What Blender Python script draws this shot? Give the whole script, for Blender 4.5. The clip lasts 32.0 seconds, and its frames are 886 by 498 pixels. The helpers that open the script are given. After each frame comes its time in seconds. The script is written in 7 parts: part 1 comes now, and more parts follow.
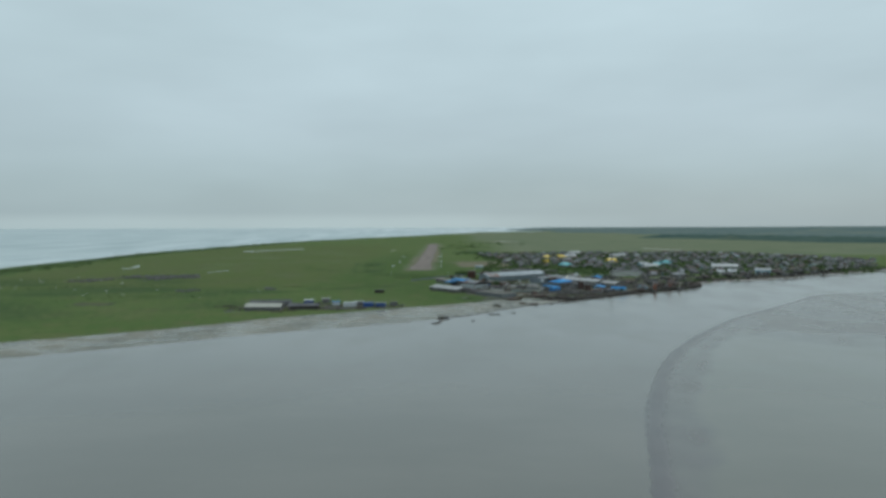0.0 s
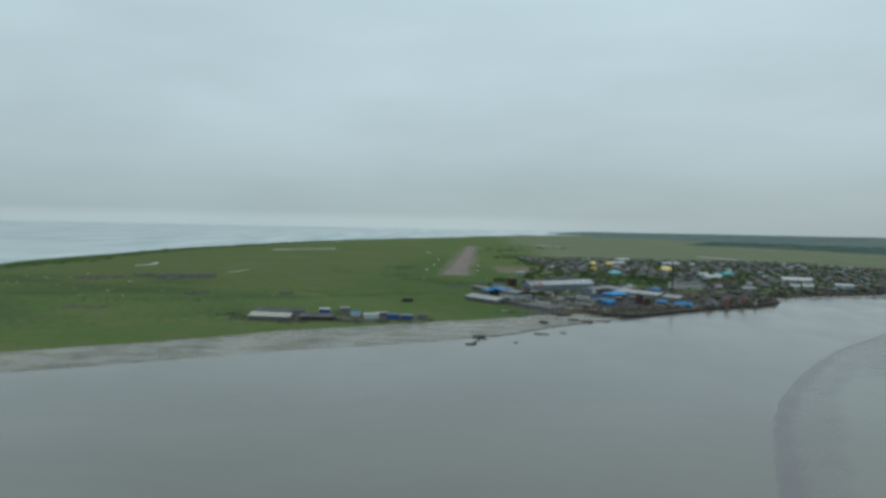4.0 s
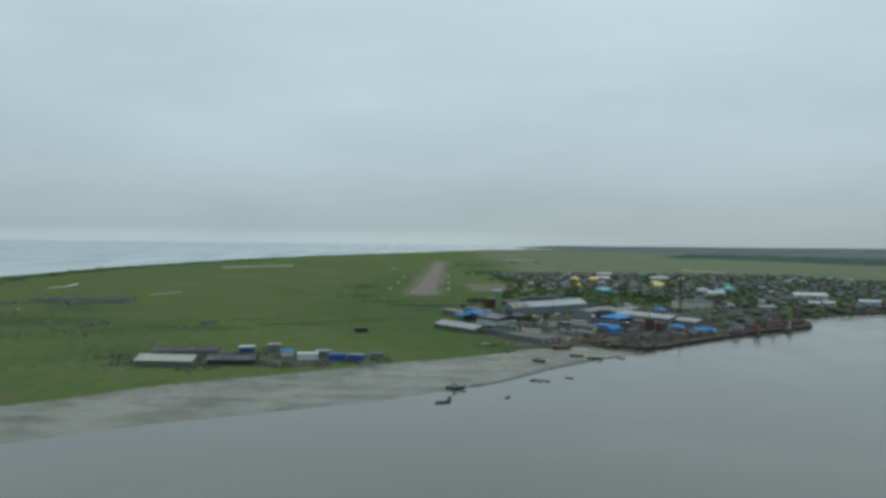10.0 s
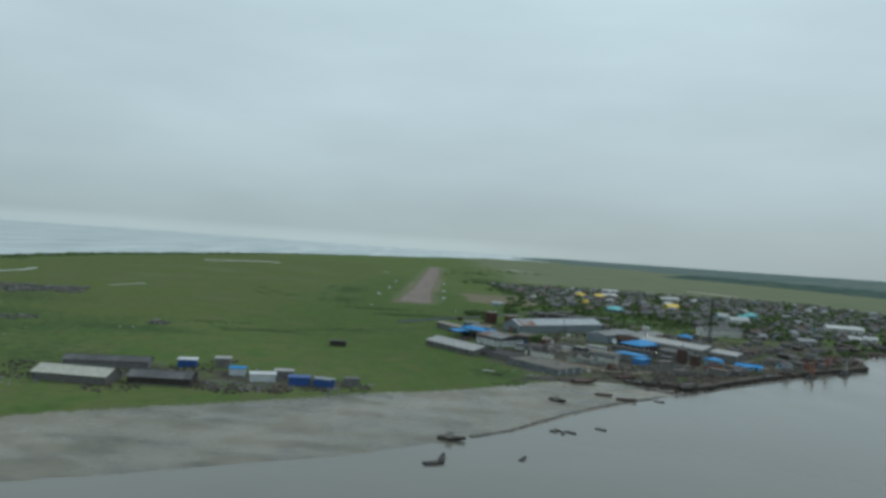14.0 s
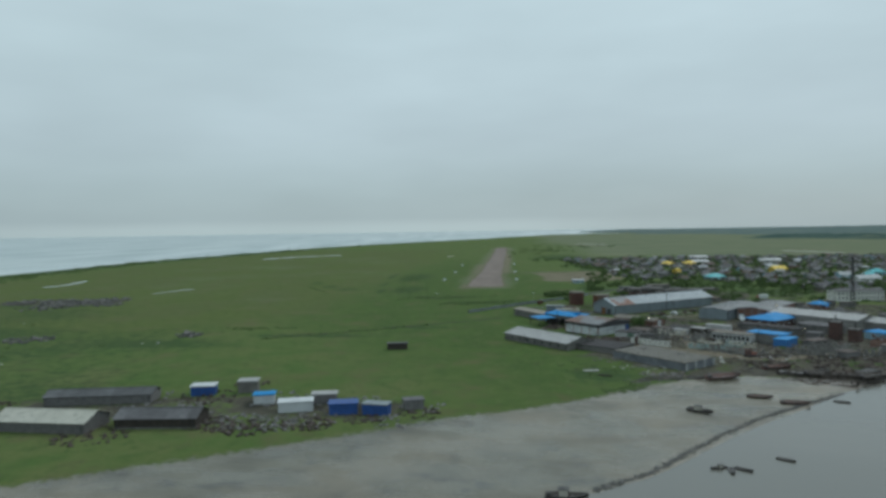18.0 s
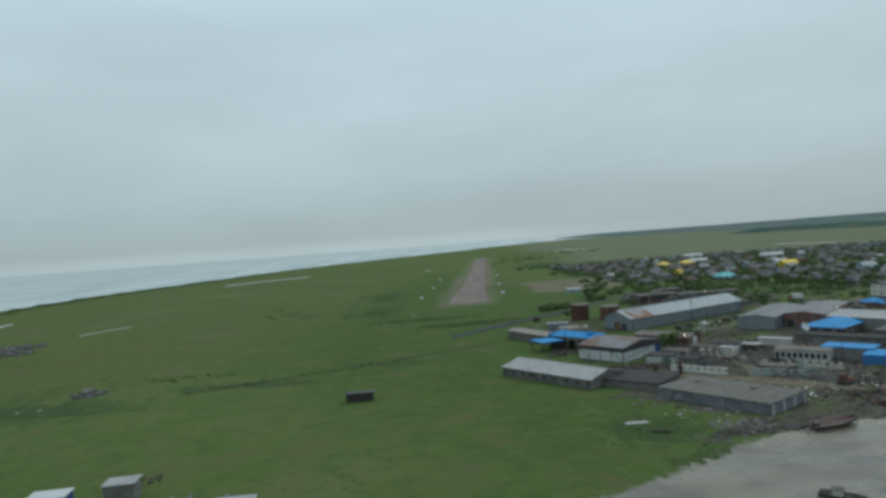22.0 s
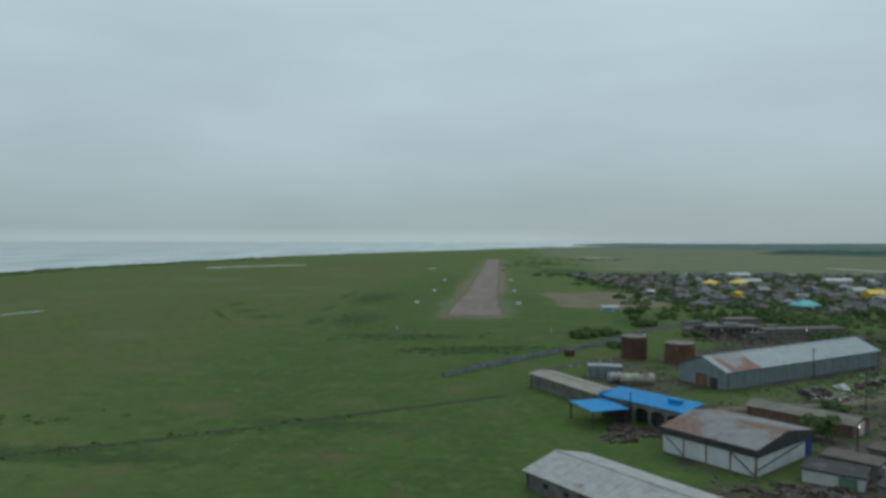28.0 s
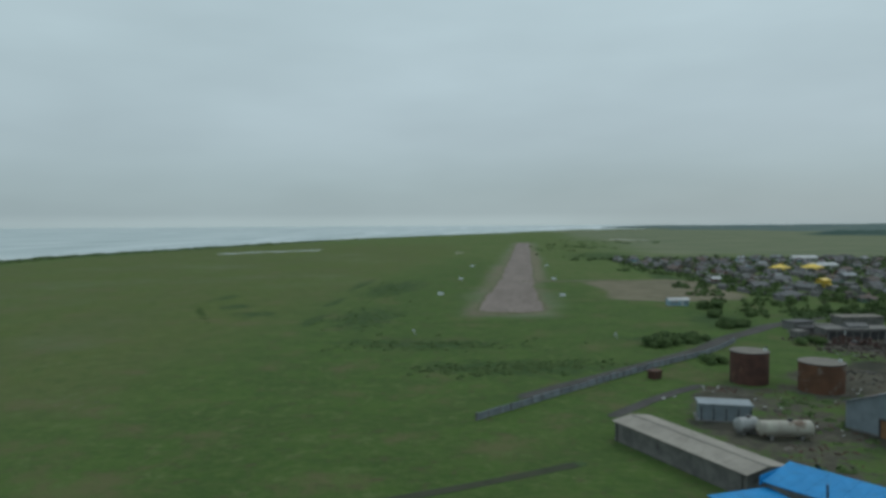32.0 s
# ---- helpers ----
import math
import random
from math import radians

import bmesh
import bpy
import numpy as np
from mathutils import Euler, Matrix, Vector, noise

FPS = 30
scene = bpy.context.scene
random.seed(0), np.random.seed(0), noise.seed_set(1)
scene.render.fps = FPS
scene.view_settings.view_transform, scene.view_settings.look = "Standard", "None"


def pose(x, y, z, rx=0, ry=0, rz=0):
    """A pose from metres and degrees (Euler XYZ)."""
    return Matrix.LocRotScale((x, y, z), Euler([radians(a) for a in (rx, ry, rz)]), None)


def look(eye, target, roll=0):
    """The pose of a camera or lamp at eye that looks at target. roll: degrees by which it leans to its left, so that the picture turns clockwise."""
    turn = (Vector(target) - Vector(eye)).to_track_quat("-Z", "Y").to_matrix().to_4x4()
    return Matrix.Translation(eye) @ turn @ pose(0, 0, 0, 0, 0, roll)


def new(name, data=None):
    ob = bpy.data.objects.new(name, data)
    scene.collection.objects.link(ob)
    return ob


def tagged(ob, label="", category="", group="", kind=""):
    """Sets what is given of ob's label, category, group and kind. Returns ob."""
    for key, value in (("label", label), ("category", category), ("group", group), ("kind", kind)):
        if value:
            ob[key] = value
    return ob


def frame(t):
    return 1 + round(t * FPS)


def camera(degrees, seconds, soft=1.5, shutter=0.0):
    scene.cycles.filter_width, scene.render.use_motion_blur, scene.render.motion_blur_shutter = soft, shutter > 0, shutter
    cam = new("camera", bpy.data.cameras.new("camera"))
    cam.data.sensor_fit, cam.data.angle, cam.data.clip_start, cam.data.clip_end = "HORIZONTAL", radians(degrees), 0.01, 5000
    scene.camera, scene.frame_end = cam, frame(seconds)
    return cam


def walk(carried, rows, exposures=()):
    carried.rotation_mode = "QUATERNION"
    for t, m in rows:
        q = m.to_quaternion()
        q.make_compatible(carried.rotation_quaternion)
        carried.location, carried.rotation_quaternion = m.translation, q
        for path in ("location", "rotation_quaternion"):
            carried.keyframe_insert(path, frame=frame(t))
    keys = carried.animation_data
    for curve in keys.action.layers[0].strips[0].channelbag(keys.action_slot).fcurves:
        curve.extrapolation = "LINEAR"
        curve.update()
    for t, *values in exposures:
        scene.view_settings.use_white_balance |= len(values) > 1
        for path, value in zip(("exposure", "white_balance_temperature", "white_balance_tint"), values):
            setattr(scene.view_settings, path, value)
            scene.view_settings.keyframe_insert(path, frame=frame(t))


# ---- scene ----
cam = camera(65.6, 32.0, soft=3.4)
PATH = [
    (0, (17.15, -852.03, 54.99), (19.13, -752.14, 50.81), -0.16),
    (0.5, (17.47, -843.93, 54.88), (19.12, -743.98, 52.21), 0.13),
    (1, (17.77, -835.81, 54.76), (19.33, -735.86, 52.13), 1.31),
    (1.5, (18.01, -827.64, 54.64), (19.77, -727.68, 52.61), 3.54),
    (2, (18.16, -819.45, 54.51), (19.16, -719.46, 53.41), 3.63),
    (2.5, (18.20, -811.25, 54.39), (17.20, -711.27, 52.76), 2.42),
    (3, (18.14, -803.10, 54.29), (15.46, -703.19, 50.80), 1.24),
    (3.5, (18.00, -795.01, 54.14), (14.34, -695.17, 50.02), 1.43),
    (5.5, (17.30, -763.03, 52.64), (15.67, -663.10, 49.37), -0.64),
    (6, (17.15, -755.08, 52.44), (16.15, -655.16, 48.40), -0.53),
    (6.5, (17.05, -747.13, 52.23), (15.58, -647.18, 49.44), -0.25),
    (7, (17.03, -739.16, 51.98), (15.51, -639.22, 48.71), 0.32),
    (7.5, (17.11, -731.16, 51.70), (16.18, -631.23, 48.07), 0.59),
    (8, (17.24, -723.15, 51.41), (18.08, -623.21, 48.14), 0.04),
    (8.5, (17.37, -715.20, 51.11), (19.28, -615.23, 49.20), 0.30),
    (9, (17.48, -707.33, 50.80), (19.29, -607.37, 48.53), 0.82),
    (9.5, (17.56, -699.56, 50.46), (18.81, -599.59, 48.45), 1.29),
    (10, (17.61, -691.88, 50.12), (18.71, -591.90, 48.46), 0.61),
    (10.5, (17.64, -684.26, 49.76), (18.67, -584.27, 48.53), -0.60),
    (11, (17.67, -676.67, 49.39), (18.24, -576.68, 47.70), -0.76),
    (11.5, (17.66, -669.09, 49.02), (18.01, -569.10, 47.43), -0.06),
    (12, (17.56, -661.50, 48.63), (18.60, -561.51, 47.94), -0.10),
    (12.5, (17.34, -653.86, 48.28), (18.96, -553.87, 47.93), 0.76),
    (13, (17.03, -646.13, 47.94), (18.96, -546.15, 47.90), 2.62),
    (13.5, (16.74, -638.38, 47.64), (18.97, -538.41, 47.25), 3.61),
    (14, (16.55, -630.65, 47.37), (18.30, -530.67, 46.67), 4.06),
    (14.5, (16.37, -622.99, 47.10), (16.41, -523.00, 46.11), 4.20),
    (15, (16.13, -615.43, 46.83), (14.09, -515.49, 43.96), 4.85),
    (15.5, (15.83, -607.98, 46.51), (10.57, -508.20, 42.60), 3.57),
    (17.5, (14.32, -578.38, 43.75), (5.67, -478.82, 39.95), 0.28),
    (18, (13.84, -570.82, 43.41), (6.35, -471.16, 40.02), -0.88),
    (18.5, (13.32, -563.15, 43.08), (6.58, -463.44, 39.54), -1.79),
    (19, (12.76, -555.42, 42.68), (6.12, -455.68, 39.93), -1.64),
    (19.5, (12.19, -547.63, 42.29), (5.80, -447.86, 40.15), -1.29),
    (20, (11.69, -539.76, 41.90), (5.23, -439.98, 40.84), -0.86),
    (20.5, (11.28, -531.81, 41.50), (4.89, -432.03, 39.90), -2.16),
    (21, (10.93, -523.77, 41.15), (6.13, -423.91, 39.26), -4.93),
    (21.5, (10.74, -515.85, 40.79), (6.84, -415.94, 39.51), -4.32),
    (22, (10.55, -508.02, 40.46), (6.57, -408.11, 39.01), -4.24),
    (22.5, (10.46, -500.34, 40.15), (5.97, -400.44, 39.82), -4.38),
    (23, (10.36, -492.66, 39.87), (4.67, -392.86, 37.16), -3.90),
    (23.5, (10.29, -485.07, 39.49), (4.13, -385.29, 36.97), -3.54),
    (24, (10.20, -477.35, 39.14), (4.47, -377.53, 37.05), -3.46),
    (24.5, (10.29, -469.55, 38.80), (5.95, -369.64, 37.94), -2.91),
    (25, (10.40, -461.58, 38.51), (7.37, -361.63, 38.98), -1.86),
    (25.5, (10.55, -453.48, 38.26), (8.20, -353.54, 40.78), -1.73),
    (27.5, (11.00, -420.16, 37.15), (5.29, -320.32, 36.36), -0.17),
    (28, (11.02, -411.84, 36.92), (5.18, -312.02, 35.21), 0.18),
    (28.5, (11.07, -403.65, 36.66), (5.74, -303.81, 34.49), -1.09),
    (29, (10.94, -395.55, 36.36), (5.20, -295.73, 34.45), -2.90),
    (29.5, (10.69, -387.67, 35.98), (4.18, -287.91, 33.72), -2.87),
    (30, (10.26, -380.00, 35.60), (3.43, -280.26, 33.35), -0.89),
    (30.5, (9.57, -372.43, 35.29), (3.35, -272.63, 33.96), 0.16),
    (31, (8.60, -364.84, 35.07), (2.14, -265.07, 32.83), 0.57),
    (31.5, (7.52, -357.32, 34.92), (-0.77, -257.71, 31.69), 0.42),
    (32, (6.29, -349.81, 34.81), (-3.29, -250.35, 30.76), -0.35),
]
walk(cam, [(t, look(eye, target, roll)) for t, eye, target, roll in PATH], exposures=[(0, 0.14, 6400, 12), (14, 0.13, 6400, 12), (25, 0.07, 6400, 12), (28, -0.01, 6400, 12), (32, -0.04, 6400, 12)])

# ---------------------------------------------------------------- sky and light
world = bpy.data.worlds.new("overcast")
scene.world = world
world.use_nodes = True
wn, wl = world.node_tree.nodes, world.node_tree.links
wn.clear()
w_out, w_bg = wn.new("ShaderNodeOutputWorld"), wn.new("ShaderNodeBackground")
w_tc, w_sep = wn.new("ShaderNodeTexCoord"), wn.new("ShaderNodeSeparateXYZ")
w_sky = wn.new("ShaderNodeTexSky")
w_sky.sky_type, w_sky.sun_disc = "NISHITA", False
w_sky.sun_elevation, w_sky.sun_rotation = radians(48), radians(35)
w_dim = wn.new("ShaderNodeVectorMath")
w_dim.operation, w_dim.inputs[3].default_value = "SCALE", 0.08
wl.new(w_sky.outputs[0], w_dim.inputs[0])
w_ramp = wn.new("ShaderNodeValToRGB")
ramp = w_ramp.color_ramp
SKY = [(0.0, (0.405, 0.51, 0.522)), (0.004, (0.39, 0.49, 0.505)), (0.012, (0.348, 0.445, 0.465)), (0.05, (0.36, 0.46, 0.48)), (0.12, (0.415, 0.52, 0.545)), (0.22, (0.47, 0.59, 0.615)), (0.36, (0.525, 0.66, 0.69)), (1.0, (0.62, 0.75, 0.79))]
while len(ramp.elements) < len(SKY):
    ramp.elements.new(0.5)
for e, (p, c) in zip(ramp.elements, SKY):
    e.position, e.color = p, (*c, 1)
w_map, w_noise, w_noise2 = wn.new("ShaderNodeMapping"), wn.new("ShaderNodeTexNoise"), wn.new("ShaderNodeTexNoise")
w_map.inputs["Scale"].default_value = (1.0, 1.0, 3.6)
w_noise.inputs["Scale"].default_value, w_noise.inputs["Detail"].default_value = 2.0, 4
w_noise2.inputs["Scale"].default_value, w_noise2.inputs["Detail"].default_value = 0.9, 2
w_clouds = wn.new("ShaderNodeMapRange")
w_clouds.inputs[1].default_value, w_clouds.inputs[2].default_value = 0.3, 0.72
w_clouds.inputs[3].default_value, w_clouds.inputs[4].default_value = 0.89, 1.075
w_tint = wn.new("ShaderNodeMix")
w_tint.data_type = "RGBA"
w_tint.inputs["A"].default_value, w_tint.inputs["B"].default_value = (0.97, 1.006, 0.995, 1), (1.005, 1.0, 1.01, 1)
w_mul, w_mul2, w_mix = wn.new("ShaderNodeMix"), wn.new("ShaderNodeVectorMath"), wn.new("ShaderNodeMix")
w_mul.data_type, w_mul.blend_type = "RGBA", "MULTIPLY"
w_mul.inputs["Factor"].default_value = 1
w_mul2.operation = "SCALE"
w_mix.data_type = "RGBA"
w_mix.inputs["Factor"].default_value = 0.92
wl.new(w_tc.outputs["Generated"], w_sep.inputs[0])
wl.new(w_tc.outputs["Generated"], w_map.inputs["Vector"])
wl.new(w_map.outputs[0], w_noise.inputs["Vector"])
wl.new(w_map.outputs[0], w_noise2.inputs["Vector"])
wl.new(w_sep.outputs["Z"], w_ramp.inputs[0])
wl.new(w_noise.outputs["Fac"], w_clouds.inputs[0])
wl.new(w_noise2.outputs["Fac"], w_tint.inputs["Factor"])
w_low, w_side, w_land, w_shade = wn.new("ShaderNodeMapRange"), wn.new("ShaderNodeMapRange"), wn.new("ShaderNodeMath"), wn.new("ShaderNodeMix")
w_low.interpolation_type = w_side.interpolation_type = "SMOOTHSTEP"
w_low.inputs[1].default_value, w_low.inputs[2].default_value, w_low.inputs[3].default_value, w_low.inputs[4].default_value = 0.0, 0.12, 1.0, 0.0
w_side.inputs[1].default_value, w_side.inputs[2].default_value = -0.05, 0.45
w_land.operation = "MULTIPLY"
w_shade.data_type, w_shade.blend_type = "RGBA", "MIX"
w_shade.inputs["B"].default_value = (0.335, 0.425, 0.445, 1)
wl.new(w_sep.outputs["Z"], w_low.inputs[0])
wl.new(w_sep.outputs["X"], w_side.inputs[0])
wl.new(w_low.outputs[0], w_land.inputs[0])
wl.new(w_side.outputs[0], w_land.inputs[1])
wl.new(w_land.outputs[0], w_shade.inputs["Factor"])
wl.new(w_ramp.outputs[0], w_shade.inputs["A"])
wl.new(w_shade.outputs["Result"], w_mul.inputs["A"])
wl.new(w_tint.outputs["Result"], w_mul.inputs["B"])
wl.new(w_mul.outputs["Result"], w_mul2.inputs[0])
wl.new(w_clouds.outputs[0], w_mul2.inputs[3])
wl.new(w_dim.outputs[0], w_mix.inputs["A"])
wl.new(w_mul2.outputs[0], w_mix.inputs["B"])
wl.new(w_mix.outputs["Result"], w_bg.inputs[0])
w_bg.inputs[1].default_value = 1.0
wl.new(w_bg.outputs[0], w_out.inputs[0])

sun = new("sun", bpy.data.lights.new("sun", "SUN"))
sun.data.energy, sun.data.angle, sun.data.color = 0.7, radians(25), (1, 0.97, 0.92)
sun.matrix_world = look((300, 200, 600), (0, -300, 0))


# ---------------------------------------------------------------- materials
class Mat:
    """A small wrapper to write node materials in few lines."""

    def __init__(self, name, rough=0.8, metal=0.0, spec=0.4):
        self.m = bpy.data.materials.new(name)
        self.m.use_nodes = True
        self.n, self.l = self.m.node_tree.nodes, self.m.node_tree.links
        self.b = self.n["Principled BSDF"]
        self.b.inputs["Roughness"].default_value = rough
        self.b.inputs["Metallic"].default_value = metal
        self.b.inputs["Specular IOR Level"].default_value = spec
        self.pos = self.n.new("ShaderNodeNewGeometry").outputs["Position"]
        self.obj = self.n.new("ShaderNodeTexCoord").outputs["Object"]
        self.rand = self.n.new("ShaderNodeObjectInfo").outputs["Random"]

    def noise(self, scale, detail=4, vec=None, stretch=None, rough=0.55):
        vec = vec or self.pos
        if stretch:
            mp = self.n.new("ShaderNodeMapping")
            mp.inputs["Scale"].default_value = stretch
            self.l.new(vec, mp.inputs[0])
            vec = mp.outputs[0]
        t = self.n.new("ShaderNodeTexNoise")
        t.inputs["Scale"].default_value, t.inputs["Detail"].default_value = scale, detail
        t.inputs["Roughness"].default_value = rough
        self.l.new(vec, t.inputs["Vector"])
        return t.outputs["Fac"]

    def wave(self, scale, vec=None, axis="X", distort=0.0):
        t = self.n.new("ShaderNodeTexWave")
        t.bands_direction = axis
        t.inputs["Scale"].default_value, t.inputs["Distortion"].default_value = scale, distort
        self.l.new(vec or self.obj, t.inputs["Vector"])
        return t.outputs["Fac"]

    def span(self, f, a, b, lo=0.0, hi=1.0):
        r = self.n.new("ShaderNodeMapRange")
        r.interpolation_type = "SMOOTHSTEP"
        self.l.new(f, r.inputs[0])
        for i, v in zip((1, 2, 3, 4), (a, b, lo, hi)):
            r.inputs[i].default_value = v
        return r.outputs[0]

    def math(self, op, a, b):
        r = self.n.new("ShaderNodeMath")
        r.operation = op
        for i, v in enumerate((a, b)):
            if isinstance(v, (int, float)):
                r.inputs[i].default_value = v
            else:
                self.l.new(v, r.inputs[i])
        return r.outputs[0]

    def mix(self, f, a, b, mode="MIX"):
        r = self.n.new("ShaderNodeMix")
        r.data_type, r.blend_type = "RGBA", mode
        for key, v in (("Factor", f), ("A", a), ("B", b)):
            if isinstance(v, (int, float)):
                r.inputs[key].default_value = v
            elif isinstance(v, tuple):
                r.inputs[key].default_value = (*v, 1)
            else:
                self.l.new(v, r.inputs[key])
        return r.outputs["Result"]

    def attr(self, name):
        a = self.n.new("ShaderNodeAttribute")
        a.attribute_name = name
        return a.outputs["Fac"]

    def height(self):
        s = self.n.new("ShaderNodeSeparateXYZ")
        self.l.new(self.pos, s.inputs[0])
        return s.outputs

    def colour(self, c):
        if isinstance(c, tuple):
            self.b.inputs["Base Color"].default_value = (*c, 1)
        else:
            self.l.new(c, self.b.inputs["Base Color"])
        return self

    def rough(self, f):
        self.l.new(f, self.b.inputs["Roughness"])
        return self

    def bump(self, f, strength=0.4, dist=0.05):
        t = self.n.new("ShaderNodeBump")
        t.inputs["Strength"].default_value, t.inputs["Distance"].default_value = strength, dist
        self.l.new(f, t.inputs["Height"])
        self.l.new(t.outputs[0], self.b.inputs["Normal"])
        return self


def silty(m):
    """Colour and roughness of the still, silty river."""
    river = m.mix(m.span(m.noise(0.012, 4, stretch=(1, 1.8, 1)), 0.35, 0.7), (0.120, 0.116, 0.098), (0.138, 0.132, 0.112))
    return river, m.span(m.noise(0.03, 5, stretch=(1, 0.45, 1), rough=0.65), 0.38, 0.62, 0.12, 0.19)


def ground_material():
    m = Mat("ground_soil_and_grass", 0.95, spec=0.15)
    big, mid, fine, tuft = m.noise(0.012, 5), m.noise(0.07, 5), m.noise(0.6, 6), m.noise(3.0, 3)
    g = m.mix(m.span(big, 0.35, 0.65), (0.083, 0.126, 0.038), (0.122, 0.142, 0.053))
    g = m.mix(m.span(mid, 0.42, 0.68), g, (0.069, 0.124, 0.034))
    g = m.mix(m.span(m.noise(0.03, 6, stretch=(1, 0.5, 1), rough=0.7), 0.5, 0.68, 0, 0.75), g, (0.144, 0.141, 0.067))
    g = m.mix(m.span(m.math("ADD", m.attr("olive"), m.math("MULTIPLY", m.math("SUBTRACT", mid, 0.5), 0.5)), 0.1, 0.9, 0, 0.85), g, m.mix(m.span(m.noise(0.02, 5, stretch=(1, 0.4, 1)), 0.4, 0.6), (0.104, 0.102, 0.047), (0.095, 0.111, 0.034)))
    g = m.mix(m.attr("lush"), g, m.mix(m.span(mid, 0.35, 0.6), (0.056, 0.109, 0.024), (0.044, 0.082, 0.023)))
    g = m.mix(m.span(fine, 0.3, 0.75, 0, 0.8), g, (0.085, 0.121, 0.039))
    g = m.mix(m.span(tuft, 0.35, 0.7, 0.0, 0.4), g, (0.040, 0.074, 0.026))
    mottle = m.noise(0.22, 7, rough=0.72)
    g = m.mix(m.span(mottle, 0.50, 0.66, 0, 0.7), g, (0.044, 0.082, 0.026))
    g = m.mix(m.span(mottle, 0.36, 0.46, 0.75, 0), g, (0.096, 0.129, 0.050))
    g = m.mix(m.span(m.noise(0.055, 6, rough=0.7), 0.52, 0.66, 0, 0.7), g, (0.113, 0.104, 0.055))
    rough_growth = m.math("ADD", m.attr("scrubby"), m.math("MULTIPLY", m.math("SUBTRACT", mottle, 0.5), 1.4))
    g = m.mix(m.span(rough_growth, 0.3, 0.7, 0, 0.85), g, (0.036, 0.066, 0.027))
    # dry grass colour, with some haze of the far plain mixed in
    dryness = m.math("ADD", m.attr("dry"), m.math("MULTIPLY", m.math("SUBTRACT", m.noise(0.01, 6, rough=0.7), 0.5), 1.6))
    g = m.mix(m.span(dryness, 0.15, 0.85), g, m.mix(m.span(m.noise(0.018, 6, stretch=(0.5, 1, 1), rough=0.7), 0.36, 0.64), (0.156, 0.168, 0.110), (0.110, 0.135, 0.084)))
    dirt = m.mix(m.span(fine, 0.3, 0.7), (0.108, 0.097, 0.080), (0.060, 0.055, 0.047))
    dirt = m.mix(m.span(mid, 0.5, 0.66), dirt, (0.038, 0.036, 0.033))
    edge = m.math("ADD", m.attr("dirt"), m.math("MULTIPLY", m.math("SUBTRACT", mid, 0.5), 1.1))
    edge = m.math("ADD", edge, m.math("MULTIPLY", m.math("SUBTRACT", fine, 0.5), 0.7))
    g = m.mix(m.span(edge, 0.42, 0.62), g, dirt)
    sand = m.mix(m.span(mid, 0.35, 0.65), (0.185, 0.158, 0.118), (0.135, 0.12, 0.085))
    soft = m.math("ADD", m.attr("sand"), m.math("ADD", m.math("MULTIPLY", m.math("SUBTRACT", mid, 0.5), 0.9), m.math("MULTIPLY", m.math("SUBTRACT", fine, 0.5), 0.5)))
    g = m.mix(m.span(soft, 0.3, 0.75), g, sand)
    mud = m.mix(m.span(m.noise(0.08, 5, stretch=(1, 1.5, 1)), 0.4, 0.65), (0.15, 0.141, 0.113), (0.108, 0.102, 0.083))
    mud = m.mix(m.span(m.noise(0.11, 6, stretch=(1, 1.4, 1), rough=0.7), 0.52, 0.62, 0, 0.75), mud, (0.078, 0.075, 0.071))
    mud = m.mix(m.span(m.noise(0.035, 4), 0.42, 0.62, 0, 0.8), mud, (0.19, 0.168, 0.132))
    z = m.height()["Z"]
    low = m.span(m.math("ADD", z, m.math("MULTIPLY", m.math("SUBTRACT", fine, 0.5), 0.5)), -0.42, -0.22, 1, 0)
    river, calm = silty(m)
    ooze = m.math("ADD", m.attr("shoal"), m.math("MULTIPLY", m.math("SUBTRACT", m.noise(0.05, 6, rough=0.65), 0.5), m.span(m.attr("shoal"), 0, 0.3, 0, 0.8)))
    ooze = m.span(ooze, 0.1, 0.95)
    film = m.mix(ooze, river, m.mix(m.span(mid, 0.4, 0.6), (0.078, 0.074, 0.082), (0.094, 0.089, 0.096)))
    mud = m.mix(m.span(m.attr("bank"), 0.2, 0.6), mud, film)
    worn = m.noise(0.28, 7, rough=0.75)
    g = m.mix(m.math("MULTIPLY", m.span(worn, 0.54, 0.66, 0, 0.75), m.attr("lush")), g, (0.075, 0.066, 0.04))
    g = m.mix(low, g, mud)
    m.colour(m.mix(m.attr("slime"), g, m.mix(m.span(mid, 0.4, 0.62), (0.046, 0.04, 0.036), (0.075, 0.062, 0.05))))
    m.m.node_tree.links.new(m.math("ADD", m.span(low, 0, 1, 0.02, 0.22), m.math("MULTIPLY", m.span(m.attr("bank"), 0.2, 0.6, 0, 0.28), m.span(ooze, 0, 1, 1, 0.45))), m.m.node_tree.nodes["Principled BSDF"].inputs["Specular IOR Level"])
    wet = m.span(m.noise(0.045, 6, stretch=(1, 1.8, 1), rough=0.62), 0.42, 0.58, 0.16, 0.5)
    wet = m.mix(m.span(m.attr("bank"), 0.2, 0.6), wet, m.math("ADD", calm, m.span(ooze, 0, 1, 0, 0.16)))
    m.rough(m.mix(low, (0.95, 0.95, 0.95), wet))
    return m.bump(m.math("MULTIPLY", m.math("ADD", fine, m.math("MULTIPLY", tuft, 0.5)), m.span(m.attr("bank"), 0.1, 0.5, 1, 0.02)), 0.5, 0.3).m


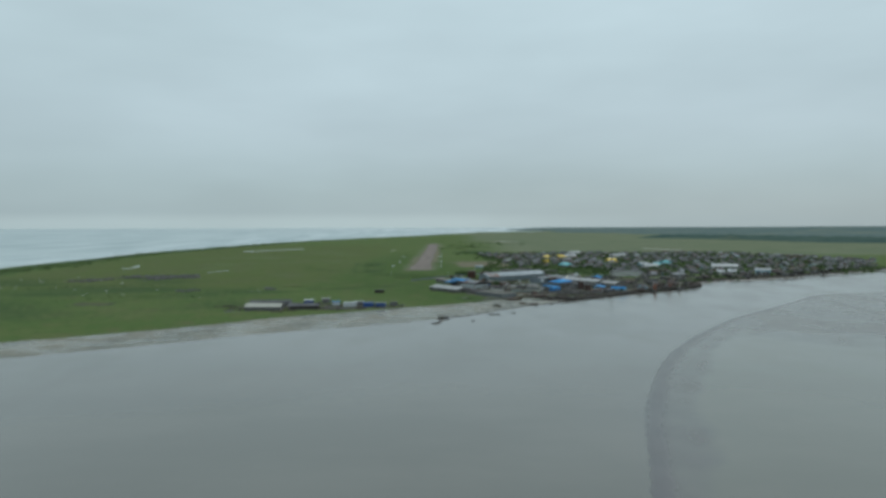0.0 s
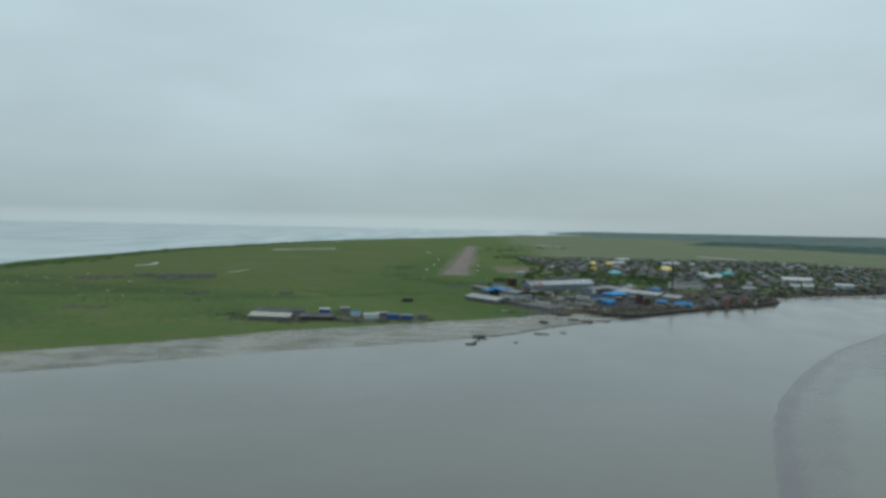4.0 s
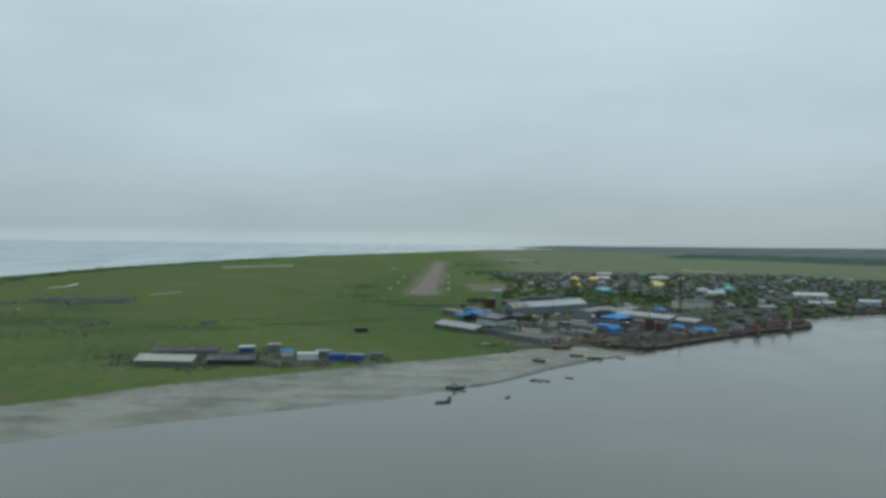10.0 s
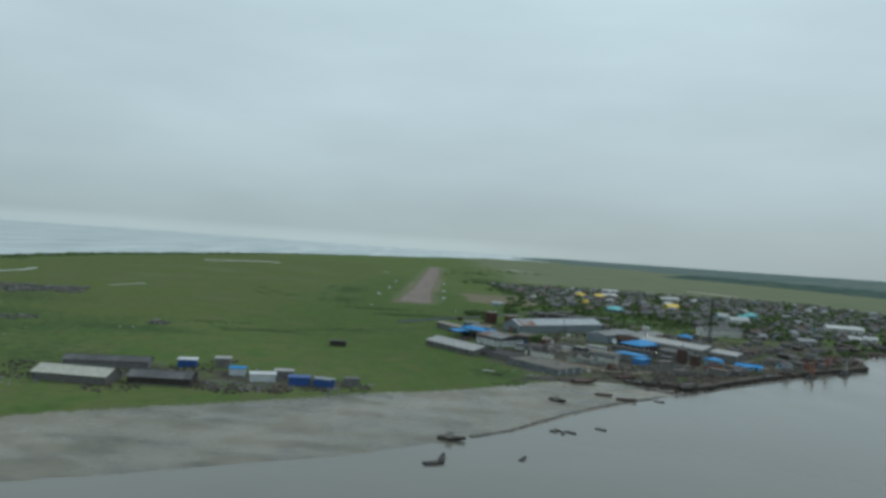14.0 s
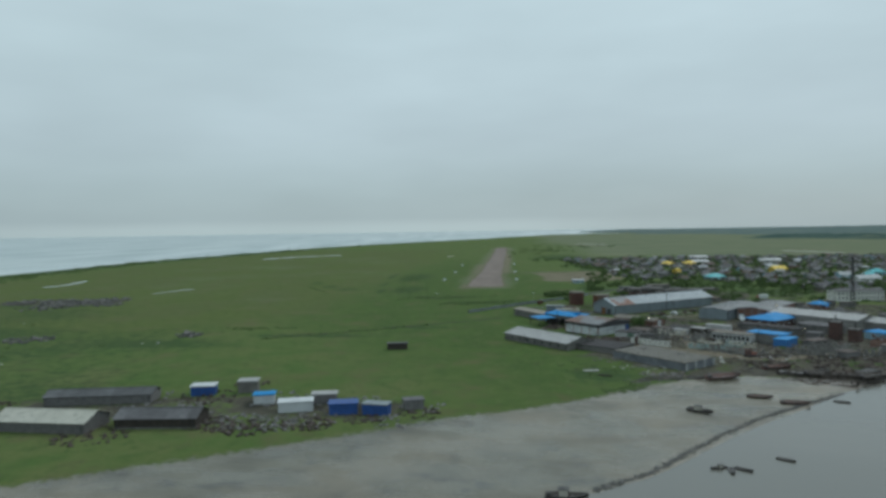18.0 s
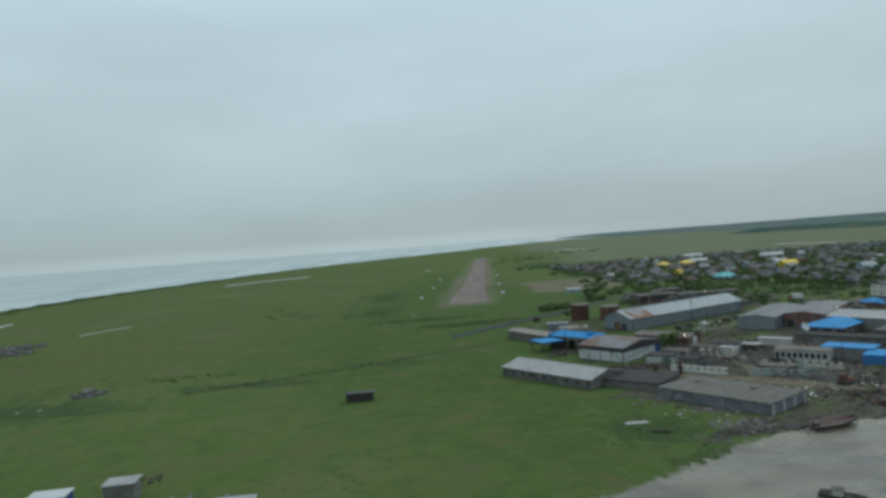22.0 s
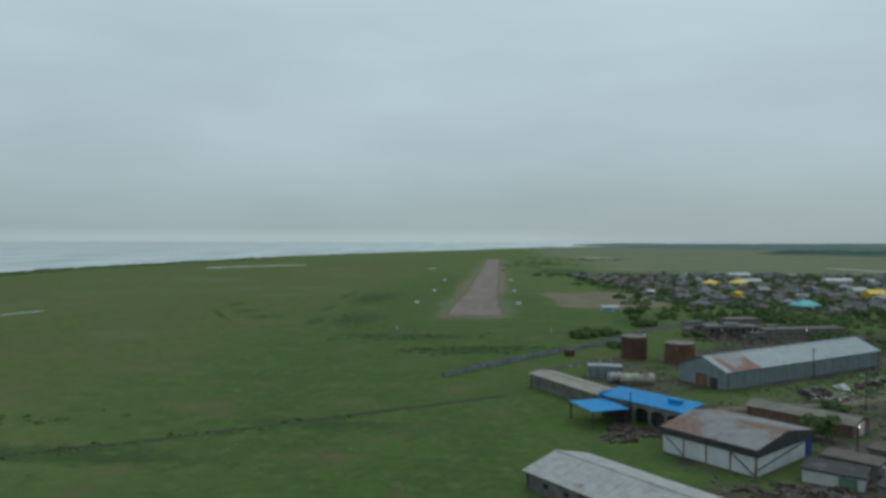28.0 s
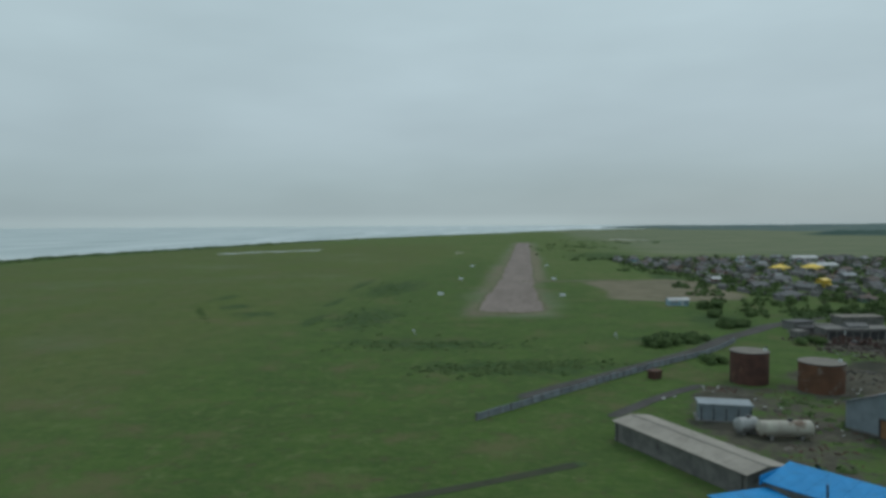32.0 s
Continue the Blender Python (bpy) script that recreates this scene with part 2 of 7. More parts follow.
def water_material():
    m = Mat("silty_water", 0.12, spec=0.5)
    out = m.height()
    sea = m.math("MULTIPLY", m.span(out["X"], -330, -150, 1, 0), m.span(out["Y"], -420, -200, 0, 1))
    sea = m.math("MAXIMUM", sea, m.span(out["Y"], 900, 1100, 0, 1))
    river, calm = silty(m)
    bands = m.noise(0.012, 5, stretch=(1.0, 0.16, 1))
    blue = m.mix(m.span(bands, 0.38, 0.62), (0.25, 0.325, 0.33), (0.38, 0.45, 0.45))
    blue = m.mix(m.span(m.noise(0.006, 4, stretch=(0.3, 1.2, 1)), 0.45, 0.62, 0, 0.7), blue, (0.42, 0.485, 0.48))
    surf = m.span(out["X"], -950, -480, 0.0, 0.09)
    foam = m.span(m.math("ADD", m.noise(0.02, 6, stretch=(1.3, 0.10, 1)), surf), 0.625, 0.70, 0, 0.8)
    blue = m.mix(foam, blue, (0.56, 0.61, 0.61))
    m.colour(m.mix(sea, river, blue))
    m.rough(m.math("MAXIMUM", calm, m.span(sea, 0, 1, 0.0, 0.4)))
    return m.bump(m.noise(0.5, 4, stretch=(1, 0.6, 1)), 0.10, 0.3).m


def plain(name, a, b, scale=0.6, rough=0.85, metal=0.0, bump=0.3, dist=0.03, stain=None, vary=0.0, spec=0.3):
    m = Mat(name, rough, metal, spec)
    c = m.mix(m.span(m.noise(scale, 5), 0.35, 0.68), a, b)
    c = m.mix(m.span(m.noise(scale * 9, 4), 0.4, 0.75, 0, 0.4), c, tuple(0.6 * v for v in a))
    if stain:
        c = m.mix(m.span(m.noise(scale * 0.55, 6, rough=0.65), stain[1], stain[1] + 0.1), c, stain[0])
    if vary:
        c = m.mix(m.span(m.rand, 0, 1, 0, vary), c, tuple(0.45 * v for v in b))
    m.colour(c)
    return m.bump(m.noise(scale * 6, 4), bump, dist).m


def sheet(name, a, b, pitch=1.2, axis="X", rough=0.5, metal=0.0, stain=None, vary=0.0):
    """Corrugated sheet, with the ribs along the other axis of the object."""
    m = Mat(name, rough, metal, 0.4)
    c = m.mix(m.span(m.noise(0.5, 5), 0.35, 0.68), a, b)
    c = m.mix(m.span(m.noise(4.0, 4), 0.45, 0.75, 0, 0.35), c, tuple(0.6 * v for v in a))
    c = m.mix(m.span(m.noise(0.9, 5, stretch=(1, 1, 0.12)), 0.5, 0.72, 0, 0.45), c, tuple(0.55 * v for v in b))
    if stain:
        c = m.mix(m.span(m.noise(stain[2] if len(stain) > 2 else 0.22, 6, rough=0.68), stain[1], stain[1] + 0.12), c, m.mix(m.span(m.noise(1.5, 4), 0.35, 0.65), stain[0], tuple(0.5 * v for v in stain[0])))
    if vary:
        c = m.mix(m.span(m.rand, 0, 1, 0, vary), c, tuple(0.45 * v for v in b))
    m.colour(c)
    return m.bump(m.wave(pitch, axis=axis), 0.5, 0.05).m


def leaf_material(name, a, b):
    m = Mat(name, 0.9, spec=0.04)
    c = m.mix(m.span(m.noise(0.8, 4), 0.35, 0.65), a, b)
    c = m.mix(m.span(m.rand, 0, 1, 0, 0.3), c, tuple(0.6 * v for v in a))
    return m.colour(c).m


GROUND, WATER = ground_material(), water_material()
# thin blades catch the sky at a flat angle; sheen also stands in for haze
for blades in (GROUND,):
    shader = blades.node_tree.nodes["Principled BSDF"]
    shader.inputs["Sheen Weight"].default_value = 0.05
    shader.inputs["Sheen Roughness"].default_value = 0.45
    shader.inputs["Sheen Tint"].default_value = (0.78, 0.95, 0.48, 1)


def worn_ground(name, a, b, weeds, long=0.25):
    """Trodden or driven ground that breaks up into weeds at its edges."""
    m = Mat(name, 0.95, spec=0.2)
    c = m.mix(m.span(m.noise(0.09, 6, stretch=(1, long, 1), rough=0.68), 0.36, 0.66), a, b)
    c = m.mix(m.span(m.noise(0.5, 5, stretch=(1, long, 1)), 0.5, 0.72, 0, 0.55), c, tuple(0.62 * v for v in b))
    c = m.mix(m.span(m.noise(3.0, 4), 0.5, 0.75, 0, 0.4), c, tuple(1.35 * v for v in a))
    ragged = m.math("ADD", m.attr("core"), m.math("MULTIPLY", m.math("SUBTRACT", m.noise(0.16, 7, rough=0.72), 0.5), 1.5))
    c = m.mix(m.span(ragged, 0.12, 0.62, 1, 0), c, m.mix(m.span(m.noise(0.4, 5), 0.35, 0.65), weeds, tuple(0.7 * v for v in weeds)))
    m.colour(c)
    return m.bump(m.noise(2.0, 5), 0.4, 0.05).m


GRAVEL = worn_ground("compacted_gravel", (0.208, 0.172, 0.150), (0.158, 0.129, 0.111), (0.118, 0.124, 0.060))
DUST = worn_ground("dusty_apron", (0.165, 0.138, 0.10), (0.115, 0.10, 0.07), (0.062, 0.10, 0.034), 1.0)
MUDROAD = worn_ground("dark_wet_road", (0.075, 0.072, 0.068), (0.05, 0.048, 0.045), (0.05, 0.085, 0.03), 1.0)
DITCH = worn_ground("wet_ditch", (0.05, 0.055, 0.035), (0.036, 0.045, 0.026), (0.05, 0.09, 0.03), 1.0)
CONCRETE = plain("weathered_concrete", (0.24, 0.235, 0.22), (0.16, 0.155, 0.145), 0.4, 0.9, stain=((0.09, 0.085, 0.08), 0.6), vary=0.35)
DARKCONC = plain("stained_concrete", (0.17, 0.165, 0.155), (0.10, 0.10, 0.095), 0.5, 0.9, stain=((0.06, 0.055, 0.05), 0.58))
BITUMEN = plain("bitumen_roof", (0.175, 0.168, 0.155), (0.12, 0.115, 0.108), 0.3, 0.9, stain=((0.075, 0.07, 0.065), 0.56), vary=0.55)
WHITEWASH = plain("whitewashed_wall", (0.50, 0.51, 0.50), (0.40, 0.41, 0.40), 0.5, 0.85, stain=((0.3, 0.29, 0.27), 0.66))
FRESHWASH = plain("bright_limewash", (0.62, 0.62, 0.575), (0.52, 0.52, 0.48), 0.5, 0.85, stain=((0.3, 0.28, 0.24), 0.64))
WHITEPANEL = plain("white_panel", (0.56, 0.59, 0.60), (0.48, 0.505, 0.515), 0.4, 0.6, stain=((0.42, 0.42, 0.40), 0.66))
BRICK = plain("red_brickwork", (0.21, 0.115, 0.09), (0.155, 0.09, 0.072), 0.8, 0.9, stain=((0.22, 0.19, 0.17), 0.62))
DARKBRICK = plain("sooty_brickwork", (0.105, 0.062, 0.052), (0.07, 0.045, 0.04), 0.8, 0.9)
# wood grey is lifted to take in some of the village haze
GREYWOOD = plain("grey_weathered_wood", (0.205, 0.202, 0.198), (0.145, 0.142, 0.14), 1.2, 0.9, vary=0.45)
DARKWOOD = plain("dark_wet_timber", (0.06, 0.05, 0.043), (0.035, 0.03, 0.026), 1.2, 0.85)
RUST = plain("rusted_steel", (0.105, 0.052, 0.04), (0.068, 0.037, 0.03), 0.5, 0.85, stain=((0.15, 0.085, 0.055), 0.58))
DARKSTEEL = plain("dark_steel", (0.07, 0.07, 0.072), (0.045, 0.045, 0.047), 1.0, 0.6, 0.3)
BLUE = sheet("bright_blue_sheet", (0.012, 0.22, 0.50), (0.015, 0.255, 0.57), 1.3, "Y", 0.55)
BLUE.node_tree.nodes["Principled BSDF"].inputs["Specular IOR Level"].default_value = 0.12
BLUEDARK = plain("blue_paint", (0.03, 0.09, 0.30), (0.025, 0.07, 0.22), 0.8, 0.5)
BLUEMID = plain("mid_blue_paint", (0.045, 0.17, 0.42), (0.04, 0.14, 0.35), 0.8, 0.5)
DARKFELT = plain("black_torn_felt", (0.055, 0.053, 0.055), (0.036, 0.035, 0.037), 0.4, 0.9, stain=((0.11, 0.105, 0.10), 0.6))
DARKSHEET = sheet("dull_dark_sheet", (0.15, 0.165, 0.172), (0.115, 0.128, 0.135), 1.3, "X", 0.6, 0.0, stain=((0.10, 0.085, 0.075), 0.6))
STOREWALL = plain("damp_grey_concrete", (0.185, 0.20, 0.215), (0.12, 0.13, 0.142), 0.5, 0.9, stain=((0.27, 0.285, 0.29), 0.6))
OLDTAN = plain("old_tan_roofing", (0.205, 0.188, 0.16), (0.15, 0.138, 0.12), 0.3, 0.9, stain=((0.10, 0.09, 0.08), 0.58))
PALETEAL = plain("flaking_pale_teal_plaster", (0.30, 0.37, 0.35), (0.22, 0.28, 0.265), 0.6, 0.9, stain=((0.2, 0.17, 0.14), 0.58))
DARKBLUEWALL = plain("dull_blue_grey_wall", (0.085, 0.105, 0.135), (0.06, 0.075, 0.10), 0.6, 0.8)
GREYSHEET = sheet("grey_corrugated_sheet", (0.21, 0.25, 0.275), (0.17, 0.205, 0.225), 1.4, "X", 0.5, 0.1)
GREYROOF = sheet("galvanised_roof_sheet", (0.205, 0.262, 0.29), (0.17, 0.222, 0.245), 1.4, "X", 0.45, 0.1)
RUSTEND = sheet("heavily_rusted_sheet", (0.22, 0.23, 0.24), (0.18, 0.19, 0.2), 1.2, "X", 0.6, 0.0, stain=((0.20, 0.085, 0.05), 0.43, 0.1))
RUSTROOF = sheet("galvanised_sheet_with_rust", (0.165, 0.18, 0.19), (0.125, 0.138, 0.148), 1.2, "Y", 0.6, 0.0, stain=((0.15, 0.075, 0.05), 0.455, 0.13))
PALEROOF = sheet("pale_slate_sheet", (0.36, 0.365, 0.36), (0.30, 0.305, 0.30), 1.3, "Y", 0.7, stain=((0.26, 0.24, 0.21), 0.62))
TANROOF = plain("pale_tan_roofing", (0.30, 0.275, 0.235), (0.235, 0.215, 0.185), 0.3, 0.8, stain=((0.17, 0.155, 0.13), 0.58))
CREAMROOF = sheet("old_cream_roof_sheet", (0.46, 0.455, 0.39), (0.39, 0.385, 0.33), 1.6, "Y", 0.7, stain=((0.22, 0.19, 0.15), 0.64))
STOREROOF = plain("mossy_slab_roof", (0.185, 0.178, 0.160), (0.135, 0.132, 0.116), 0.9, 0.9, stain=((0.098, 0.106, 0.066), 0.56), vary=0.16)
GLASS = Mat("dark_window_glass", 0.12, spec=0.6).colour((0.025, 0.03, 0.035)).m
TANKPAINT = plain("blistered_cream_paint", (0.42, 0.40, 0.34), (0.30, 0.28, 0.235), 0.5, 0.7, stain=((0.15, 0.10, 0.07), 0.56))
CREAM = plain("cream_paint", (0.50, 0.48, 0.40), (0.42, 0.40, 0.34), 0.8, 0.6, stain=((0.2, 0.11, 0.07), 0.64))
REDPAINT = plain("red_oxide_paint", (0.28, 0.10, 0.075), (0.19, 0.075, 0.055), 0.9, 0.7)
ORANGE = plain("weathered_orange_paint", (0.36, 0.12, 0.06), (0.27, 0.095, 0.05), 0.9, 0.7)
OLDRED = plain("faded_red_paint", (0.135, 0.078, 0.068), (0.085, 0.054, 0.048), 0.9, 0.8)
LAMP = Mat("lit_lamp", 0.5).colour((0.9, 0.85, 0.6)).m
LAMP.node_tree.nodes["Principled BSDF"].inputs["Emission Color"].default_value = (1, 0.86, 0.5, 1)
LAMP.node_tree.nodes["Principled BSDF"].inputs["Emission Strength"].default_value = 5.0
LEAF = leaf_material("willow_leaves", (0.080, 0.124, 0.047), (0.110, 0.154, 0.062))
LEAFDARK = leaf_material("dark_shrub_leaves", (0.070, 0.110, 0.044), (0.094, 0.134, 0.056))
BARK = plain("grey_bark", (0.11, 0.095, 0.08), (0.07, 0.06, 0.05), 3.0, 0.9)
# bluish distance haze is put into both woodland base colours, palest on the hills
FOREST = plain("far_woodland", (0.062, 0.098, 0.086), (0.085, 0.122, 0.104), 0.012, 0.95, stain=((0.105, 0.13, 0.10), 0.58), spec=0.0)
HILLS = plain("haze_coloured_hill_woods", (0.112, 0.155, 0.150), (0.142, 0.182, 0.168), 0.006, 0.95, stain=((0.185, 0.205, 0.16), 0.55), spec=0.0)
ROOFS = {
    "grey": sheet("old_grey_slate", (0.148, 0.153, 0.158), (0.100, 0.104, 0.108), 1.3, "X", 0.8, vary=0.6),
    # dark roofing colour is lifted for haze as well
    "dark": sheet("dark_roofing", (0.145, 0.145, 0.15), (0.105, 0.105, 0.11), 1.3, "X", 0.85, vary=0.5),
    "light": sheet("pale_galvanised_roof", (0.42, 0.45, 0.46), (0.34, 0.37, 0.38), 1.3, "X", 0.5, vary=0.3),
    "silver": sheet("dull_silver_roof", (0.25, 0.275, 0.29), (0.20, 0.225, 0.24), 1.3, "X", 0.6, vary=0.5),
    "rust": sheet("rusty_roof", (0.14, 0.10, 0.085), (0.10, 0.078, 0.068), 1.3, "X", 0.8, vary=0.4),
    "yellow": sheet("bright_yellow_roof", (0.72, 0.50, 0.03), (0.65, 0.45, 0.03), 1.3, "X", 0.5),
    "teal": sheet("bright_turquoise_roof", (0.05, 0.42, 0.45), (0.05, 0.36, 0.40), 1.3, "X", 0.5),
    "blue": BLUE,
    "brown": sheet("brown_roof", (0.115, 0.09, 0.08), (0.08, 0.065, 0.06), 1.3, "X", 0.8, vary=0.4),
}
WALLS = {
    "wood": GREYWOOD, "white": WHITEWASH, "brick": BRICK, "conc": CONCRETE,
    "blue": plain("pale_blue_wall", (0.26, 0.40, 0.48), (0.21, 0.33, 0.40), 0.8, 0.8),
    "green": plain("faded_green_wall", (0.12, 0.19, 0.14), (0.09, 0.15, 0.11), 0.8, 0.8),
    "yellow": plain("yellow_ochre_wall", (0.55, 0.38, 0.06), (0.46, 0.31, 0.05), 0.8, 0.8),
    "cream": CREAM,
}


# ---------------------------------------------------------------- mesh helpers
class MB:
    """Collects boxes, slabs and tubes into one mesh."""

    def __init__(self):
        self.v, self.f = [], []

    def add(self, verts, faces, m=None):
        k = len(self.v)
        self.v += [tuple(m @ Vector(p)) if m else tuple(p) for p in verts]
        self.f += [tuple(i + k for i in f) for f in faces]
        return self

    def box(self, x0, y0, z0, x1, y1, z1, m=None):
        v = [(x, y, z) for z in (z0, z1) for x, y in ((x0, y0), (x1, y0), (x1, y1), (x0, y1))]
        return self.add(v, [(3, 2, 1, 0), (4, 5, 6, 7), (0, 1, 5, 4), (1, 2, 6, 5), (2, 3, 7, 6), (3, 0, 4, 7)], m)

    def prism(self, pts, z0, z1, m=None, top=1.0):
        n = len(pts)
        v = [(x, y, z0) for x, y in pts] + [(x * top, y * top, z1) for x, y in pts]
        f = [tuple(reversed(range(n))), tuple(range(n, 2 * n))] + [(i, (i + 1) % n, n + (i + 1) % n, n + i) for i in range(n)]
        return self.add(v, f, m)

    def tube(self, r0, r1, z0, z1, n=8, m=None):
        v = [(r * math.cos(i * math.tau / n), r * math.sin(i * math.tau / n), z) for r, z in ((r0, z0), (r1, z1)) for i in range(n)]
        f = [tuple(reversed(range(n))), tuple(range(n, 2 * n))] + [(i, (i + 1) % n, n + (i + 1) % n, n + i) for i in range(n)]
        return self.add(v, f, m)

    def bar(self, a, b, r):
        """A square bar from a to b."""
        a, b = Vector(a), Vector(b)
        q = (b - a).to_track_quat("Z", "Y").to_matrix().to_4x4()
        return self.box(-r, -r, 0, r, r, (b - a).length, Matrix.Translation(a) @ q)

    def gable(self, lx, ly, z0, eave, peak):
        """Walls of a house with the ridge along x."""
        x, y = lx / 2, ly / 2
        v = [(-x, -y, z0), (x, -y, z0), (x, y, z0), (-x, y, z0), (-x, -y, eave), (x, -y, eave), (x, y, eave), (-x, y, eave), (-x, 0, peak), (x, 0, peak)]
        return self.add(v, [(0, 1, 5, 4), (2, 3, 7, 6), (1, 2, 6, 9, 5), (3, 0, 4, 8, 7), (4, 5, 9, 8), (6, 7, 8, 9), (3, 2, 1, 0)])

    def slopes(self, lx, ly, eave, peak, over=0.4, t=0.12):
        """Two roof slabs with the ridge along x."""
        s = (peak - eave) / (ly / 2)
        for k in (-1, 1):
            x, y, e = lx / 2 + over, k * (ly / 2 + over), eave - s * over
            v = [(-x, y, e), (x, y, e), (x, 0, peak), (-x, 0, peak)]
            v += [(a, b, c + t) for a, b, c in v]
            f = [(0, 1, 2, 3), (7, 6, 5, 4), (0, 4, 5, 1), (1, 5, 6, 2), (2, 6, 7, 3), (3, 7, 4, 0)]
            self.add(v, f if k > 0 else [tuple(reversed(q)) for q in f])
        return self

    def hip(self, lx, ly, eave, peak, over=0.4, t=0.1):
        x, y, h = lx / 2 + over, ly / 2 + over, max(lx / 2 - ly / 2, 0.4)
        v = [(-x, -y, eave - t), (x, -y, eave - t), (x, y, eave - t), (-x, y, eave - t), (-x, -y, eave), (x, -y, eave), (x, y, eave), (-x, y, eave), (-h, 0, peak), (h, 0, peak)]
        return self.add(v, [(3, 2, 1, 0), (0, 1, 5, 4), (1, 2, 6, 5), (2, 3, 7, 6), (3, 0, 4, 7), (4, 5, 9, 8), (6, 7, 8, 9), (5, 6, 9), (7, 4, 8)])

    def mesh(self, name, mat):
        me = bpy.data.meshes.new(name)
        me.from_pydata(self.v, [], self.f)
        me.materials.append(mat)
        return me


def part(name, mb, mat, parent, label="", m=None):
    ob = new(name, mb if isinstance(mb, bpy.types.Mesh) else mb.mesh(name, mat))
    ob.parent = parent
    if m:
        ob.matrix_basis = m
    if label:
        ob["label"] = label
    return ob


def thing(name, label, category, m, group="", kind="", mb=None, mat=None):
    ob = new(name, mb.mesh(name, mat) if mb else None)
    ob.matrix_basis = m
    return tagged(ob, label, category, group, kind)


def at(x, y, z=0.0, turn=0.0):
    return pose(x, y, z, 0, 0, turn)


# ---------------------------------------------------------------- ground and water
SHORE = np.array([(-1600, -950), (-600, -760), (-300, -610), (-120, -500), (-60, -452), (-10, -425), (28, -402), (40, -395.5), (46, -391), (52, -385), (61, -379), (70, -375), (84, -373), (94, -375), (101, -376), (108, -379), (117, -373), (137, -356.5), (161, -338), (190, -318), (213, -303), (239, -287.5), (250, -262), (262, -245), (307, -224), (357, -204), (440, -150), (520, -106), (700, -30), (1200, 100), (2500, 300), (5000, 600)], float)
FLAT = np.array([(-1600, -1000), (-600, -800), (-300, -660), (-60, -505), (0, -476), (41, -448), (62, -425), (84, -404), (100, -389), (104, -386), (108, -383), (117, -377), (137, -360.5), (161, -342), (190, -322), (213, -307), (239, -291.5), (250, -266.5), (262, -252), (307, -232), (357, -212), (440, -156), (520, -112), (700, -36), (1200, 94), (2500, 294), (5000, 594)], float)
# coast turned east past 2700 m: added pale sea stands in for haze
COAST = np.array([(-1600, -430), (-300, -455), (0, -492), (300, -480), (500, -440), (900, -370), (1300, -200), (1700, 0), (2300, 240), (2700, 700), (2900, 2600), (3000, 6000), (5400, 6400)], float)
BANK = np.array([(-1600, 10), (-900, 28), (-760, 56), (-707, 70), (-666, 82), (-649, 88), (-612, 102), (-577, 118), (-542, 139), (-508, 163), (-465, 196), (-440, 222), (-413, 248), (-392, 270), (-348, 307), (-338, 335), (-327, 372), (-300, 520), (-280, 800)], float)
fine = np.arange(-1600, 801, 6.0)
line = np.interp(fine, BANK[:, 0], BANK[:, 1])
for _ in range(6):
    line[1:-1] = (line[:-2] + 2 * line[1:-1] + line[2:]) / 4
BANK = np.stack([fine, line], 1)
WATER_LEVEL = -1.2


def smooth(a, b, v):
    t = np.clip((v - a) / (b - a), 0, 1)
    return t * t * (3 - 2 * t)


def inside(px, py, poly):
    """Signed distance of points to a polygon, positive inside."""
    d, hit = np.full(np.shape(px), 1e9), np.zeros(np.shape(px), bool)
    for (ax, ay), (bx, by) in zip(poly, poly[1:] + poly[:1]):
        ex, ey = bx - ax, by - ay
        t = np.clip(((px - ax) * ex + (py - ay) * ey) / (ex * ex + ey * ey), 0, 1)
        d = np.minimum(d, np.hypot(px - ax - t * ex, py - ay - t * ey))
        hit ^= ((ay > py) != (by > py)) & (px < ex * (py - ay) / (ey if ey else 1e-9) + ax)
    return np.where(hit, d, -d)


def wobble(x, y, s, seed=0.0):
    return (np.sin(x / s + 1.3 * np.sin(y / (1.7 * s) + seed)) + np.sin(y / (0.8 * s) + 1.7 * np.sin(x / (1.3 * s) + 2 * seed))) / 2


def ground_z(x, y):
    x, y = np.asarray(x, float), np.asarray(y, float)
    shore, flat = np.interp(x, SHORE[:, 0], SHORE[:, 1]), np.interp(x, FLAT[:, 0], FLAT[:, 1])
    w = 1.2 * wobble(x, y, 9.0)
    d = y - shore + w * np.where(x < 106, 1.4, 0.8)
    steep = np.where(x > 108, np.where(x < 250, 6.0, 3.0), 7.0)
    z = -0.62 + 0.62 * smooth(-1.0, 1.0, d / steep)
    m = y - flat + 0.5 * w
    z = z - 0.5 * smooth(0.0, 1.0, (shore - y) / np.maximum(shore - flat, 4.0)) - 1.6 * smooth(0, np.where(x > 110, 4.0, 14.0), -m)
    c = x - np.interp(y, COAST[:, 0], COAST[:, 1]) + 5 * wobble(x, y, 60.0, 1)
    z = np.minimum(z, -3.0 + 3.0 * smooth(-25, 8, c) + 0.9 * smooth(4, 14, c) * smooth(60, 20, c))
    b = x - np.interp(y, BANK[:, 0], BANK[:, 1]) + 7.5 + 0.8 * wobble(x, y, 22.0, 2)
    bank = -2.6 + 1.45 * smooth(-7, 2, b)
    z = np.where((b > -7) & (y < shore - 30), np.maximum(z, bank), z)
    land = smooth(0, 40, d) * smooth(0, 60, c)
    return z + land * (0.25 * wobble(x, y, 37.0, 4) + 0.12 * wobble(x, y, 11.0, 5)) * 0.6


def z_at(x, y):
    return float(ground_z(np.array([x]), np.array([y]))[0])


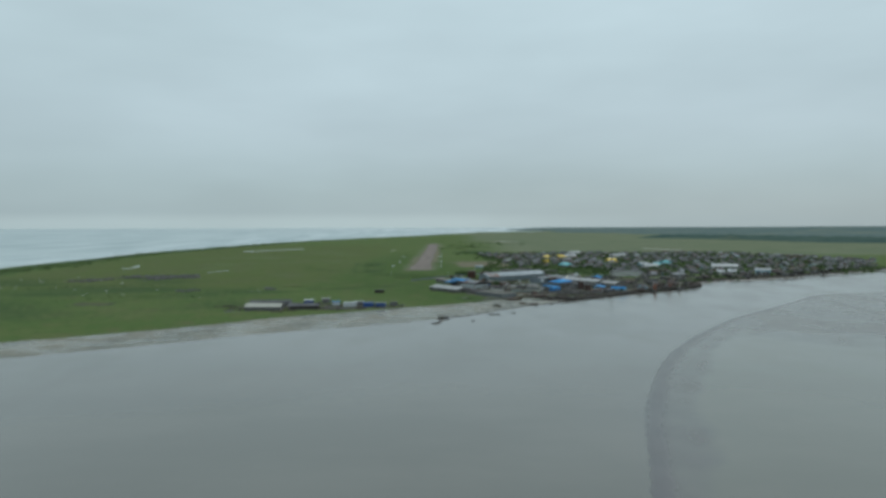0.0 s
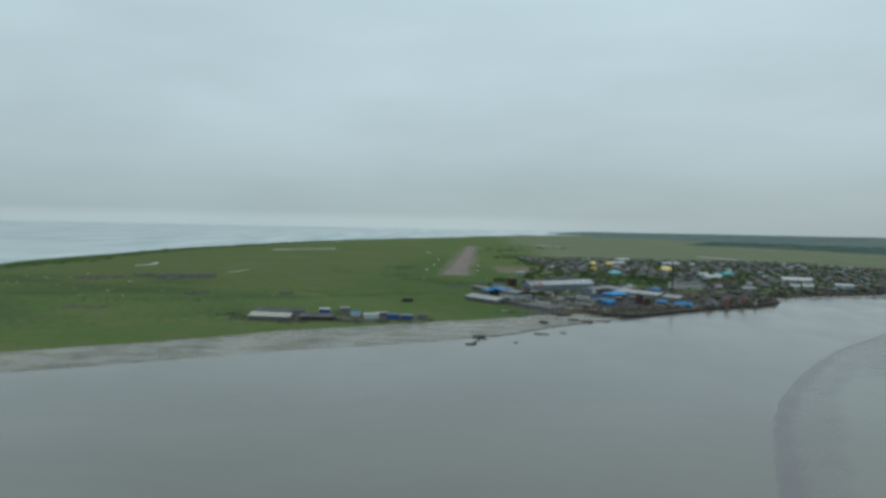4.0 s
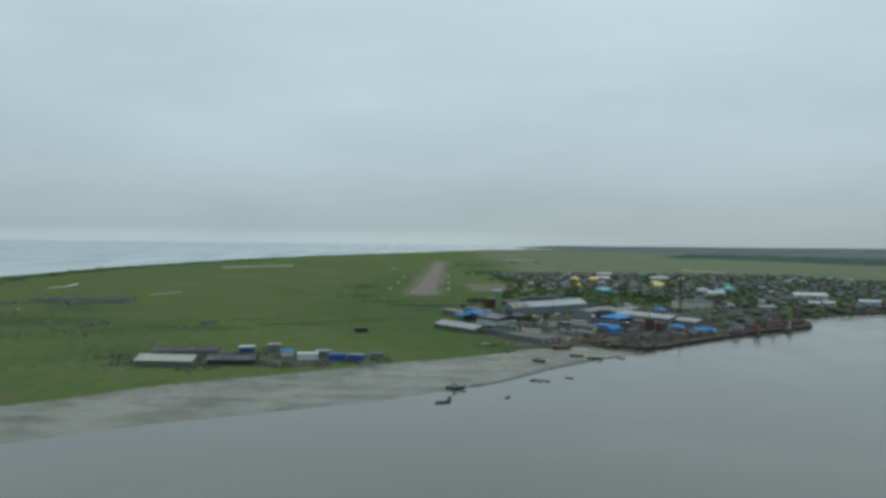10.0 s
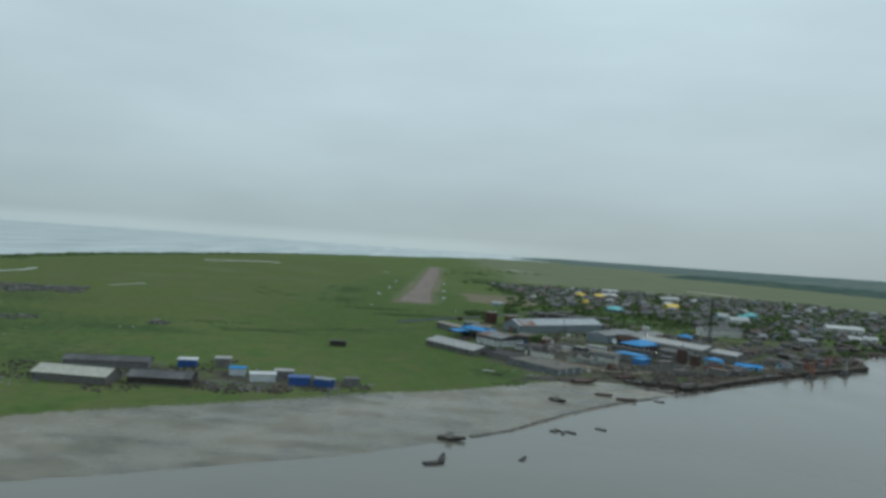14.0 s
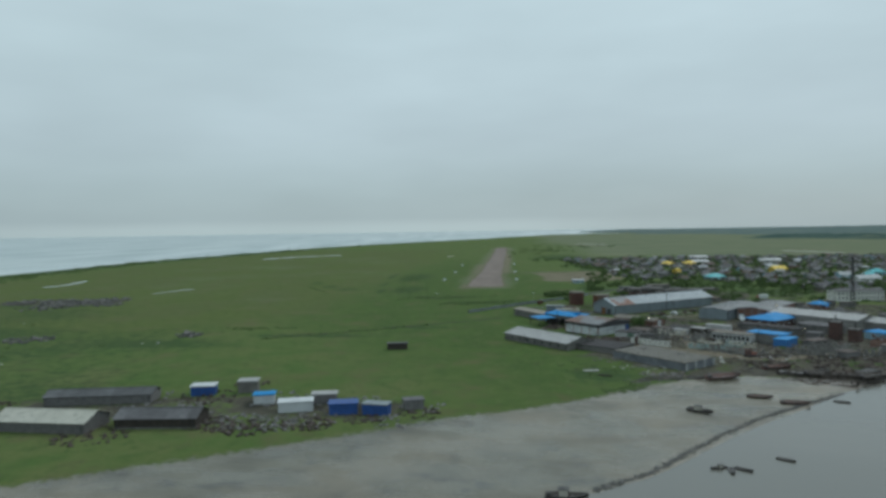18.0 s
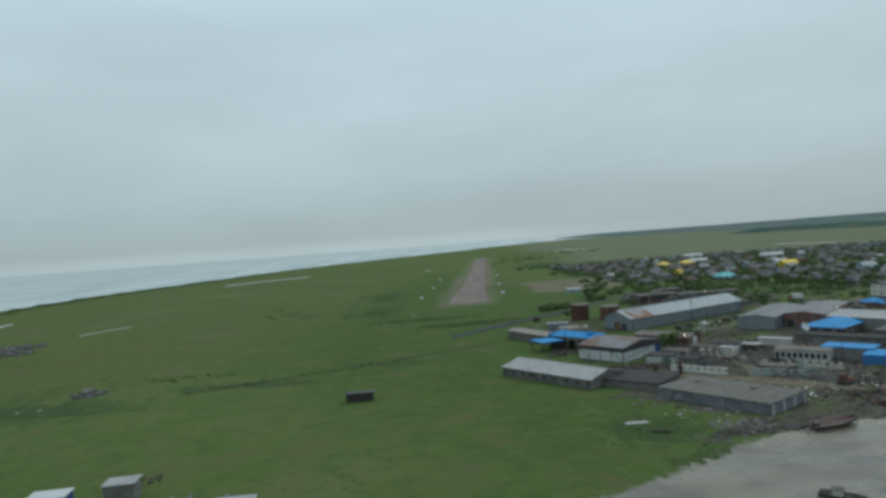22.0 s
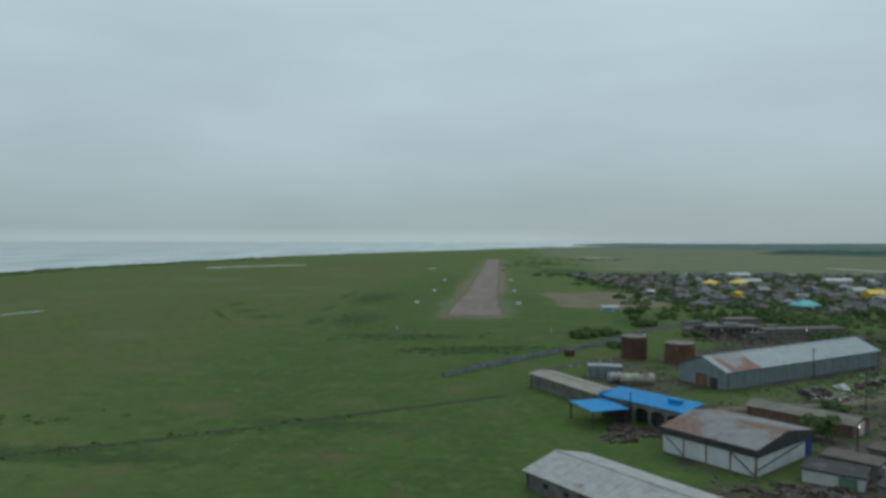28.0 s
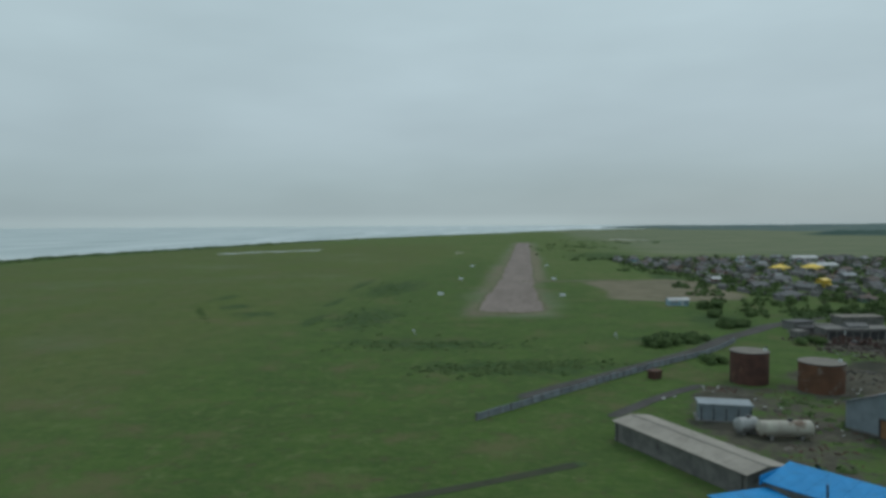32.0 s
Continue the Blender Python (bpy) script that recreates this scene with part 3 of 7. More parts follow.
YARD = [(38, -330), (46, -352), (62, -372), (92, -368), (108, -377), (140, -352), (193, -314), (239, -286), (252, -262), (250, -222), (180, -200), (120, -225), (150, -180), (90, -170), (70, -195), (95, -215), (60, -255), (45, -250), (40, -290)]
VILLAGE = [(95, 272), (90, 211), (104, 141), (113, 80), (109, 2), (120, -36), (135, -46), (160, -62), (196, -76), (206, -140), (222, -196), (296, -222), (370, -180), (520, -90), (620, 60), (560, 230), (430, 288), (300, 290)]
APRON = [(46, 40), (60, 50), (97, 62), (114, 49), (115, -27), (106, -42), (74, -53), (50, -43), (53, 0)]


def build_ground():
    xs = np.concatenate([np.arange(-4800, -700, 150), np.arange(-700, -140, 12), np.arange(-140, 330, 2.6), np.arange(330, 760, 10), np.arange(760, 5000, 150)])
    ys = np.concatenate([np.arange(-1500, -720, 26), np.arange(-720, -500, 4), np.arange(-500, 110, 2.6), np.arange(110, 900, 8), np.arange(900, 2000, 40), np.arange(2000, 5300, 150)])
    X, Y = np.meshgrid(xs, ys)
    Z = ground_z(X, Y)
    nx, ny = len(xs), len(ys)
    i = np.arange(nx * ny).reshape(ny, nx)
    faces = np.stack([i[:-1, :-1], i[:-1, 1:], i[1:, 1:], i[1:, :-1]], -1).reshape(-1, 4)
    me = bpy.data.meshes.new("ground")
    me.from_pydata(np.stack([X, Y, Z], -1).reshape(-1, 3).tolist(), [], faces.tolist())
    me.materials.append(GROUND)
    me.polygons.foreach_set("use_smooth", [True] * len(me.polygons))
    sand = 0.5 * smooth(-10, 3, inside(X, Y, [(-9, -97), (20, -95), (44, 725), (13, 725)])) + 0.8 * smooth(-7, 6, inside(X, Y, APRON)) 
    sand += 0.26 * smooth(-14, 10, inside(X, Y, [(-32, -20), (-12, -30), (2, 160), (-16, 200), (-34, 150)])) + 0.12 * smooth(-12, 8, inside(X, Y, [(-14, -106), (24, -106), (30, -60), (-18, -60)])) + 0.25 * smooth(-10, 8, inside(X, Y, [(20, 60), (30, 60), (42, 420), (28, 420)]))
    dirt = 0.58 * smooth(-6, 8, inside(X, Y, YARD)) - 0.5 * smooth(-4, 6, inside(X, Y, [(58, -243), (75, -255), (92, -245), (112, -241), (126, -217), (100, -229), (75, -243)])) + 0.22 * smooth(-12, 14, inside(X, Y, VILLAGE)) + 0.8 * smooth(-8, 8, inside(X, Y, [(88, -158), (100, -130), (128, -128), (165, -145), (150, -175), (112, -178)])) + 0.44 * smooth(-8, 8, inside(X, Y, [(30, -240), (52, -256), (80, -225), (88, -190), (74, -178), (58, -208), (40, -222)])) + 0.6 * smooth(-5, 5, inside(X, Y, [(38, -222), (44, -204), (52, -198), (56, -206), (50, -216)]))
    dirt += 0.6 * smooth(-3, 4, inside(X, Y, [(46, -388), (58, -381), (78, -374), (98, -370), (96, -360), (80, -366), (62, -370), (50, -378)]))
    dirt += 0.5 * smooth(-4, 4, inside(X, Y, [(84, -371), (108, -384), (138, -362), (191, -323), (242, -292), (254, -266), (238, -268), (190, -302), (140, -338), (108, -362)]))
    dirt += 0.5 * smooth(-8, 8, inside(X, Y, [(216, -290), (244, -288), (262, -250), (310, -222), (372, -186), (360, -168), (290, -196), (228, -214), (206, -240)]))
    dirt += 0.2 * smooth(-10, 10, inside(X, Y, [(40, -246), (34, -226), (48, -200), (62, -186), (84, -178), (98, -196), (104, -222), (84, -244), (62, -254)]))
    dirt += 0.4 * smooth(-4, 6, inside(X, Y, [(48, -316), (60, -304), (68, -296), (82, -284), (96, -262), (112, -262), (140, -262), (160, -310), (112, -362), (92, -350), (84, -345), (72, -330), (56, -318)]))
    for px, py, r in ((100, -273, 7), (88, -309, 5), (110, -268, 6), (118, -330, 5), (131, -336, 6), (103, -341, 5), (94, -325, 4), (62, -300, 4), (54, -305, 5)):
        dirt -= 0.55 * np.exp(-((X - px) ** 2 + (Y - py) ** 2) / r ** 2)
    for px, py, rx, ry in ((41.8, -363.5, 3.4, 1.6), (40.7, -345, 3.0, 1.6), (49, -341, 6, 2.2), (44.5, -374.2, 4, 1.4), (56, -346.5, 5, 1.8), (60, -359, 5, 1.8), (36, -352, 2.4, 1.2)):
        dirt += 0.62 * np.exp(-((X - px) / rx) ** 2 - ((Y - py) / ry) ** 2)
    dirt = np.clip(dirt, 0, 1)
    slime = smooth(-2, 2.5, inside(X, Y, [(90, -374), (101, -381), (108, -386), (118, -380), (138, -363.5), (162, -345), (191, -325), (240, -295), (256, -268), (246, -262), (234, -281), (210, -297), (186, -311), (157, -331), (133, -349), (113, -367), (104, -372)]))
    slime = np.maximum(slime, smooth(-3, 3, inside(X, Y, [(252, -274), (262, -257), (307, -237), (357, -217), (440, -161), (520, -117), (700, -40), (700, -14), (520, -86), (440, -128), (357, -182), (307, -203), (268, -222), (248, -248)])))
    dirt += 0.42 * smooth(-12, 12, inside(X, Y, [(105, -172), (150, -125), (215, -110), (290, -150), (250, -215), (160, -205)]))
    for poly in ([(-110, -420), (-5, -425), (0, -405), (-50, -395), (-110, -400)], [(-300, -192), (-212, -188), (-200, -164), (-222, -146), (-292, -154)], [(-230, -402), (-190, -405), (-190, -385), (-230, -380)], [(-330, -215), (-290, -220), (-285, -200), (-320, -195)]):
        dirt += 0.6 * smooth(-6, 6, inside(X, Y, poly))
    lush = smooth(-40, 30, inside(X, Y, [(-70, -260), (30, -400), (60, -370), (62, -260), (100, -215), (135, -160), (120, -60), (62, -40), (20, 100), (-30, 300), (-55, 100)])) * 0.9
    dry = smooth(-60, 160, X - 90) * smooth(230, 480, Y + 0.25 * X) * 0.95 + 0.2 * smooth(-60, 60, inside(X, Y, [(-330, -150), (-80, -220), (-60, 300), (-200, 500), (-380, 500)]))
    dry = dry + 0.5 * smooth(-17, 2, inside(X, Y, [(-9, -99), (20, -97), (44, 725), (13, 725)]))
    olive = 0.8 * smooth(-20, 60, inside(X, Y, [(-400, -320), (-120, -330), (-40, -230), (-45, 100), (-20, 400), (-60, 700), (-420, 700), (-440, 0)]))
    coast = X - np.interp(Y, COAST[:, 0], COAST[:, 1])
    scrubby = 0.75 * smooth(2, 14, coast) * smooth(75, 40, coast)
    for px, py, rx, ry in ((8, -188, 34, 12), (-18, -158, 34, 12), (-45, -105, 18, 40), (-56, 0, 14, 60), (-63, -112, 5, 24), (-69, -60, 4, 36), (-74, 20, 5, 50), (-90, -98, 12, 12), (-106, -76, 10, 14), (-124, -44, 6, 20), (-50, 10, 16, 60), (-330, -250, 50, 26), (-270, -330, 60, 24), (-60, -300, 36, 8), (-20, -278, 30, 6), (55, -146, 22, 12), (78, -105, 14, 30), (100, 60, 14, 80), (100, 330, 50, 110), (-255, -190, 50, 18), (-220, -300, 90, 40), (-120, -320, 50, 20), (44, -372, 16, 14), (160, -95, 70, 25), (175, -140, 50, 30), (230, -150, 40, 40)):
        scrubby = np.maximum(scrubby, 0.7 * np.exp(-((X - px) / rx) ** 2 - ((Y - py) / ry) ** 2))
    scrubby = np.maximum(scrubby, (0.42 + 0.16 * wobble(X, Y, 23.0, 4)) * smooth(-70, 70, inside(X, Y, [(-440, -120), (-190, -170), (-120, -260), (-60, -330), (-60, -430), (-200, -500), (-440, -500)])))
    b = X - np.interp(Y, BANK[:, 0], BANK[:, 1]) + 7.5
    off = np.interp(X, SHORE[:, 0], SHORE[:, 1]) - 30 - Y
    bank = smooth(-9, -7, b) * smooth(0, 10, off)
    rough_edge = 5 * wobble(X, 1.6 * Y, 21.0, 6) + 3 * wobble(X, 2 * Y, 8.0, 3)
    wide = 13 + 0.03 * np.clip(Y + 690, 0, 300)
    rim = smooth(-2, 4, b) * (1 - 0.45 * smooth(4, 9, b)) * smooth(wide + 9, wide, b + 0.5 * rough_edge)
    beyond = smooth(50, -50, -(Y + 520 + 0.62 * (X - 158)) + 4 * rough_edge)
    shoal = np.maximum(rim, 0.62 * beyond * smooth(0, 10, b)) + 0.5 * smooth(-4, 0, b) * smooth(11, 5, b) * smooth(-392, -374, Y)
    for name, val in (("dirt", dirt), ("sand", sand), ("scrubby", scrubby), ("lush", lush), ("dry", np.clip(dry, 0, 1)), ("bank", bank), ("shoal", shoal), ("slime", slime), ("olive", olive)):
        a = me.attributes.new(name, "FLOAT", "POINT")
        a.data.foreach_set("value", np.clip(val, 0, 1).reshape(-1).astype(np.float32))
    tagged(new("ground", me), "flat green coastal grassland with bare yards and grey mudflat", "ground", kind="structure")
    w = MB()
    w.add([(-4900, -1500, WATER_LEVEL), (4900, -1500, WATER_LEVEL), (4900, 5300, WATER_LEVEL), (-4900, 5300, WATER_LEVEL)], [(0, 1, 2, 3)])
    tagged(new("water", w.mesh("water", WATER)), "calm grey-brown river water and pale grey sea", "water", kind="structure")


build_ground()


def ribbon(name, label, category, pts, width, mat, lift=0.08, ragged=0.0, step=6.0, round_ends=True, flare=0.0):
    """A strip of made ground that follows the land."""
    pts = [Vector((*p, 0)) for p in pts]
    line = []
    for a, b in zip(pts, pts[1:]):
        n = max(1, int((b - a).length / step))
        line += [a.lerp(b, i / n) for i in range(n)]
    line.append(pts[-1])
    mb, core = MB(), []
    for i, p in enumerate(line):
        d = (line[min(i + 1, len(line) - 1)] - line[max(i - 1, 0)]).normalized()
        side = Vector((d.y, -d.x, 0))
        w0, w1 = (width / 2 + ragged * noise.noise((p.x * 0.05, p.y * 0.05, s)) for s in (3.1, 9.7))
        e = min(i, len(line) - 1 - i) * step
        taper = 1.0 if not round_ends else math.sqrt(max(0.02, min(1.0, (e + 0.5) / (0.55 * width))))
        spread = 1 + flare * math.exp(-((i * step) / 75) ** 2)
        w0, w1 = w0 * taper * spread, w1 * taper * spread
        row = [p - side * w0, p - side * w0 * 0.78, p - side * w0 * 0.4, p + side * w1 * 0.4, p + side * w1 * 0.78, p + side * w1]
        k = len(mb.v)
        mb.v += [(q.x, q.y, z_at(q.x, q.y) + lift * (0.35 if j in (0, 5) else 1.0)) for j, q in enumerate(row)]
        core += [0.0, min(0.75, e / (0.6 * width)), min(1.0, e / (0.6 * width)), min(1.0, e / (0.6 * width)), min(0.75, e / (0.6 * width)), 0.0]
        if i:
            mb.f += [(k - 6 + j, k + j, k + j + 1, k - 5 + j) for j in range(5)]
    me = mb.mesh(name, mat)
    me.attributes.new("core", "FLOAT", "POINT").data.foreach_set("value", np.array(core, np.float32))
    return tagged(new(name, me), label, category, kind="structure")


ribbon("runway", "straight gravel runway of pale brown grit with worn edges", "runway", [(6.2, -94), (12.5, 120), (20, 400), (28, 740)], 21.5, GRAVEL, 0.12, 1.6, 2.5, flare=0.38)
ribbon("taxiway", "dusty track that joins the runway to the apron", "taxiway", [(14, 46), (60, 50), (100, 42)], 6, DUST, 0.16, 2.0, 3)

# ---------------------------------------------------------------- buildings
TAKEN = []


def taken(x, y, r):
    return any((x - a) ** 2 + (y - b) ** 2 < (r + c) ** 2 for a, b, c in TAKEN)


MESHES = {}


def cached(key, make):
    if key not in MESHES:
        MESHES[key] = make()
    return MESHES[key]


def window_parts(parent, places, w=1.1, h=1.3, frame_mat=None, broken=False):
    """Windows, each a frame with a pane in it. places: poses whose y axis points out of the wall."""
    fm = frame_mat or WHITEWASH

    def make_frame():
        mb, t = MB(), 0.12
        mb.box(-w / 2, -0.04, -h / 2, w / 2, 0.10, -h / 2 + t).box(-w / 2, -0.04, h / 2 - t, w / 2, 0.08, h / 2)
        mb.box(-w / 2, -0.04, -h / 2 + t, -w / 2 + t, 0.08, h / 2 - t).box(w / 2 - t, -0.04, -h / 2 + t, w / 2, 0.08, h / 2 - t)
        mb.box(-0.04, -0.04, -h / 2 + t, 0.04, 0.06, h / 2 - t)
        return mb.mesh("window", fm)

    frame_mesh = cached(("wf", w, h, fm.name), make_frame)
    pane_mesh = cached(("wp", w, h), lambda: MB().box(-w / 2 + 0.1, -0.06, -h / 2 + 0.1, w / 2 - 0.1, 0.035, h / 2 - 0.1).mesh("pane", GLASS))
    for m in places:
        f = part("window", frame_mesh, None, parent, "", m)
        part("pane", pane_mesh, None, f)


def wall_places(lx, ly, z, side, xs):
    """Poses on one wall of a lx by ly house: side s, n (along x), w, e."""
    out = []
    for x in xs:
        if side == "s":
            out.append(pose(x, -ly / 2, z, 0, 0, 180))
        elif side == "n":
            out.append(pose(x, ly / 2, z, 0, 0, 0))
        elif side == "w":
            out.append(pose(-lx / 2, x, z, 0, 0, 90))
        else:
            out.append(pose(lx / 2, x, z, 0, 0, -90))
    return out


def roof_panels(parent, lx, ly, eave, peak, mat, n, over=0.4, t=0.07, mats=None, name="roof_sheet"):
    """A gable roof of n sheets a side, each an object of its own, with small gaps and a ridge cap."""
    s, step = (peak - eave) / (ly / 2), (lx + 2 * over) / n
    for k in (-1, 1):
        def make(k=k):
            y, e = k * (ly / 2 + over), eave - s * over
            v = [(0.02, y, e), (step - 0.02, y, e), (step - 0.02, k * 0.05, peak), (0.02, k * 0.05, peak)]
            v += [(a, b, c + t) for a, b, c in v]
            f = [(0, 1, 2, 3), (7, 6, 5, 4), (0, 4, 5, 1), (1, 5, 6, 2), (2, 6, 7, 3), (3, 7, 4, 0)]
            return v, (f if k > 0 else [tuple(reversed(q)) for q in f])
        v, f = make()
        made = {}
        for i in range(n):
            mt = mats(i, k) if mats else mat
            if mt.name not in made:
                made[mt.name] = MB().add(v, f).mesh(name, mt)
            part(name, made[mt.name], None, parent, "", pose(-lx / 2 - over + i * step, 0, random.uniform(0.0, 0.025)))
    part("ridge_cap", MB().box(-lx / 2 - over, -0.25, peak + 0.02, lx / 2 + over, 0.25, peak + 0.13), mat, parent)


def house(x, y, turn, lx=9.0, ly=7.0, eave=2.7, peak=4.8, wall="wood", roof="grey", style="gable", label=None, group="village houses", category="house"):
    z = z_at(x, y) - 0.15
    words = {"wood": "grey weathered wooden", "white": "whitewashed", "brick": "red brick", "conc": "grey concrete", "blue": "pale blue", "green": "faded green", "yellow": "yellow", "cream": "cream"}
    colour = {"grey": "grey slate", "dark": "dark felt", "light": "pale metal", "silver": "dull silver", "rust": "rusty metal", "yellow": "bright yellow", "teal": "bright turquoise", "blue": "bright blue", "brown": "brown"}
    h = thing("house", label or f"{words[wall]} village house under a {colour[roof]} roof", category, at(x, y, z, turn), group)
    key = (round(lx, 1), round(ly, 1), eave, peak, wall, roof, style)
    if style == "gable":
        part("wall", cached(("w", *key), lambda: MB().gable(lx, ly, 0, eave, peak - 0.05).mesh("wall", WALLS[wall])), None, h)
        part("roof", cached(("r", *key), lambda: MB().slopes(lx, ly, eave, peak).mesh("roof", ROOFS[roof])), None, h)
    else:
        part("wall", cached(("w", *key), lambda: MB().box(-lx / 2, -ly / 2, 0, lx / 2, ly / 2, eave - 0.12).mesh("wall", WALLS[wall])), None, h)
        part("roof", cached(("r", *key), lambda: MB().hip(lx, ly, eave, peak).mesh("roof", ROOFS[roof])), None, h)
    if style == "gable":
        part("ridge_cap", cached(("ridge", round(lx, 1), peak, roof), lambda: MB().add([(-lx / 2 - 0.42, -0.18, peak + 0.03), (lx / 2 + 0.42, -0.18, peak + 0.03), (lx / 2 + 0.42, 0, peak + 0.2), (-lx / 2 - 0.42, 0, peak + 0.2), (-lx / 2 - 0.42, 0.18, peak + 0.03), (lx / 2 + 0.42, 0.18, peak + 0.03)], [(0, 1, 2, 3), (3, 2, 5, 4), (0, 3, 4), (1, 5, 2), (0, 4, 5, 1)]).mesh("ridge_cap", ROOFS[roof])), None, h)
    porch = part("porch", cached(("porch", wall), lambda: MB().box(-1.2, -1.9, 0, 1.2, 0, 2.0).mesh("porch", WALLS[wall])), None, h, "", pose(-lx * 0.08, -ly / 2 + 0.02, 0))
    part("porch_roof", cached(("porch_roof", roof), lambda: MB().add([(-1.45, -2.2, 1.92), (1.45, -2.2, 1.92), (1.45, 0.05, 2.42), (-1.45, 0.05, 2.42), (-1.45, -2.2, 2.02), (1.45, -2.2, 2.02), (1.45, 0.05, 2.52), (-1.45, 0.05, 2.52)], [(3, 2, 1, 0), (4, 5, 6, 7), (0, 1, 5, 4), (1, 2, 6, 5), (2, 3, 7, 6), (3, 0, 4, 7)]).mesh("porch_roof", ROOFS[roof])), None, porch)
    part("chimney", cached("chimney", lambda: MB().box(-0.3, -0.3, 0, 0.3, 0.3, 1.5).box(-0.38, -0.38, 1.3, 0.38, 0.38, 1.45).mesh("chimney", BRICK)), None, h, "", pose(lx * 0.18, ly * 0.12, peak - 1.0))
    part("door", cached("door", lambda: MB().box(-0.5, -0.05, 0, 0.5, 0.06, 2.0).box(-0.6, -0.06, 2.0, 0.6, 0.14, 2.1).mesh("door", DARKWOOD)), None, h, "", pose(lx * 0.3, -ly / 2, 0.15, 0, 0, 180))
    n = max(1, int(lx / 4.0))
    xs = [(-0.32 + 0.42 * i / max(n - 1, 1)) * lx for i in range(n)]
    window_parts(h, wall_places(lx, ly, 1.55, "s", xs) + wall_places(lx, ly, 1.55, "w", [0.0]))
    TAKEN.append((x, y, max(lx, ly) * 0.6))
    return h


def hall(x, y, turn, lx, ly, eave, peak, wall, roof, label, name="warehouse", n=12, roofs=None, windows=(), wall_label=""):
    """A long industrial hall with a gable roof of single sheets."""
    h = thing(name, label, "building", at(x, y, z_at(x, y) - 0.2, turn))
    part("wall", MB().gable(lx, ly, 0, eave, peak - 0.06), wall, h, wall_label)
    roof_panels(h, lx, ly, eave, peak, roof, n, mats=roofs)
    part("plinth", MB().box(-lx / 2 - 0.06, -ly / 2 - 0.06, 0, lx / 2 + 0.06, ly / 2 + 0.06, 0.55), DARKCONC, h)
    part("ridge_cap", MB().add([(-lx / 2 - 0.4, -0.25, peak + 0.02), (lx / 2 + 0.4, -0.25, peak + 0.02), (lx / 2 + 0.4, 0, peak + 0.22), (-lx / 2 - 0.4, 0, peak + 0.22), (-lx / 2 - 0.4, 0.25, peak + 0.02), (lx / 2 + 0.4, 0.25, peak + 0.02)], [(0, 1, 2, 3), (3, 2, 5, 4), (0, 3, 4), (1, 5, 2), (0, 4, 5, 1)]), roof, h)
    for k in (-1, 1):
        part("downpipe", MB().bar((k * (lx / 2 - 0.6), -ly / 2 - 0.12, 0.2), (k * (lx / 2 - 0.6), -ly / 2 - 0.12, eave - 0.2), 0.06), DARKSTEEL, h)
    if windows:
        window_parts(h, windows, 1.4, 1.2, DARKSTEEL)
    TAKEN.append((x, y, ly * 0.6))
    c, s = math.cos(radians(turn)), math.sin(radians(turn))
    for k in np.arange(-lx / 2, lx / 2 + 1, ly * 0.8):
        TAKEN.append((x + c * k, y + s * k, ly * 0.62))
    return h


def flat_block(x, y, turn, lx, ly, h0, wall, roof, label, name="shed", parapet=0.25, slabs=0, category="building"):
    h = thing(name, label, category, at(x, y, z_at(x, y) - 0.2, turn))
    part("wall", MB().box(-lx / 2, -ly / 2, 0, lx / 2, ly / 2, h0), wall, h)
    if slabs:
        step = lx / slabs
        mesh_ = MB().box(-lx / slabs / 2 + 0.05, -ly / 2 - 0.3, 0, step / 2 - 0.05, ly / 2 + 0.3, 0.28).mesh("roof_slab", roof)
        for i in range(slabs):
            part("roof_slab", mesh_, None, h, "", pose(-lx / 2 + (i + 0.5) * step, random.uniform(-0.12, 0.12), h0 + random.uniform(0, 0.07)))
    else:
        part("roof", MB().box(-lx / 2 - 0.25, -ly / 2 - 0.25, h0, lx / 2 + 0.25, ly / 2 + 0.25, h0 + parapet), roof, h)
    c, s = math.cos(radians(turn)), math.sin(radians(turn))
    for k in np.arange(-lx / 2, lx / 2 + 1, max(ly * 0.8, 2)):
        TAKEN.append((x + c * k, y + s * k, ly * 0.62))
    return h


# long grey warehouse
w = hall(93.9, -218.4, 33.3, 67.2, 14.2, 4.8, 7.7, GREYSHEET, GREYROOF, "long grey corrugated warehouse with a rust-stained near roof end", n=30,
         roofs=lambda i, k: RUSTEND if 1 <= i < 6 and (k < 0 or i < 4) else GREYROOF)
door = part("door", MB().box(-33.68, -1.2, 0.2, -33.58, 1.4, 3.0), plain("orange_brown_door", (0.24, 0.13, 0.06), (0.17, 0.09, 0.045), 1.0), w, "orange-brown sheet door")
part("handle", MB().box(-33.8, 1.0, 1.4, -33.68, 1.1, 1.6), DARKSTEEL, door)
part("door_frame", MB().box(-33.72, -1.5, 0.2, -33.58, -1.2, 3.2).box(-33.72, 1.4, 0.2, -33.58, 1.7, 3.2).box(-33.72, -1.5, 3.0, -33.58, 1.7, 3.3), DARKSTEEL, w)
# dark slab on the closed wall stands in for shade in the gateway
part("gate", MB().box(-33.7, -4.6, 0.2, -33.58, -2.4, 2.9), DARKSTEEL, w, "dark panel painted as a shaded gateway")
for i in range(16):
    part("wall_post", cached("wpost", lambda: MB().box(-0.05, -0.05, 0, 0.05, 0.05, 4.5).mesh("wall_post", GREYSHEET)), None, w, "", pose(-31 + i * 4.15, -7.12, 0.2))

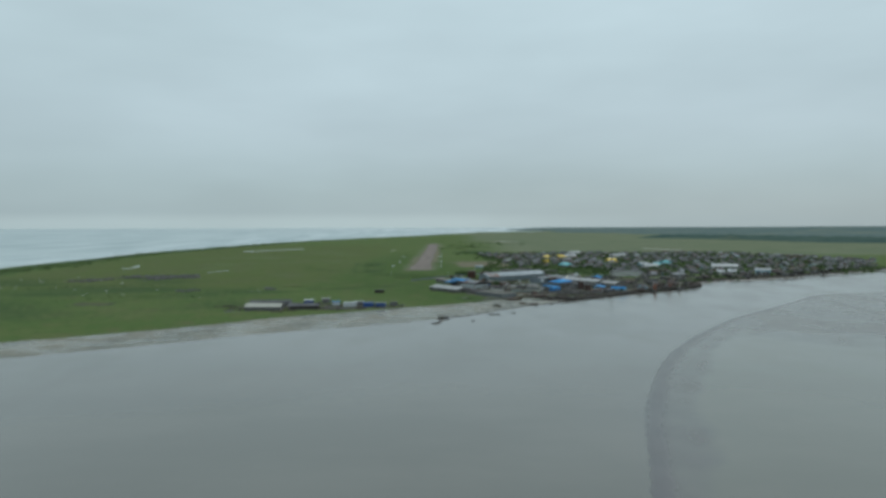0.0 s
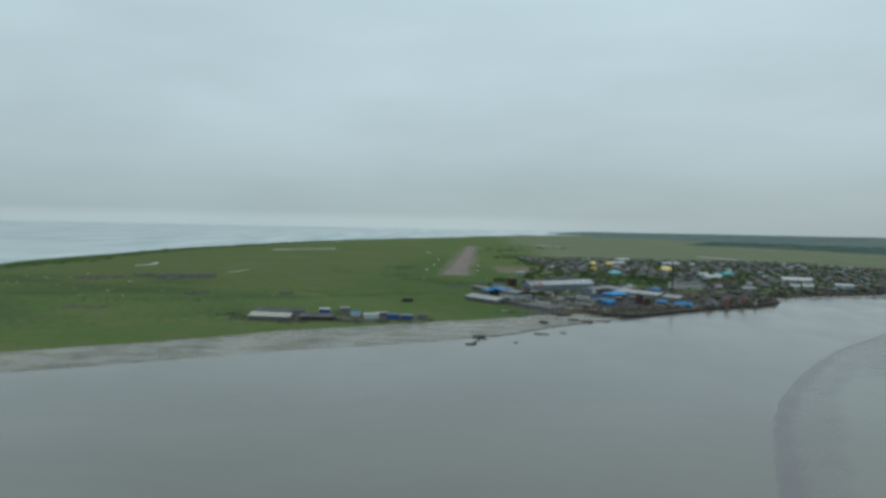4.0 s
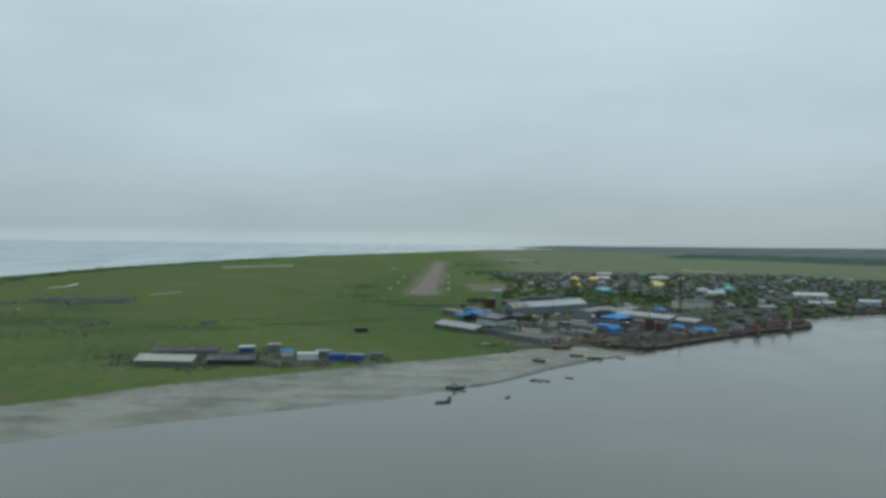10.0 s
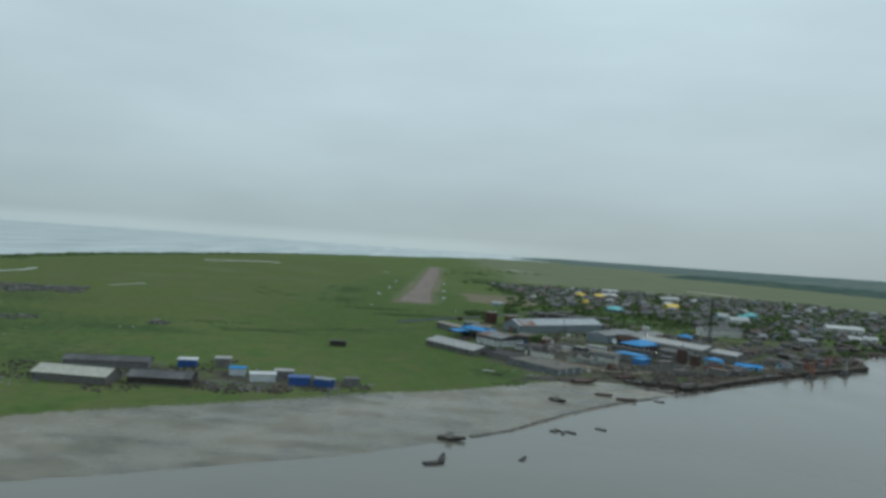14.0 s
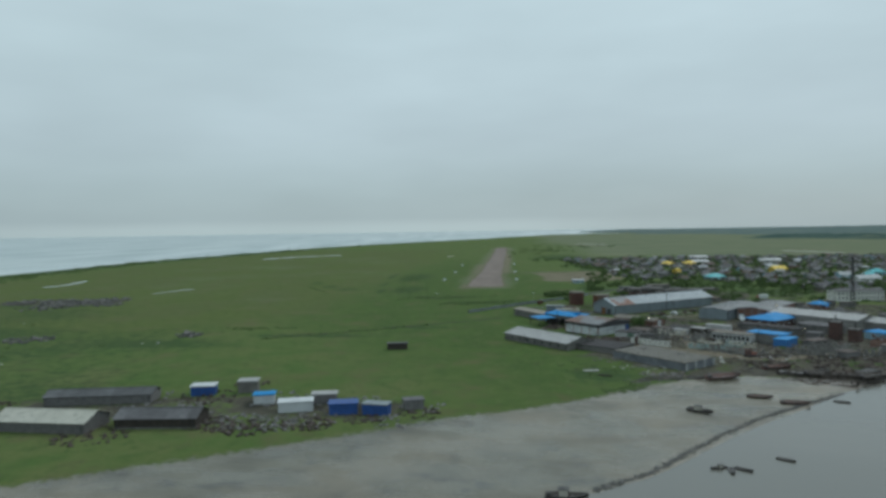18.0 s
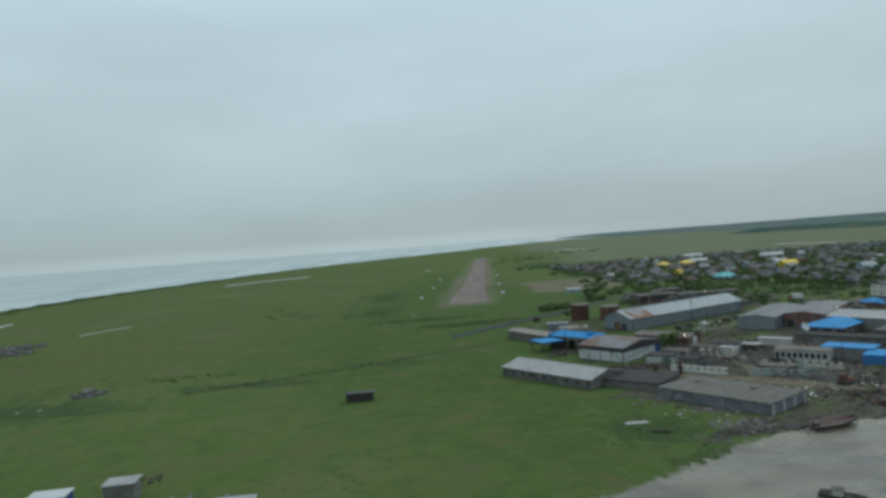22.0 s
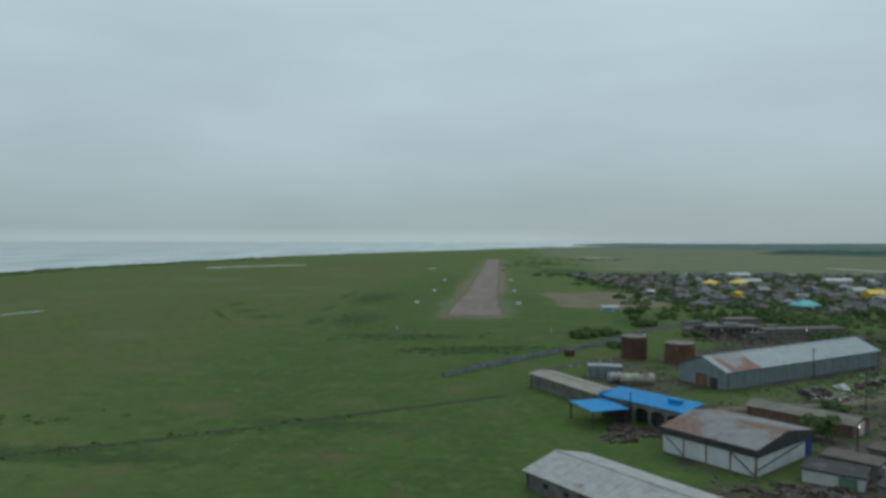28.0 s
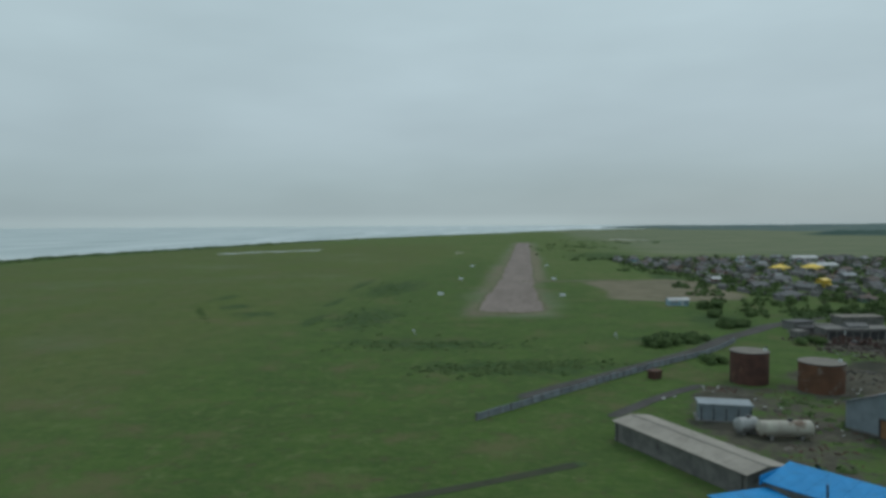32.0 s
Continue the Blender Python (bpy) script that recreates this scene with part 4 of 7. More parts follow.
# white-panelled garage hall with a rusty roof
w = thing("garage_hall", "white-panelled garage hall with red posts and a rust-streaked grey roof", "building", at(54.6, -291.6, -0.2, 41.3))
lx, ly, eave = 18.6, 16.6, 4.35
part("wall", MB().box(-lx / 2, -ly / 2, 0, lx / 2, ly / 2, eave), DARKBLUEWALL, w)
r = 1.3 / (lx / 2)
for k in (-1, 1):
    for i in range(9):
        y0 = -ly / 2 - 0.4 + i * (ly + 0.8) / 9
        y1 = y0 + (ly + 0.8) / 9 - 0.03
        v = [(k * (lx / 2 + 0.4), y0, eave + 0.25 - 0.08), (k * (lx / 2 + 0.4), y1, eave + 0.17), (k * 0.04, y1, eave + 1.6), (k * 0.04, y0, eave + 1.6)]
        v += [(a, b, c + 0.08) for a, b, c in v]
        f = [(3, 2, 1, 0), (4, 5, 6, 7), (0, 1, 5, 4), (1, 2, 6, 5), (2, 3, 7, 6), (3, 0, 4, 7)]
        part("roof_sheet", MB().add(v, f if k > 0 else [tuple(reversed(q)) for q in f]), RUSTROOF, w)
for k in (-1, 1):
    part("fascia", MB().add([(-lx / 2 - 0.42, k * (ly / 2 + 0.42), eave - 0.95), (lx / 2 + 0.42, k * (ly / 2 + 0.42), eave - 0.95), (lx / 2 + 0.42, k * (ly / 2 + 0.42), eave + 0.2), (0, k * (ly / 2 + 0.42), eave + 1.58), (-lx / 2 - 0.42, k * (ly / 2 + 0.42), eave + 0.2),
                             (-lx / 2 - 0.42, k * (ly / 2 + 0.3), eave - 0.95), (lx / 2 + 0.42, k * (ly / 2 + 0.3), eave - 0.95), (lx / 2 + 0.42, k * (ly / 2 + 0.3), eave + 0.2), (0, k * (ly / 2 + 0.3), eave + 1.58), (-lx / 2 - 0.42, k * (ly / 2 + 0.3), eave + 0.2)],
                            [(0, 1, 2, 3, 4), (9, 8, 7, 6, 5), (0, 5, 6, 1), (1, 6, 7, 2), (2, 7, 8, 3), (3, 8, 9, 4), (4, 9, 5, 0)]), DARKSTEEL, w)
    part("fascia", MB().box(k * (lx / 2 + 0.3) - 0.06, -ly / 2 - 0.3, eave - 0.95, k * (lx / 2 + 0.3) + 0.06, ly / 2 + 0.3, eave + 0.2), DARKSTEEL, w)
for i in range(4):
    a = -ly / 2 + 0.2 + i * 4.15
    part("panel", MB().box(-lx / 2 - 0.10, a, 0.35, -lx / 2 + 0.02, a + 3.8, eave - 0.97), WHITEPANEL, w, "white wall panel")
for i in range(3):
    a = -lx / 2 + 0.25 + i * 5.3
    part("panel", MB().box(a, -ly / 2 - 0.10, 0.35, a + 5.1, -ly / 2 + 0.02, eave - 0.97), WHITEPANEL, w, "white wall panel")
for i in range(5):
    part("post", MB().box(-lx / 2 - 0.16, -ly / 2 - 0.1 + i * 4.15, 0.1, -lx / 2 + 0.02, -ly / 2 + 0.1 + i * 4.15, eave - 0.3), REDPAINT, w)
part("brace", MB().bar((-lx / 2 - 0.2, -ly / 2 + 4.5, eave - 0.8), (-lx / 2 - 0.2, -ly / 2 + 0.2, 0.6), 0.07), DARKSTEEL, w)
part("brace", MB().bar((-lx / 2 - 0.2, -ly / 2 + 16.4, eave - 0.8), (-lx / 2 - 0.2, -ly / 2 + 12.5, 0.6), 0.07), DARKSTEEL, w)
part("brace", MB().bar((-lx / 2, -ly / 2 - 0.2, 1.4), (lx / 2 - 2, -ly / 2 - 0.2, 3.2), 0.07), DARKSTEEL, w)
part("door", MB().box(lx / 2 - 2.0, -ly / 2 - 0.12, 0.2, lx / 2 - 0.15, -ly / 2 + 0.02, 3.0), BLUEDARK, w, "blue door")
TAKEN.append((54.6, -291.6, 12))

# low shed with a pale roof, and its dark lean-to
w = hall(32.9, -318.3, -50.3, 32.4, 13.4, 2.7, 4.3, DARKCONC, PALEROOF, "low store shed under a pale sheet roof", "store_shed", n=16)
window_parts(w, wall_places(32.4, 13.4, 1.5, "s", [-12, -8, -4, 0, 4, 8, 12]), 1.0, 0.8, DARKSTEEL)
flat_block(51.2, -331.8, -40, 15.5, 12.5, 1.9, DARKCONC, DARKFELT, "dark felt-roofed lean-to of grey boards", "lean_to")

# blue-roofed workshop, with a lower blue roof beside it
w = thing("workshop", "grey workshop with open bays under a bright blue sheet roof", "building", at(44.6, -272.3, -0.2, -48) @ Matrix.Diagonal((0.93, 0.82, 1, 1)))
part("wall", MB().box(-10, 1.6, 0, 10, 3.6, 4.6).box(-10, -3.4, 0, -9.6, 1.6, 4.4).box(9.6, -3.4, 0, 10, 1.6, 4.4), CONCRETE, w)
for i in range(6):
    part("column", MB().box(-10.1 + i * 3.92, -3.55, 0, -9.5 + i * 3.92, -3.1, 4.3), CONCRETE, w)
for i in range(5):
    a = -9.5 + i * 3.92
    part("arch", MB().add([(a + u * 3.32, yy, z) for yy in (-3.5, -3.2) for u, z in ((0, 4.0), (0, 2.7), (0.15, 3.15), (0.35, 3.4), (0.65, 3.4), (0.85, 3.15), (1, 2.7), (1, 4.0))], [tuple(range(8)), tuple(reversed(range(8, 16)))] + [(j, (j + 1) % 8 + 0, 8 + (j + 1) % 8, 8 + j) for j in range(8)]), CONCRETE, w)
part("beam", MB().box(-10, -3.52, 4.0, 10, -3.15, 4.4), CONCRETE, w)
for x in (-9.4, 2.2):
    # added dark panels set back in two bays stand in for their shade
    part("bay_door", MB().box(x, -2.2, 0, x + 3.3, -2.1, 4.0), DARKSTEEL, w)
for i in range(12):
    v = [(-10.5 + i * 1.75, -4.2, 4.35), (-8.78 + i * 1.75, -4.2, 4.35), (-8.78 + i * 1.75, 4.1, 5.2), (-10.5 + i * 1.75, 4.1, 5.2)]
    v += [(a, b, c + 0.08) for a, b, c in v]
    part("roof_sheet", MB().add(v, [(3, 2, 1, 0), (4, 5, 6, 7), (0, 1, 5, 4), (1, 2, 6, 5), (2, 3, 7, 6), (3, 0, 4, 7)]), BLUE, w)
part("skirt", MB().box(-10.6, -4.3, 3.95, -10.45, 4.1, 5.0), BLUE, w)
part("roof_hatch", MB().box(4.2, 0.2, 4.9, 6.8, 2.0, 5.6).box(4.0, 0.0, 5.6, 7.0, 2.2, 5.7), BLUE, w)
part("flue", MB().tube(0.14, 0.14, 0, 6.0, 8, Matrix.Translation((-2.5, -4.0, 0.2))), DARKSTEEL, w)
TAKEN.append((44.8, -272.6, 11))
w = thing("open_shelter", "low open shelter under a bright blue sheet roof", "shelter", at(34.1, -273.1, -0.2, -68) @ Matrix.Diagonal((1, 1.25, 1, 1)))
for i in range(6):
    part("roof_sheet", MB().box(-4.6 + i * 1.55, -3.2, 3.6, -3.07 + i * 1.55, 3.4, 3.7), BLUE, w)
for x, y in ((-4.3, -3.3), (4.3, -3.3), (-4.3, 3.3), (4.3, 3.3)):
    part("post", MB().box(x - 0.1, y * 0.9 - 0.1, 0, x + 0.1, y * 0.9 + 0.1, 3.6), DARKSTEEL, w)
part("back_wall", MB().box(-4.5, 3.3, 0, 4.5, 3.5, 3.05), DARKWOOD, w)

# long shed with a pale tan roof
w = hall(32.2, -249.7, -60, 25.5, 6.8, 3.3, 3.8, DARKCONC, TANROOF, "long low shed with a pale tan roof", "store_shed", n=12)

# roofless-looking concrete block at the shore
w = flat_block(65.8, -352.4, -50.8, 27.1, 14.4, 2.35, STOREWALL, STOREROOF, "low concrete store with a stained slab roof by the shore", "concrete_store", slabs=27)
for i in range(9):
    part("pilaster", MB().box(-13.5 + i * 3.32, -7.37, 0, -13.1 + i * 3.32, -7.15, 2.35), STOREWALL, w)
for i in range(4):
    part("pilaster", MB().box(13.5, -7.0 + i * 4.4, 0, 13.72, -6.6 + i * 4.4, 2.35), WHITEWASH, w)
for hx, hy in ((-8.7, 1.7), (4.6, 2.4)):
    # solid dark lid on the slabs stands in for shade inside a hole
    hole = part("roof_opening", MB().box(hx - 0.8, hy - 0.75, 2.5, hx + 0.8, hy + 0.75, 2.72), DARKFELT, w, "dark lid painted as a shaded roof hole")
    part("rim", MB().box(hx - 0.95, hy - 0.9, 2.5, hx - 0.8, hy + 0.9, 2.78).box(hx + 0.8, hy - 0.9, 2.5, hx + 0.95, hy + 0.9, 2.78).box(hx - 0.8, hy - 0.9, 2.5, hx + 0.8, hy - 0.75, 2.78).box(hx - 0.8, hy + 0.75, 2.5, hx + 0.8, hy + 0.9, 2.78), DARKCONC, hole)

# factory halls
hall(121.3, -246.2, 50, 36, 12.6, 4.8, 5.6, GREYSHEET, DARKSHEET, "grey sheet factory hall with a shallow roof", "factory_hall", n=16)
w = hall(137.3, -248.0, 50, 36, 13, 5.1, 5.9, BRICK, DARKSHEET, "brick-fronted factory hall with a dull grey roof", "factory_hall", n=14)
part("gate", MB().box(-18.1, 3.4, 0.2, -17.9, 5.6, 3.0), DARKSTEEL, w)
for i in range(5):
    part("pilaster", MB().box(-18.15, -6.4 + i * 3.1, 0, -17.95, -6.05 + i * 3.1, 4.9), CONCRETE, w)
w = thing("blue_roofed_hall", "squat brick hall under a broad bright blue hipped roof", "building", at(128.3, -277.0, -0.2, 40))
part("wall", MB().box(-9.4, -6.2, 0, 9.4, 6.2, 3.4), DARKBRICK, w)
part("roof", MB().hip(18.8, 12.4, 3.5, 5.5, 0.6), BLUE, w)
window_parts(w, wall_places(18.8, 12.4, 2.0, "w", [-4, 0, 4]) + wall_places(18.8, 12.4, 2.0, "s", [-6, -2, 2, 6]), 1.4, 1.4)
TAKEN.append((128.3, -277, 12))
flat_block(121.3, -293.8, -46, 24, 6, 2.3, DARKCONC, DARKFELT, "long low dark shed with a torn felt roof", "store_shed")
w = thing("satellite_dish", "white satellite dish on a short steel mast", "dish", at(108.0, -299.6, -0.1, 200))
part("mast", MB().tube(0.15, 0.12, 0, 5.9, 8), DARKSTEEL, w)
dish = [(r, 0.32 * r * r / 1.6) for r in (0.04, 0.4, 0.75, 1.1, 1.3)]
mb = MB()
for j, (rr, zz) in enumerate(dish):
    mb.v += [(rr * math.cos(i * math.tau / 20), rr * math.sin(i * math.tau / 20), zz) for i in range(20)]
    if j:
        mb.f += [(20 * (j - 1) + i, 20 * (j - 1) + (i + 1) % 20, 20 * j + (i + 1) % 20, 20 * j + i) for i in range(20)]
part("reflector", mb, WHITEPANEL, w, "", pose(0, 0.15, 6.5, 65, 0, 180))
part("feed_arm", MB().bar((0, 0, 5.9), (0, -1.6, 7.3), 0.05), DARKSTEEL, w)
hall(148.0, -277.5, -52, 36, 17, 4.6, 6.0, CONCRETE, PALEROOF, "wide factory hall with a pale slate roof", "factory_hall", n=14)
hall(163.0, -292.0, -52, 24, 12, 4.0, 5.2, CONCRETE, PALEROOF, "factory hall with a pale slate roof", "factory_hall", n=10)
flat_block(139, -297, -52, 14, 9, 3.2, DARKCONC, ROOFS["dark"], "dark flat-roofed boiler room", "boiler_house")
flat_block(112.0, -316.5, -44, 12.5, 7.0, 3.2, CONCRETE, BLUE, "low office range with a blue sheet roof", "office_block")
flat_block(113.8, -326.0, 46, 8.6, 4.6, 2.8, BLUEMID, BLUE, "small blue metal shed with a blue roof", "metal_shed")
w = flat_block(100.2, -314.8, -39.4, 13.5, 6, 2.9, WHITEWASH, OLDTAN, "long whitewashed block with rows of dark empty windows", "workers_block")
window_parts(w, wall_places(13.5, 6, 1.6, "s", [-5.9 + 1.48 * i for i in range(9)]), 0.95, 1.4, DARKWOOD)
w = hall(75.2, -271.8, -47, 20, 8, 2.6, 3.5, BRICK, OLDTAN, "worn brick store with a pale brown roof", "brick_store", n=10)
part("door", MB().box(10.0, -1.2, 0.2, 10.08, 1.2, 2.6), WHITEPANEL, w)
w = flat_block(64.5, -304.8, -33, 8.2, 6.0, 2.1, WHITEWASH, DARKFELT, "small whitewashed garage with a green door", "garage")
part("door", MB().box(0.8, -3.09, 0.1, 3.2, -2.97, 1.9), WALLS["green"], w, "faded green door")
flat_block(84.8, -301.5, -45, 5, 3, 2.2, WHITEWASH, PALEROOF, "little white hut with a pale roof", "hut")
flat_block(92.5, -299.0, -45, 5, 3.2, 2.3, DARKWOOD, PALEROOF, "little dark hut with a pale roof", "hut")
flat_block(101.5, -294.0, -38, 9, 3.2, 2.6, WHITEWASH, PALEROOF, "long white site cabin", "site_cabin")


def ruined_wall(pts, h, mat, label, openings=1.9, whole=False):
    """A standing wall of a roofless house, with window holes."""
    w = thing("ruined_wall", label, "wall", at(*pts[0], z_at(*pts[0]) - 0.1))
    p0 = Vector((*pts[0], 0))
    for a, b in zip(pts, pts[1:]):
        a, b = Vector((*a, 0)) - p0, Vector((*b, 0)) - p0
        d, L = (b - a).normalized(), (b - a).length
        m = Matrix.Translation(a) @ d.to_track_quat("X", "Z").to_matrix().to_4x4()
        n, mb = max(1, int(L / openings)), MB()
        s = L / n
        mb.box(0, -0.15, 0, L, 0.15, 0.85)
        for i in range(n):
            if whole:
                top = h - random.choice((0, 0, 0.06, 0.12))
                mb.box(i * s, -0.15, 0.85, i * s + s * 0.58, 0.15, top).box(i * s + s * 0.58, -0.15, 1.62, i * s + s, 0.15, top - 0.05)
                continue
            top = h - random.choice((0, 0, 0, 0.25, 0.7))
            mb.box(i * s, -0.15, 0.85, i * s + s * 0.52, 0.15, top)
            if random.random() < 0.7:
                mb.box(i * s + s * 0.52, -0.15, 2.0, i * s + s, 0.15, top)
        part("wall_panel", mb, mat, w, "", m)
    return w


ruined_wall([(62.6, -319.6), (68.4, -324.7), (74.2, -329.2)], 2.1, FRESHWASH, "whitewashed wall of a roofless house with empty windows", 1.7, True)
ruined_wall([(79.7, -330.8), (91.0, -337.0)], 1.9, PALETEAL, "pale green broken wall of a roofless house", 2.2, True)
ruined_wall([(70, -309), (77, -313), (79, -308), (72, -304), (70, -309)], 2.4, CONCRETE, "grey concrete walls of a roofless house")
ruined_wall([(118, -335), (134, -346), (138, -340)], 2.4, CONCRETE, "grey broken concrete wall by the quay")
ruined_wall([(84, -333), (97, -345), (101, -341)], 0.9, CONCRETE, "low grey remains of a demolished house")

for (ax, ay), (bx, by), n in (((74.9, -297.6), (89.2, -305.1), 9), ((76.5, -300.8), (84.0, -305.6), 6), ((58.5, -313.0), (63.0, -316.5), 5)):
    w = thing("ruined_building", "bare grey posts of a collapsed building", "ruin", at(ax, ay, z_at(ax, ay) - 0.2))
    step = Vector(((bx - ax) / (n - 1), (by - ay) / (n - 1), 0))
    for i in range(n):
        h, c = random.uniform(1.2, 2.9), step * i
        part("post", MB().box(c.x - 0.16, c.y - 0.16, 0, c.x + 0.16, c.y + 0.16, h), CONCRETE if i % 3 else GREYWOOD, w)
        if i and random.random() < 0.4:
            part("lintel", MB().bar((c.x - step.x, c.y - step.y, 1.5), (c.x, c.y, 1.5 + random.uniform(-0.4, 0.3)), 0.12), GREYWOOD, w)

for x, y, h in ((46.8, -322.5, 3.2), (56.8, -325.5, 3.0), (63.4, -325.0, 3.3)):
    w = thing("ruined_stack", "dark brown brick stack of a ruined building", "ruin", at(x, y, z_at(x, y) - 0.1, random.uniform(0, 90)), "ruined stacks")
    part("shaft", MB().box(-0.5, -0.45, 0, 0.5, 0.45, h - 0.8), DARKBRICK, w)
    part("broken_top", MB().box(-0.45, -0.4, h - 0.8, 0.1, 0.38, h).box(0.1, -0.38, h - 0.8, 0.44, 0.1, h - 0.35), DARKBRICK, w)

# brick boiler towers, mast and poles
for x, y, hgt in ((136.7, -313.0, 6.5), (141.0, -318.0, 4.5)):
    w = thing("boiler_tower", "dark red brick boiler tower with a steel flue", "tower", at(x, y, z_at(x, y) - 0.2, 38), "boiler towers")
    part("wall", MB().box(-1.7, -1.7, 0, 1.7, 1.7, hgt), DARKBRICK, w)
    part("cap", MB().box(-1.9, -1.9, hgt, 1.9, 1.9, hgt + 0.3), DARKCONC, w)
    part("flue", MB().tube(0.25, 0.22, hgt, hgt + 2.5, 8), DARKSTEEL, w)
    TAKEN.append((x, y, 3))
w = thing("radio_mast", "tall dark lattice radio mast with crossbars", "mast", at(182, -234, -0.1))
for sx, sy in ((-1, -1), (1, -1), (1, 1), (-1, 1)):
    part("leg", MB().bar((0.8 * sx, 0.8 * sy, 0), (0.22 * sx, 0.22 * sy, 26.0), 0.1), DARKSTEEL, w)
for i in range(int(26.0 / 2) - 1):
    q = 0.8 - 0.56 * 2 * i / 26.0
    part("crossbar", MB().bar((-q, -q, 2 * i + 1), (q, -q, 2 * i + 2.5), 0.06).bar((q, -q, 2 * i + 1), (q, q, 2 * i + 2.5), 0.06).bar((q, q, 2 * i + 1), (-q, q, 2 * i + 2.5), 0.06).bar((-q, q, 2 * i + 1), (-q, -q, 2 * i + 2.5), 0.06), DARKSTEEL, w)
TAKEN.append((182, -234, 2))


def utility_pole(x, y, h=8.5, turn=30, lamp=False):
    w = thing("utility_pole", "weathered wooden utility pole with a crossarm" + (" and a lit lamp" if lamp else ""), "pole", at(x, y, z_at(x, y) - 0.2, turn), "utility poles")
    part("pole", cached(("pole", h), lambda: MB().tube(0.11, 0.08, 0, h, 7).mesh("pole", DARKWOOD)), None, w)
    part("crossarm", cached(("arm", h), lambda: MB().box(-0.9, -0.07, h - 0.8, 0.9, 0.07, h - 0.64).mesh("crossarm", DARKWOOD)), None, w)
    for k in (-0.8, 0.8):
        part("insulator", cached("insul", lambda: MB().tube(0.06, 0.09, 0, 0.2, 6).mesh("insulator", WHITEPANEL)), None, w, "", pose(k, 0, h - 0.64))
    if lamp:
        part("lamp", cached("lamp", lambda: MB().tube(0.1, 0.14, -0.1, 0.1, 8).mesh("lamp", LAMP)), None, w, "lit yellow lamp", pose(0.9, 0, h - 0.9))


for x, y, lamp in ((104.7, -326.3, 0), (98, -226, 0), (123.5, -167.7, 6.4), (121, -148, 0), (74.6, -291.8, 5.8), (134.4, -266.2, 7.8), (119.5, -325.7, 6.9), (92, -262, 0), (128, -196, 0), (176, -288, 0), (200, -262, 0)):
    utility_pole(x, y, lamp or 8.5, random.uniform(0, 90), lamp > 0)


def wheel(parent, x, y, r, wd):
    t = part("wheel", cached(("tyre", r, wd), lambda: MB().tube(r, r, -wd / 2, wd / 2, 14, pose(0, 0, 0, 90, 0, 0)).mesh("wheel", DARKFELT)), None, parent, "", pose(x, y, r))
    part("rim", cached(("rim", r, wd), lambda: MB().tube(r * 0.55, r * 0.5, -wd / 2 - 0.03, wd / 2 + 0.03, 10, pose(0, 0, 0, 90, 0, 0)).mesh("rim", GREYSHEET)), None, t)


w = thing("parked_truck", "old truck with a red cab and a white box body", "truck", at(160.3, -181.0, z_at(160.3, -181.0), -14))
part("chassis", MB().box(-2.9, -0.45, 0.55, 2.9, 0.45, 0.8), DARKSTEEL, w)
cab = part("cab", MB().add([(-3.0, -1.05, 0.7), (-1.5, -1.05, 0.7), (-1.5, 1.05, 0.7), (-3.0, 1.05, 0.7), (-3.0, -1.05, 1.5), (-1.5, -1.0, 2.4), (-1.5, 1.0, 2.4), (-3.0, 1.05, 1.5), (-2.6, -1.0, 2.4), (-2.6, 1.0, 2.4)], [(3, 2, 1, 0), (0, 1, 5, 8, 4), (1, 2, 6, 5), (2, 3, 7, 9, 6), (3, 0, 4, 7), (4, 8, 9, 7), (8, 5, 6, 9)]), REDPAINT, w)
part("windscreen", MB().add([(-3.01, -0.85, 1.58), (-3.01, 0.85, 1.58), (-2.68, 0.8, 2.3), (-2.68, -0.8, 2.3), (-2.95, -0.85, 1.58), (-2.95, 0.85, 1.58), (-2.6, 0.8, 2.3), (-2.6, -0.8, 2.3)], [(3, 2, 1, 0), (4, 5, 6, 7), (0, 1, 5, 4), (1, 2, 6, 5), (2, 3, 7, 6), (3, 0, 4, 7)]), GLASS, cab)
part("box_body", MB().box(-1.4, -1.15, 0.85, 3.0, 1.15, 2.9), WHITEPANEL, w)
for x in (-2.2, 1.8):
    for y in (-0.9, 0.9):
        wheel(w, x, y, 0.48, 0.34)
TAKEN.append((160.3, -181, 4))
def wreck(x, y, turn, paint, label):
    w = thing("wrecked_car", label, "car wreck", pose(x, y, z_at(x, y) - 0.12, random.uniform(-5, 5), random.uniform(-5, 5), turn), "wrecked cars")
    part("body", MB().add([(a, b * 0.85, c) for b in (-1, 1) for a, c in ((-2.1, 0.3), (2.1, 0.3), (2.15, 0.85), (0.9, 0.98), (-1.7, 1.0), (-2.15, 0.85))], [(0, 1, 2, 3, 4, 5), (11, 10, 9, 8, 7, 6)] + [(j + 6, (j + 1) % 6 + 6, (j + 1) % 6, j) for j in range(6)]), paint, w)
    part("cabin", MB().add([(a, b * v, c) for b in (-1, 1) for a, c, v in ((-1.6, 0.98, 0.8), (0.9, 0.98, 0.8), (0.3, 1.5, 0.66), (-1.2, 1.52, 0.66))], [(0, 1, 2, 3), (7, 6, 5, 4)] + [(j + 4, (j + 1) % 4 + 4, (j + 1) % 4, j) for j in range(4)]), DARKSTEEL if paint != WHITEPANEL else paint, w)
    for a in (-1.3, 1.35):
        for b in (-0.78, 0.78):
            if random.random() < 0.75:
                wheel(w, a, b, 0.31, 0.2)


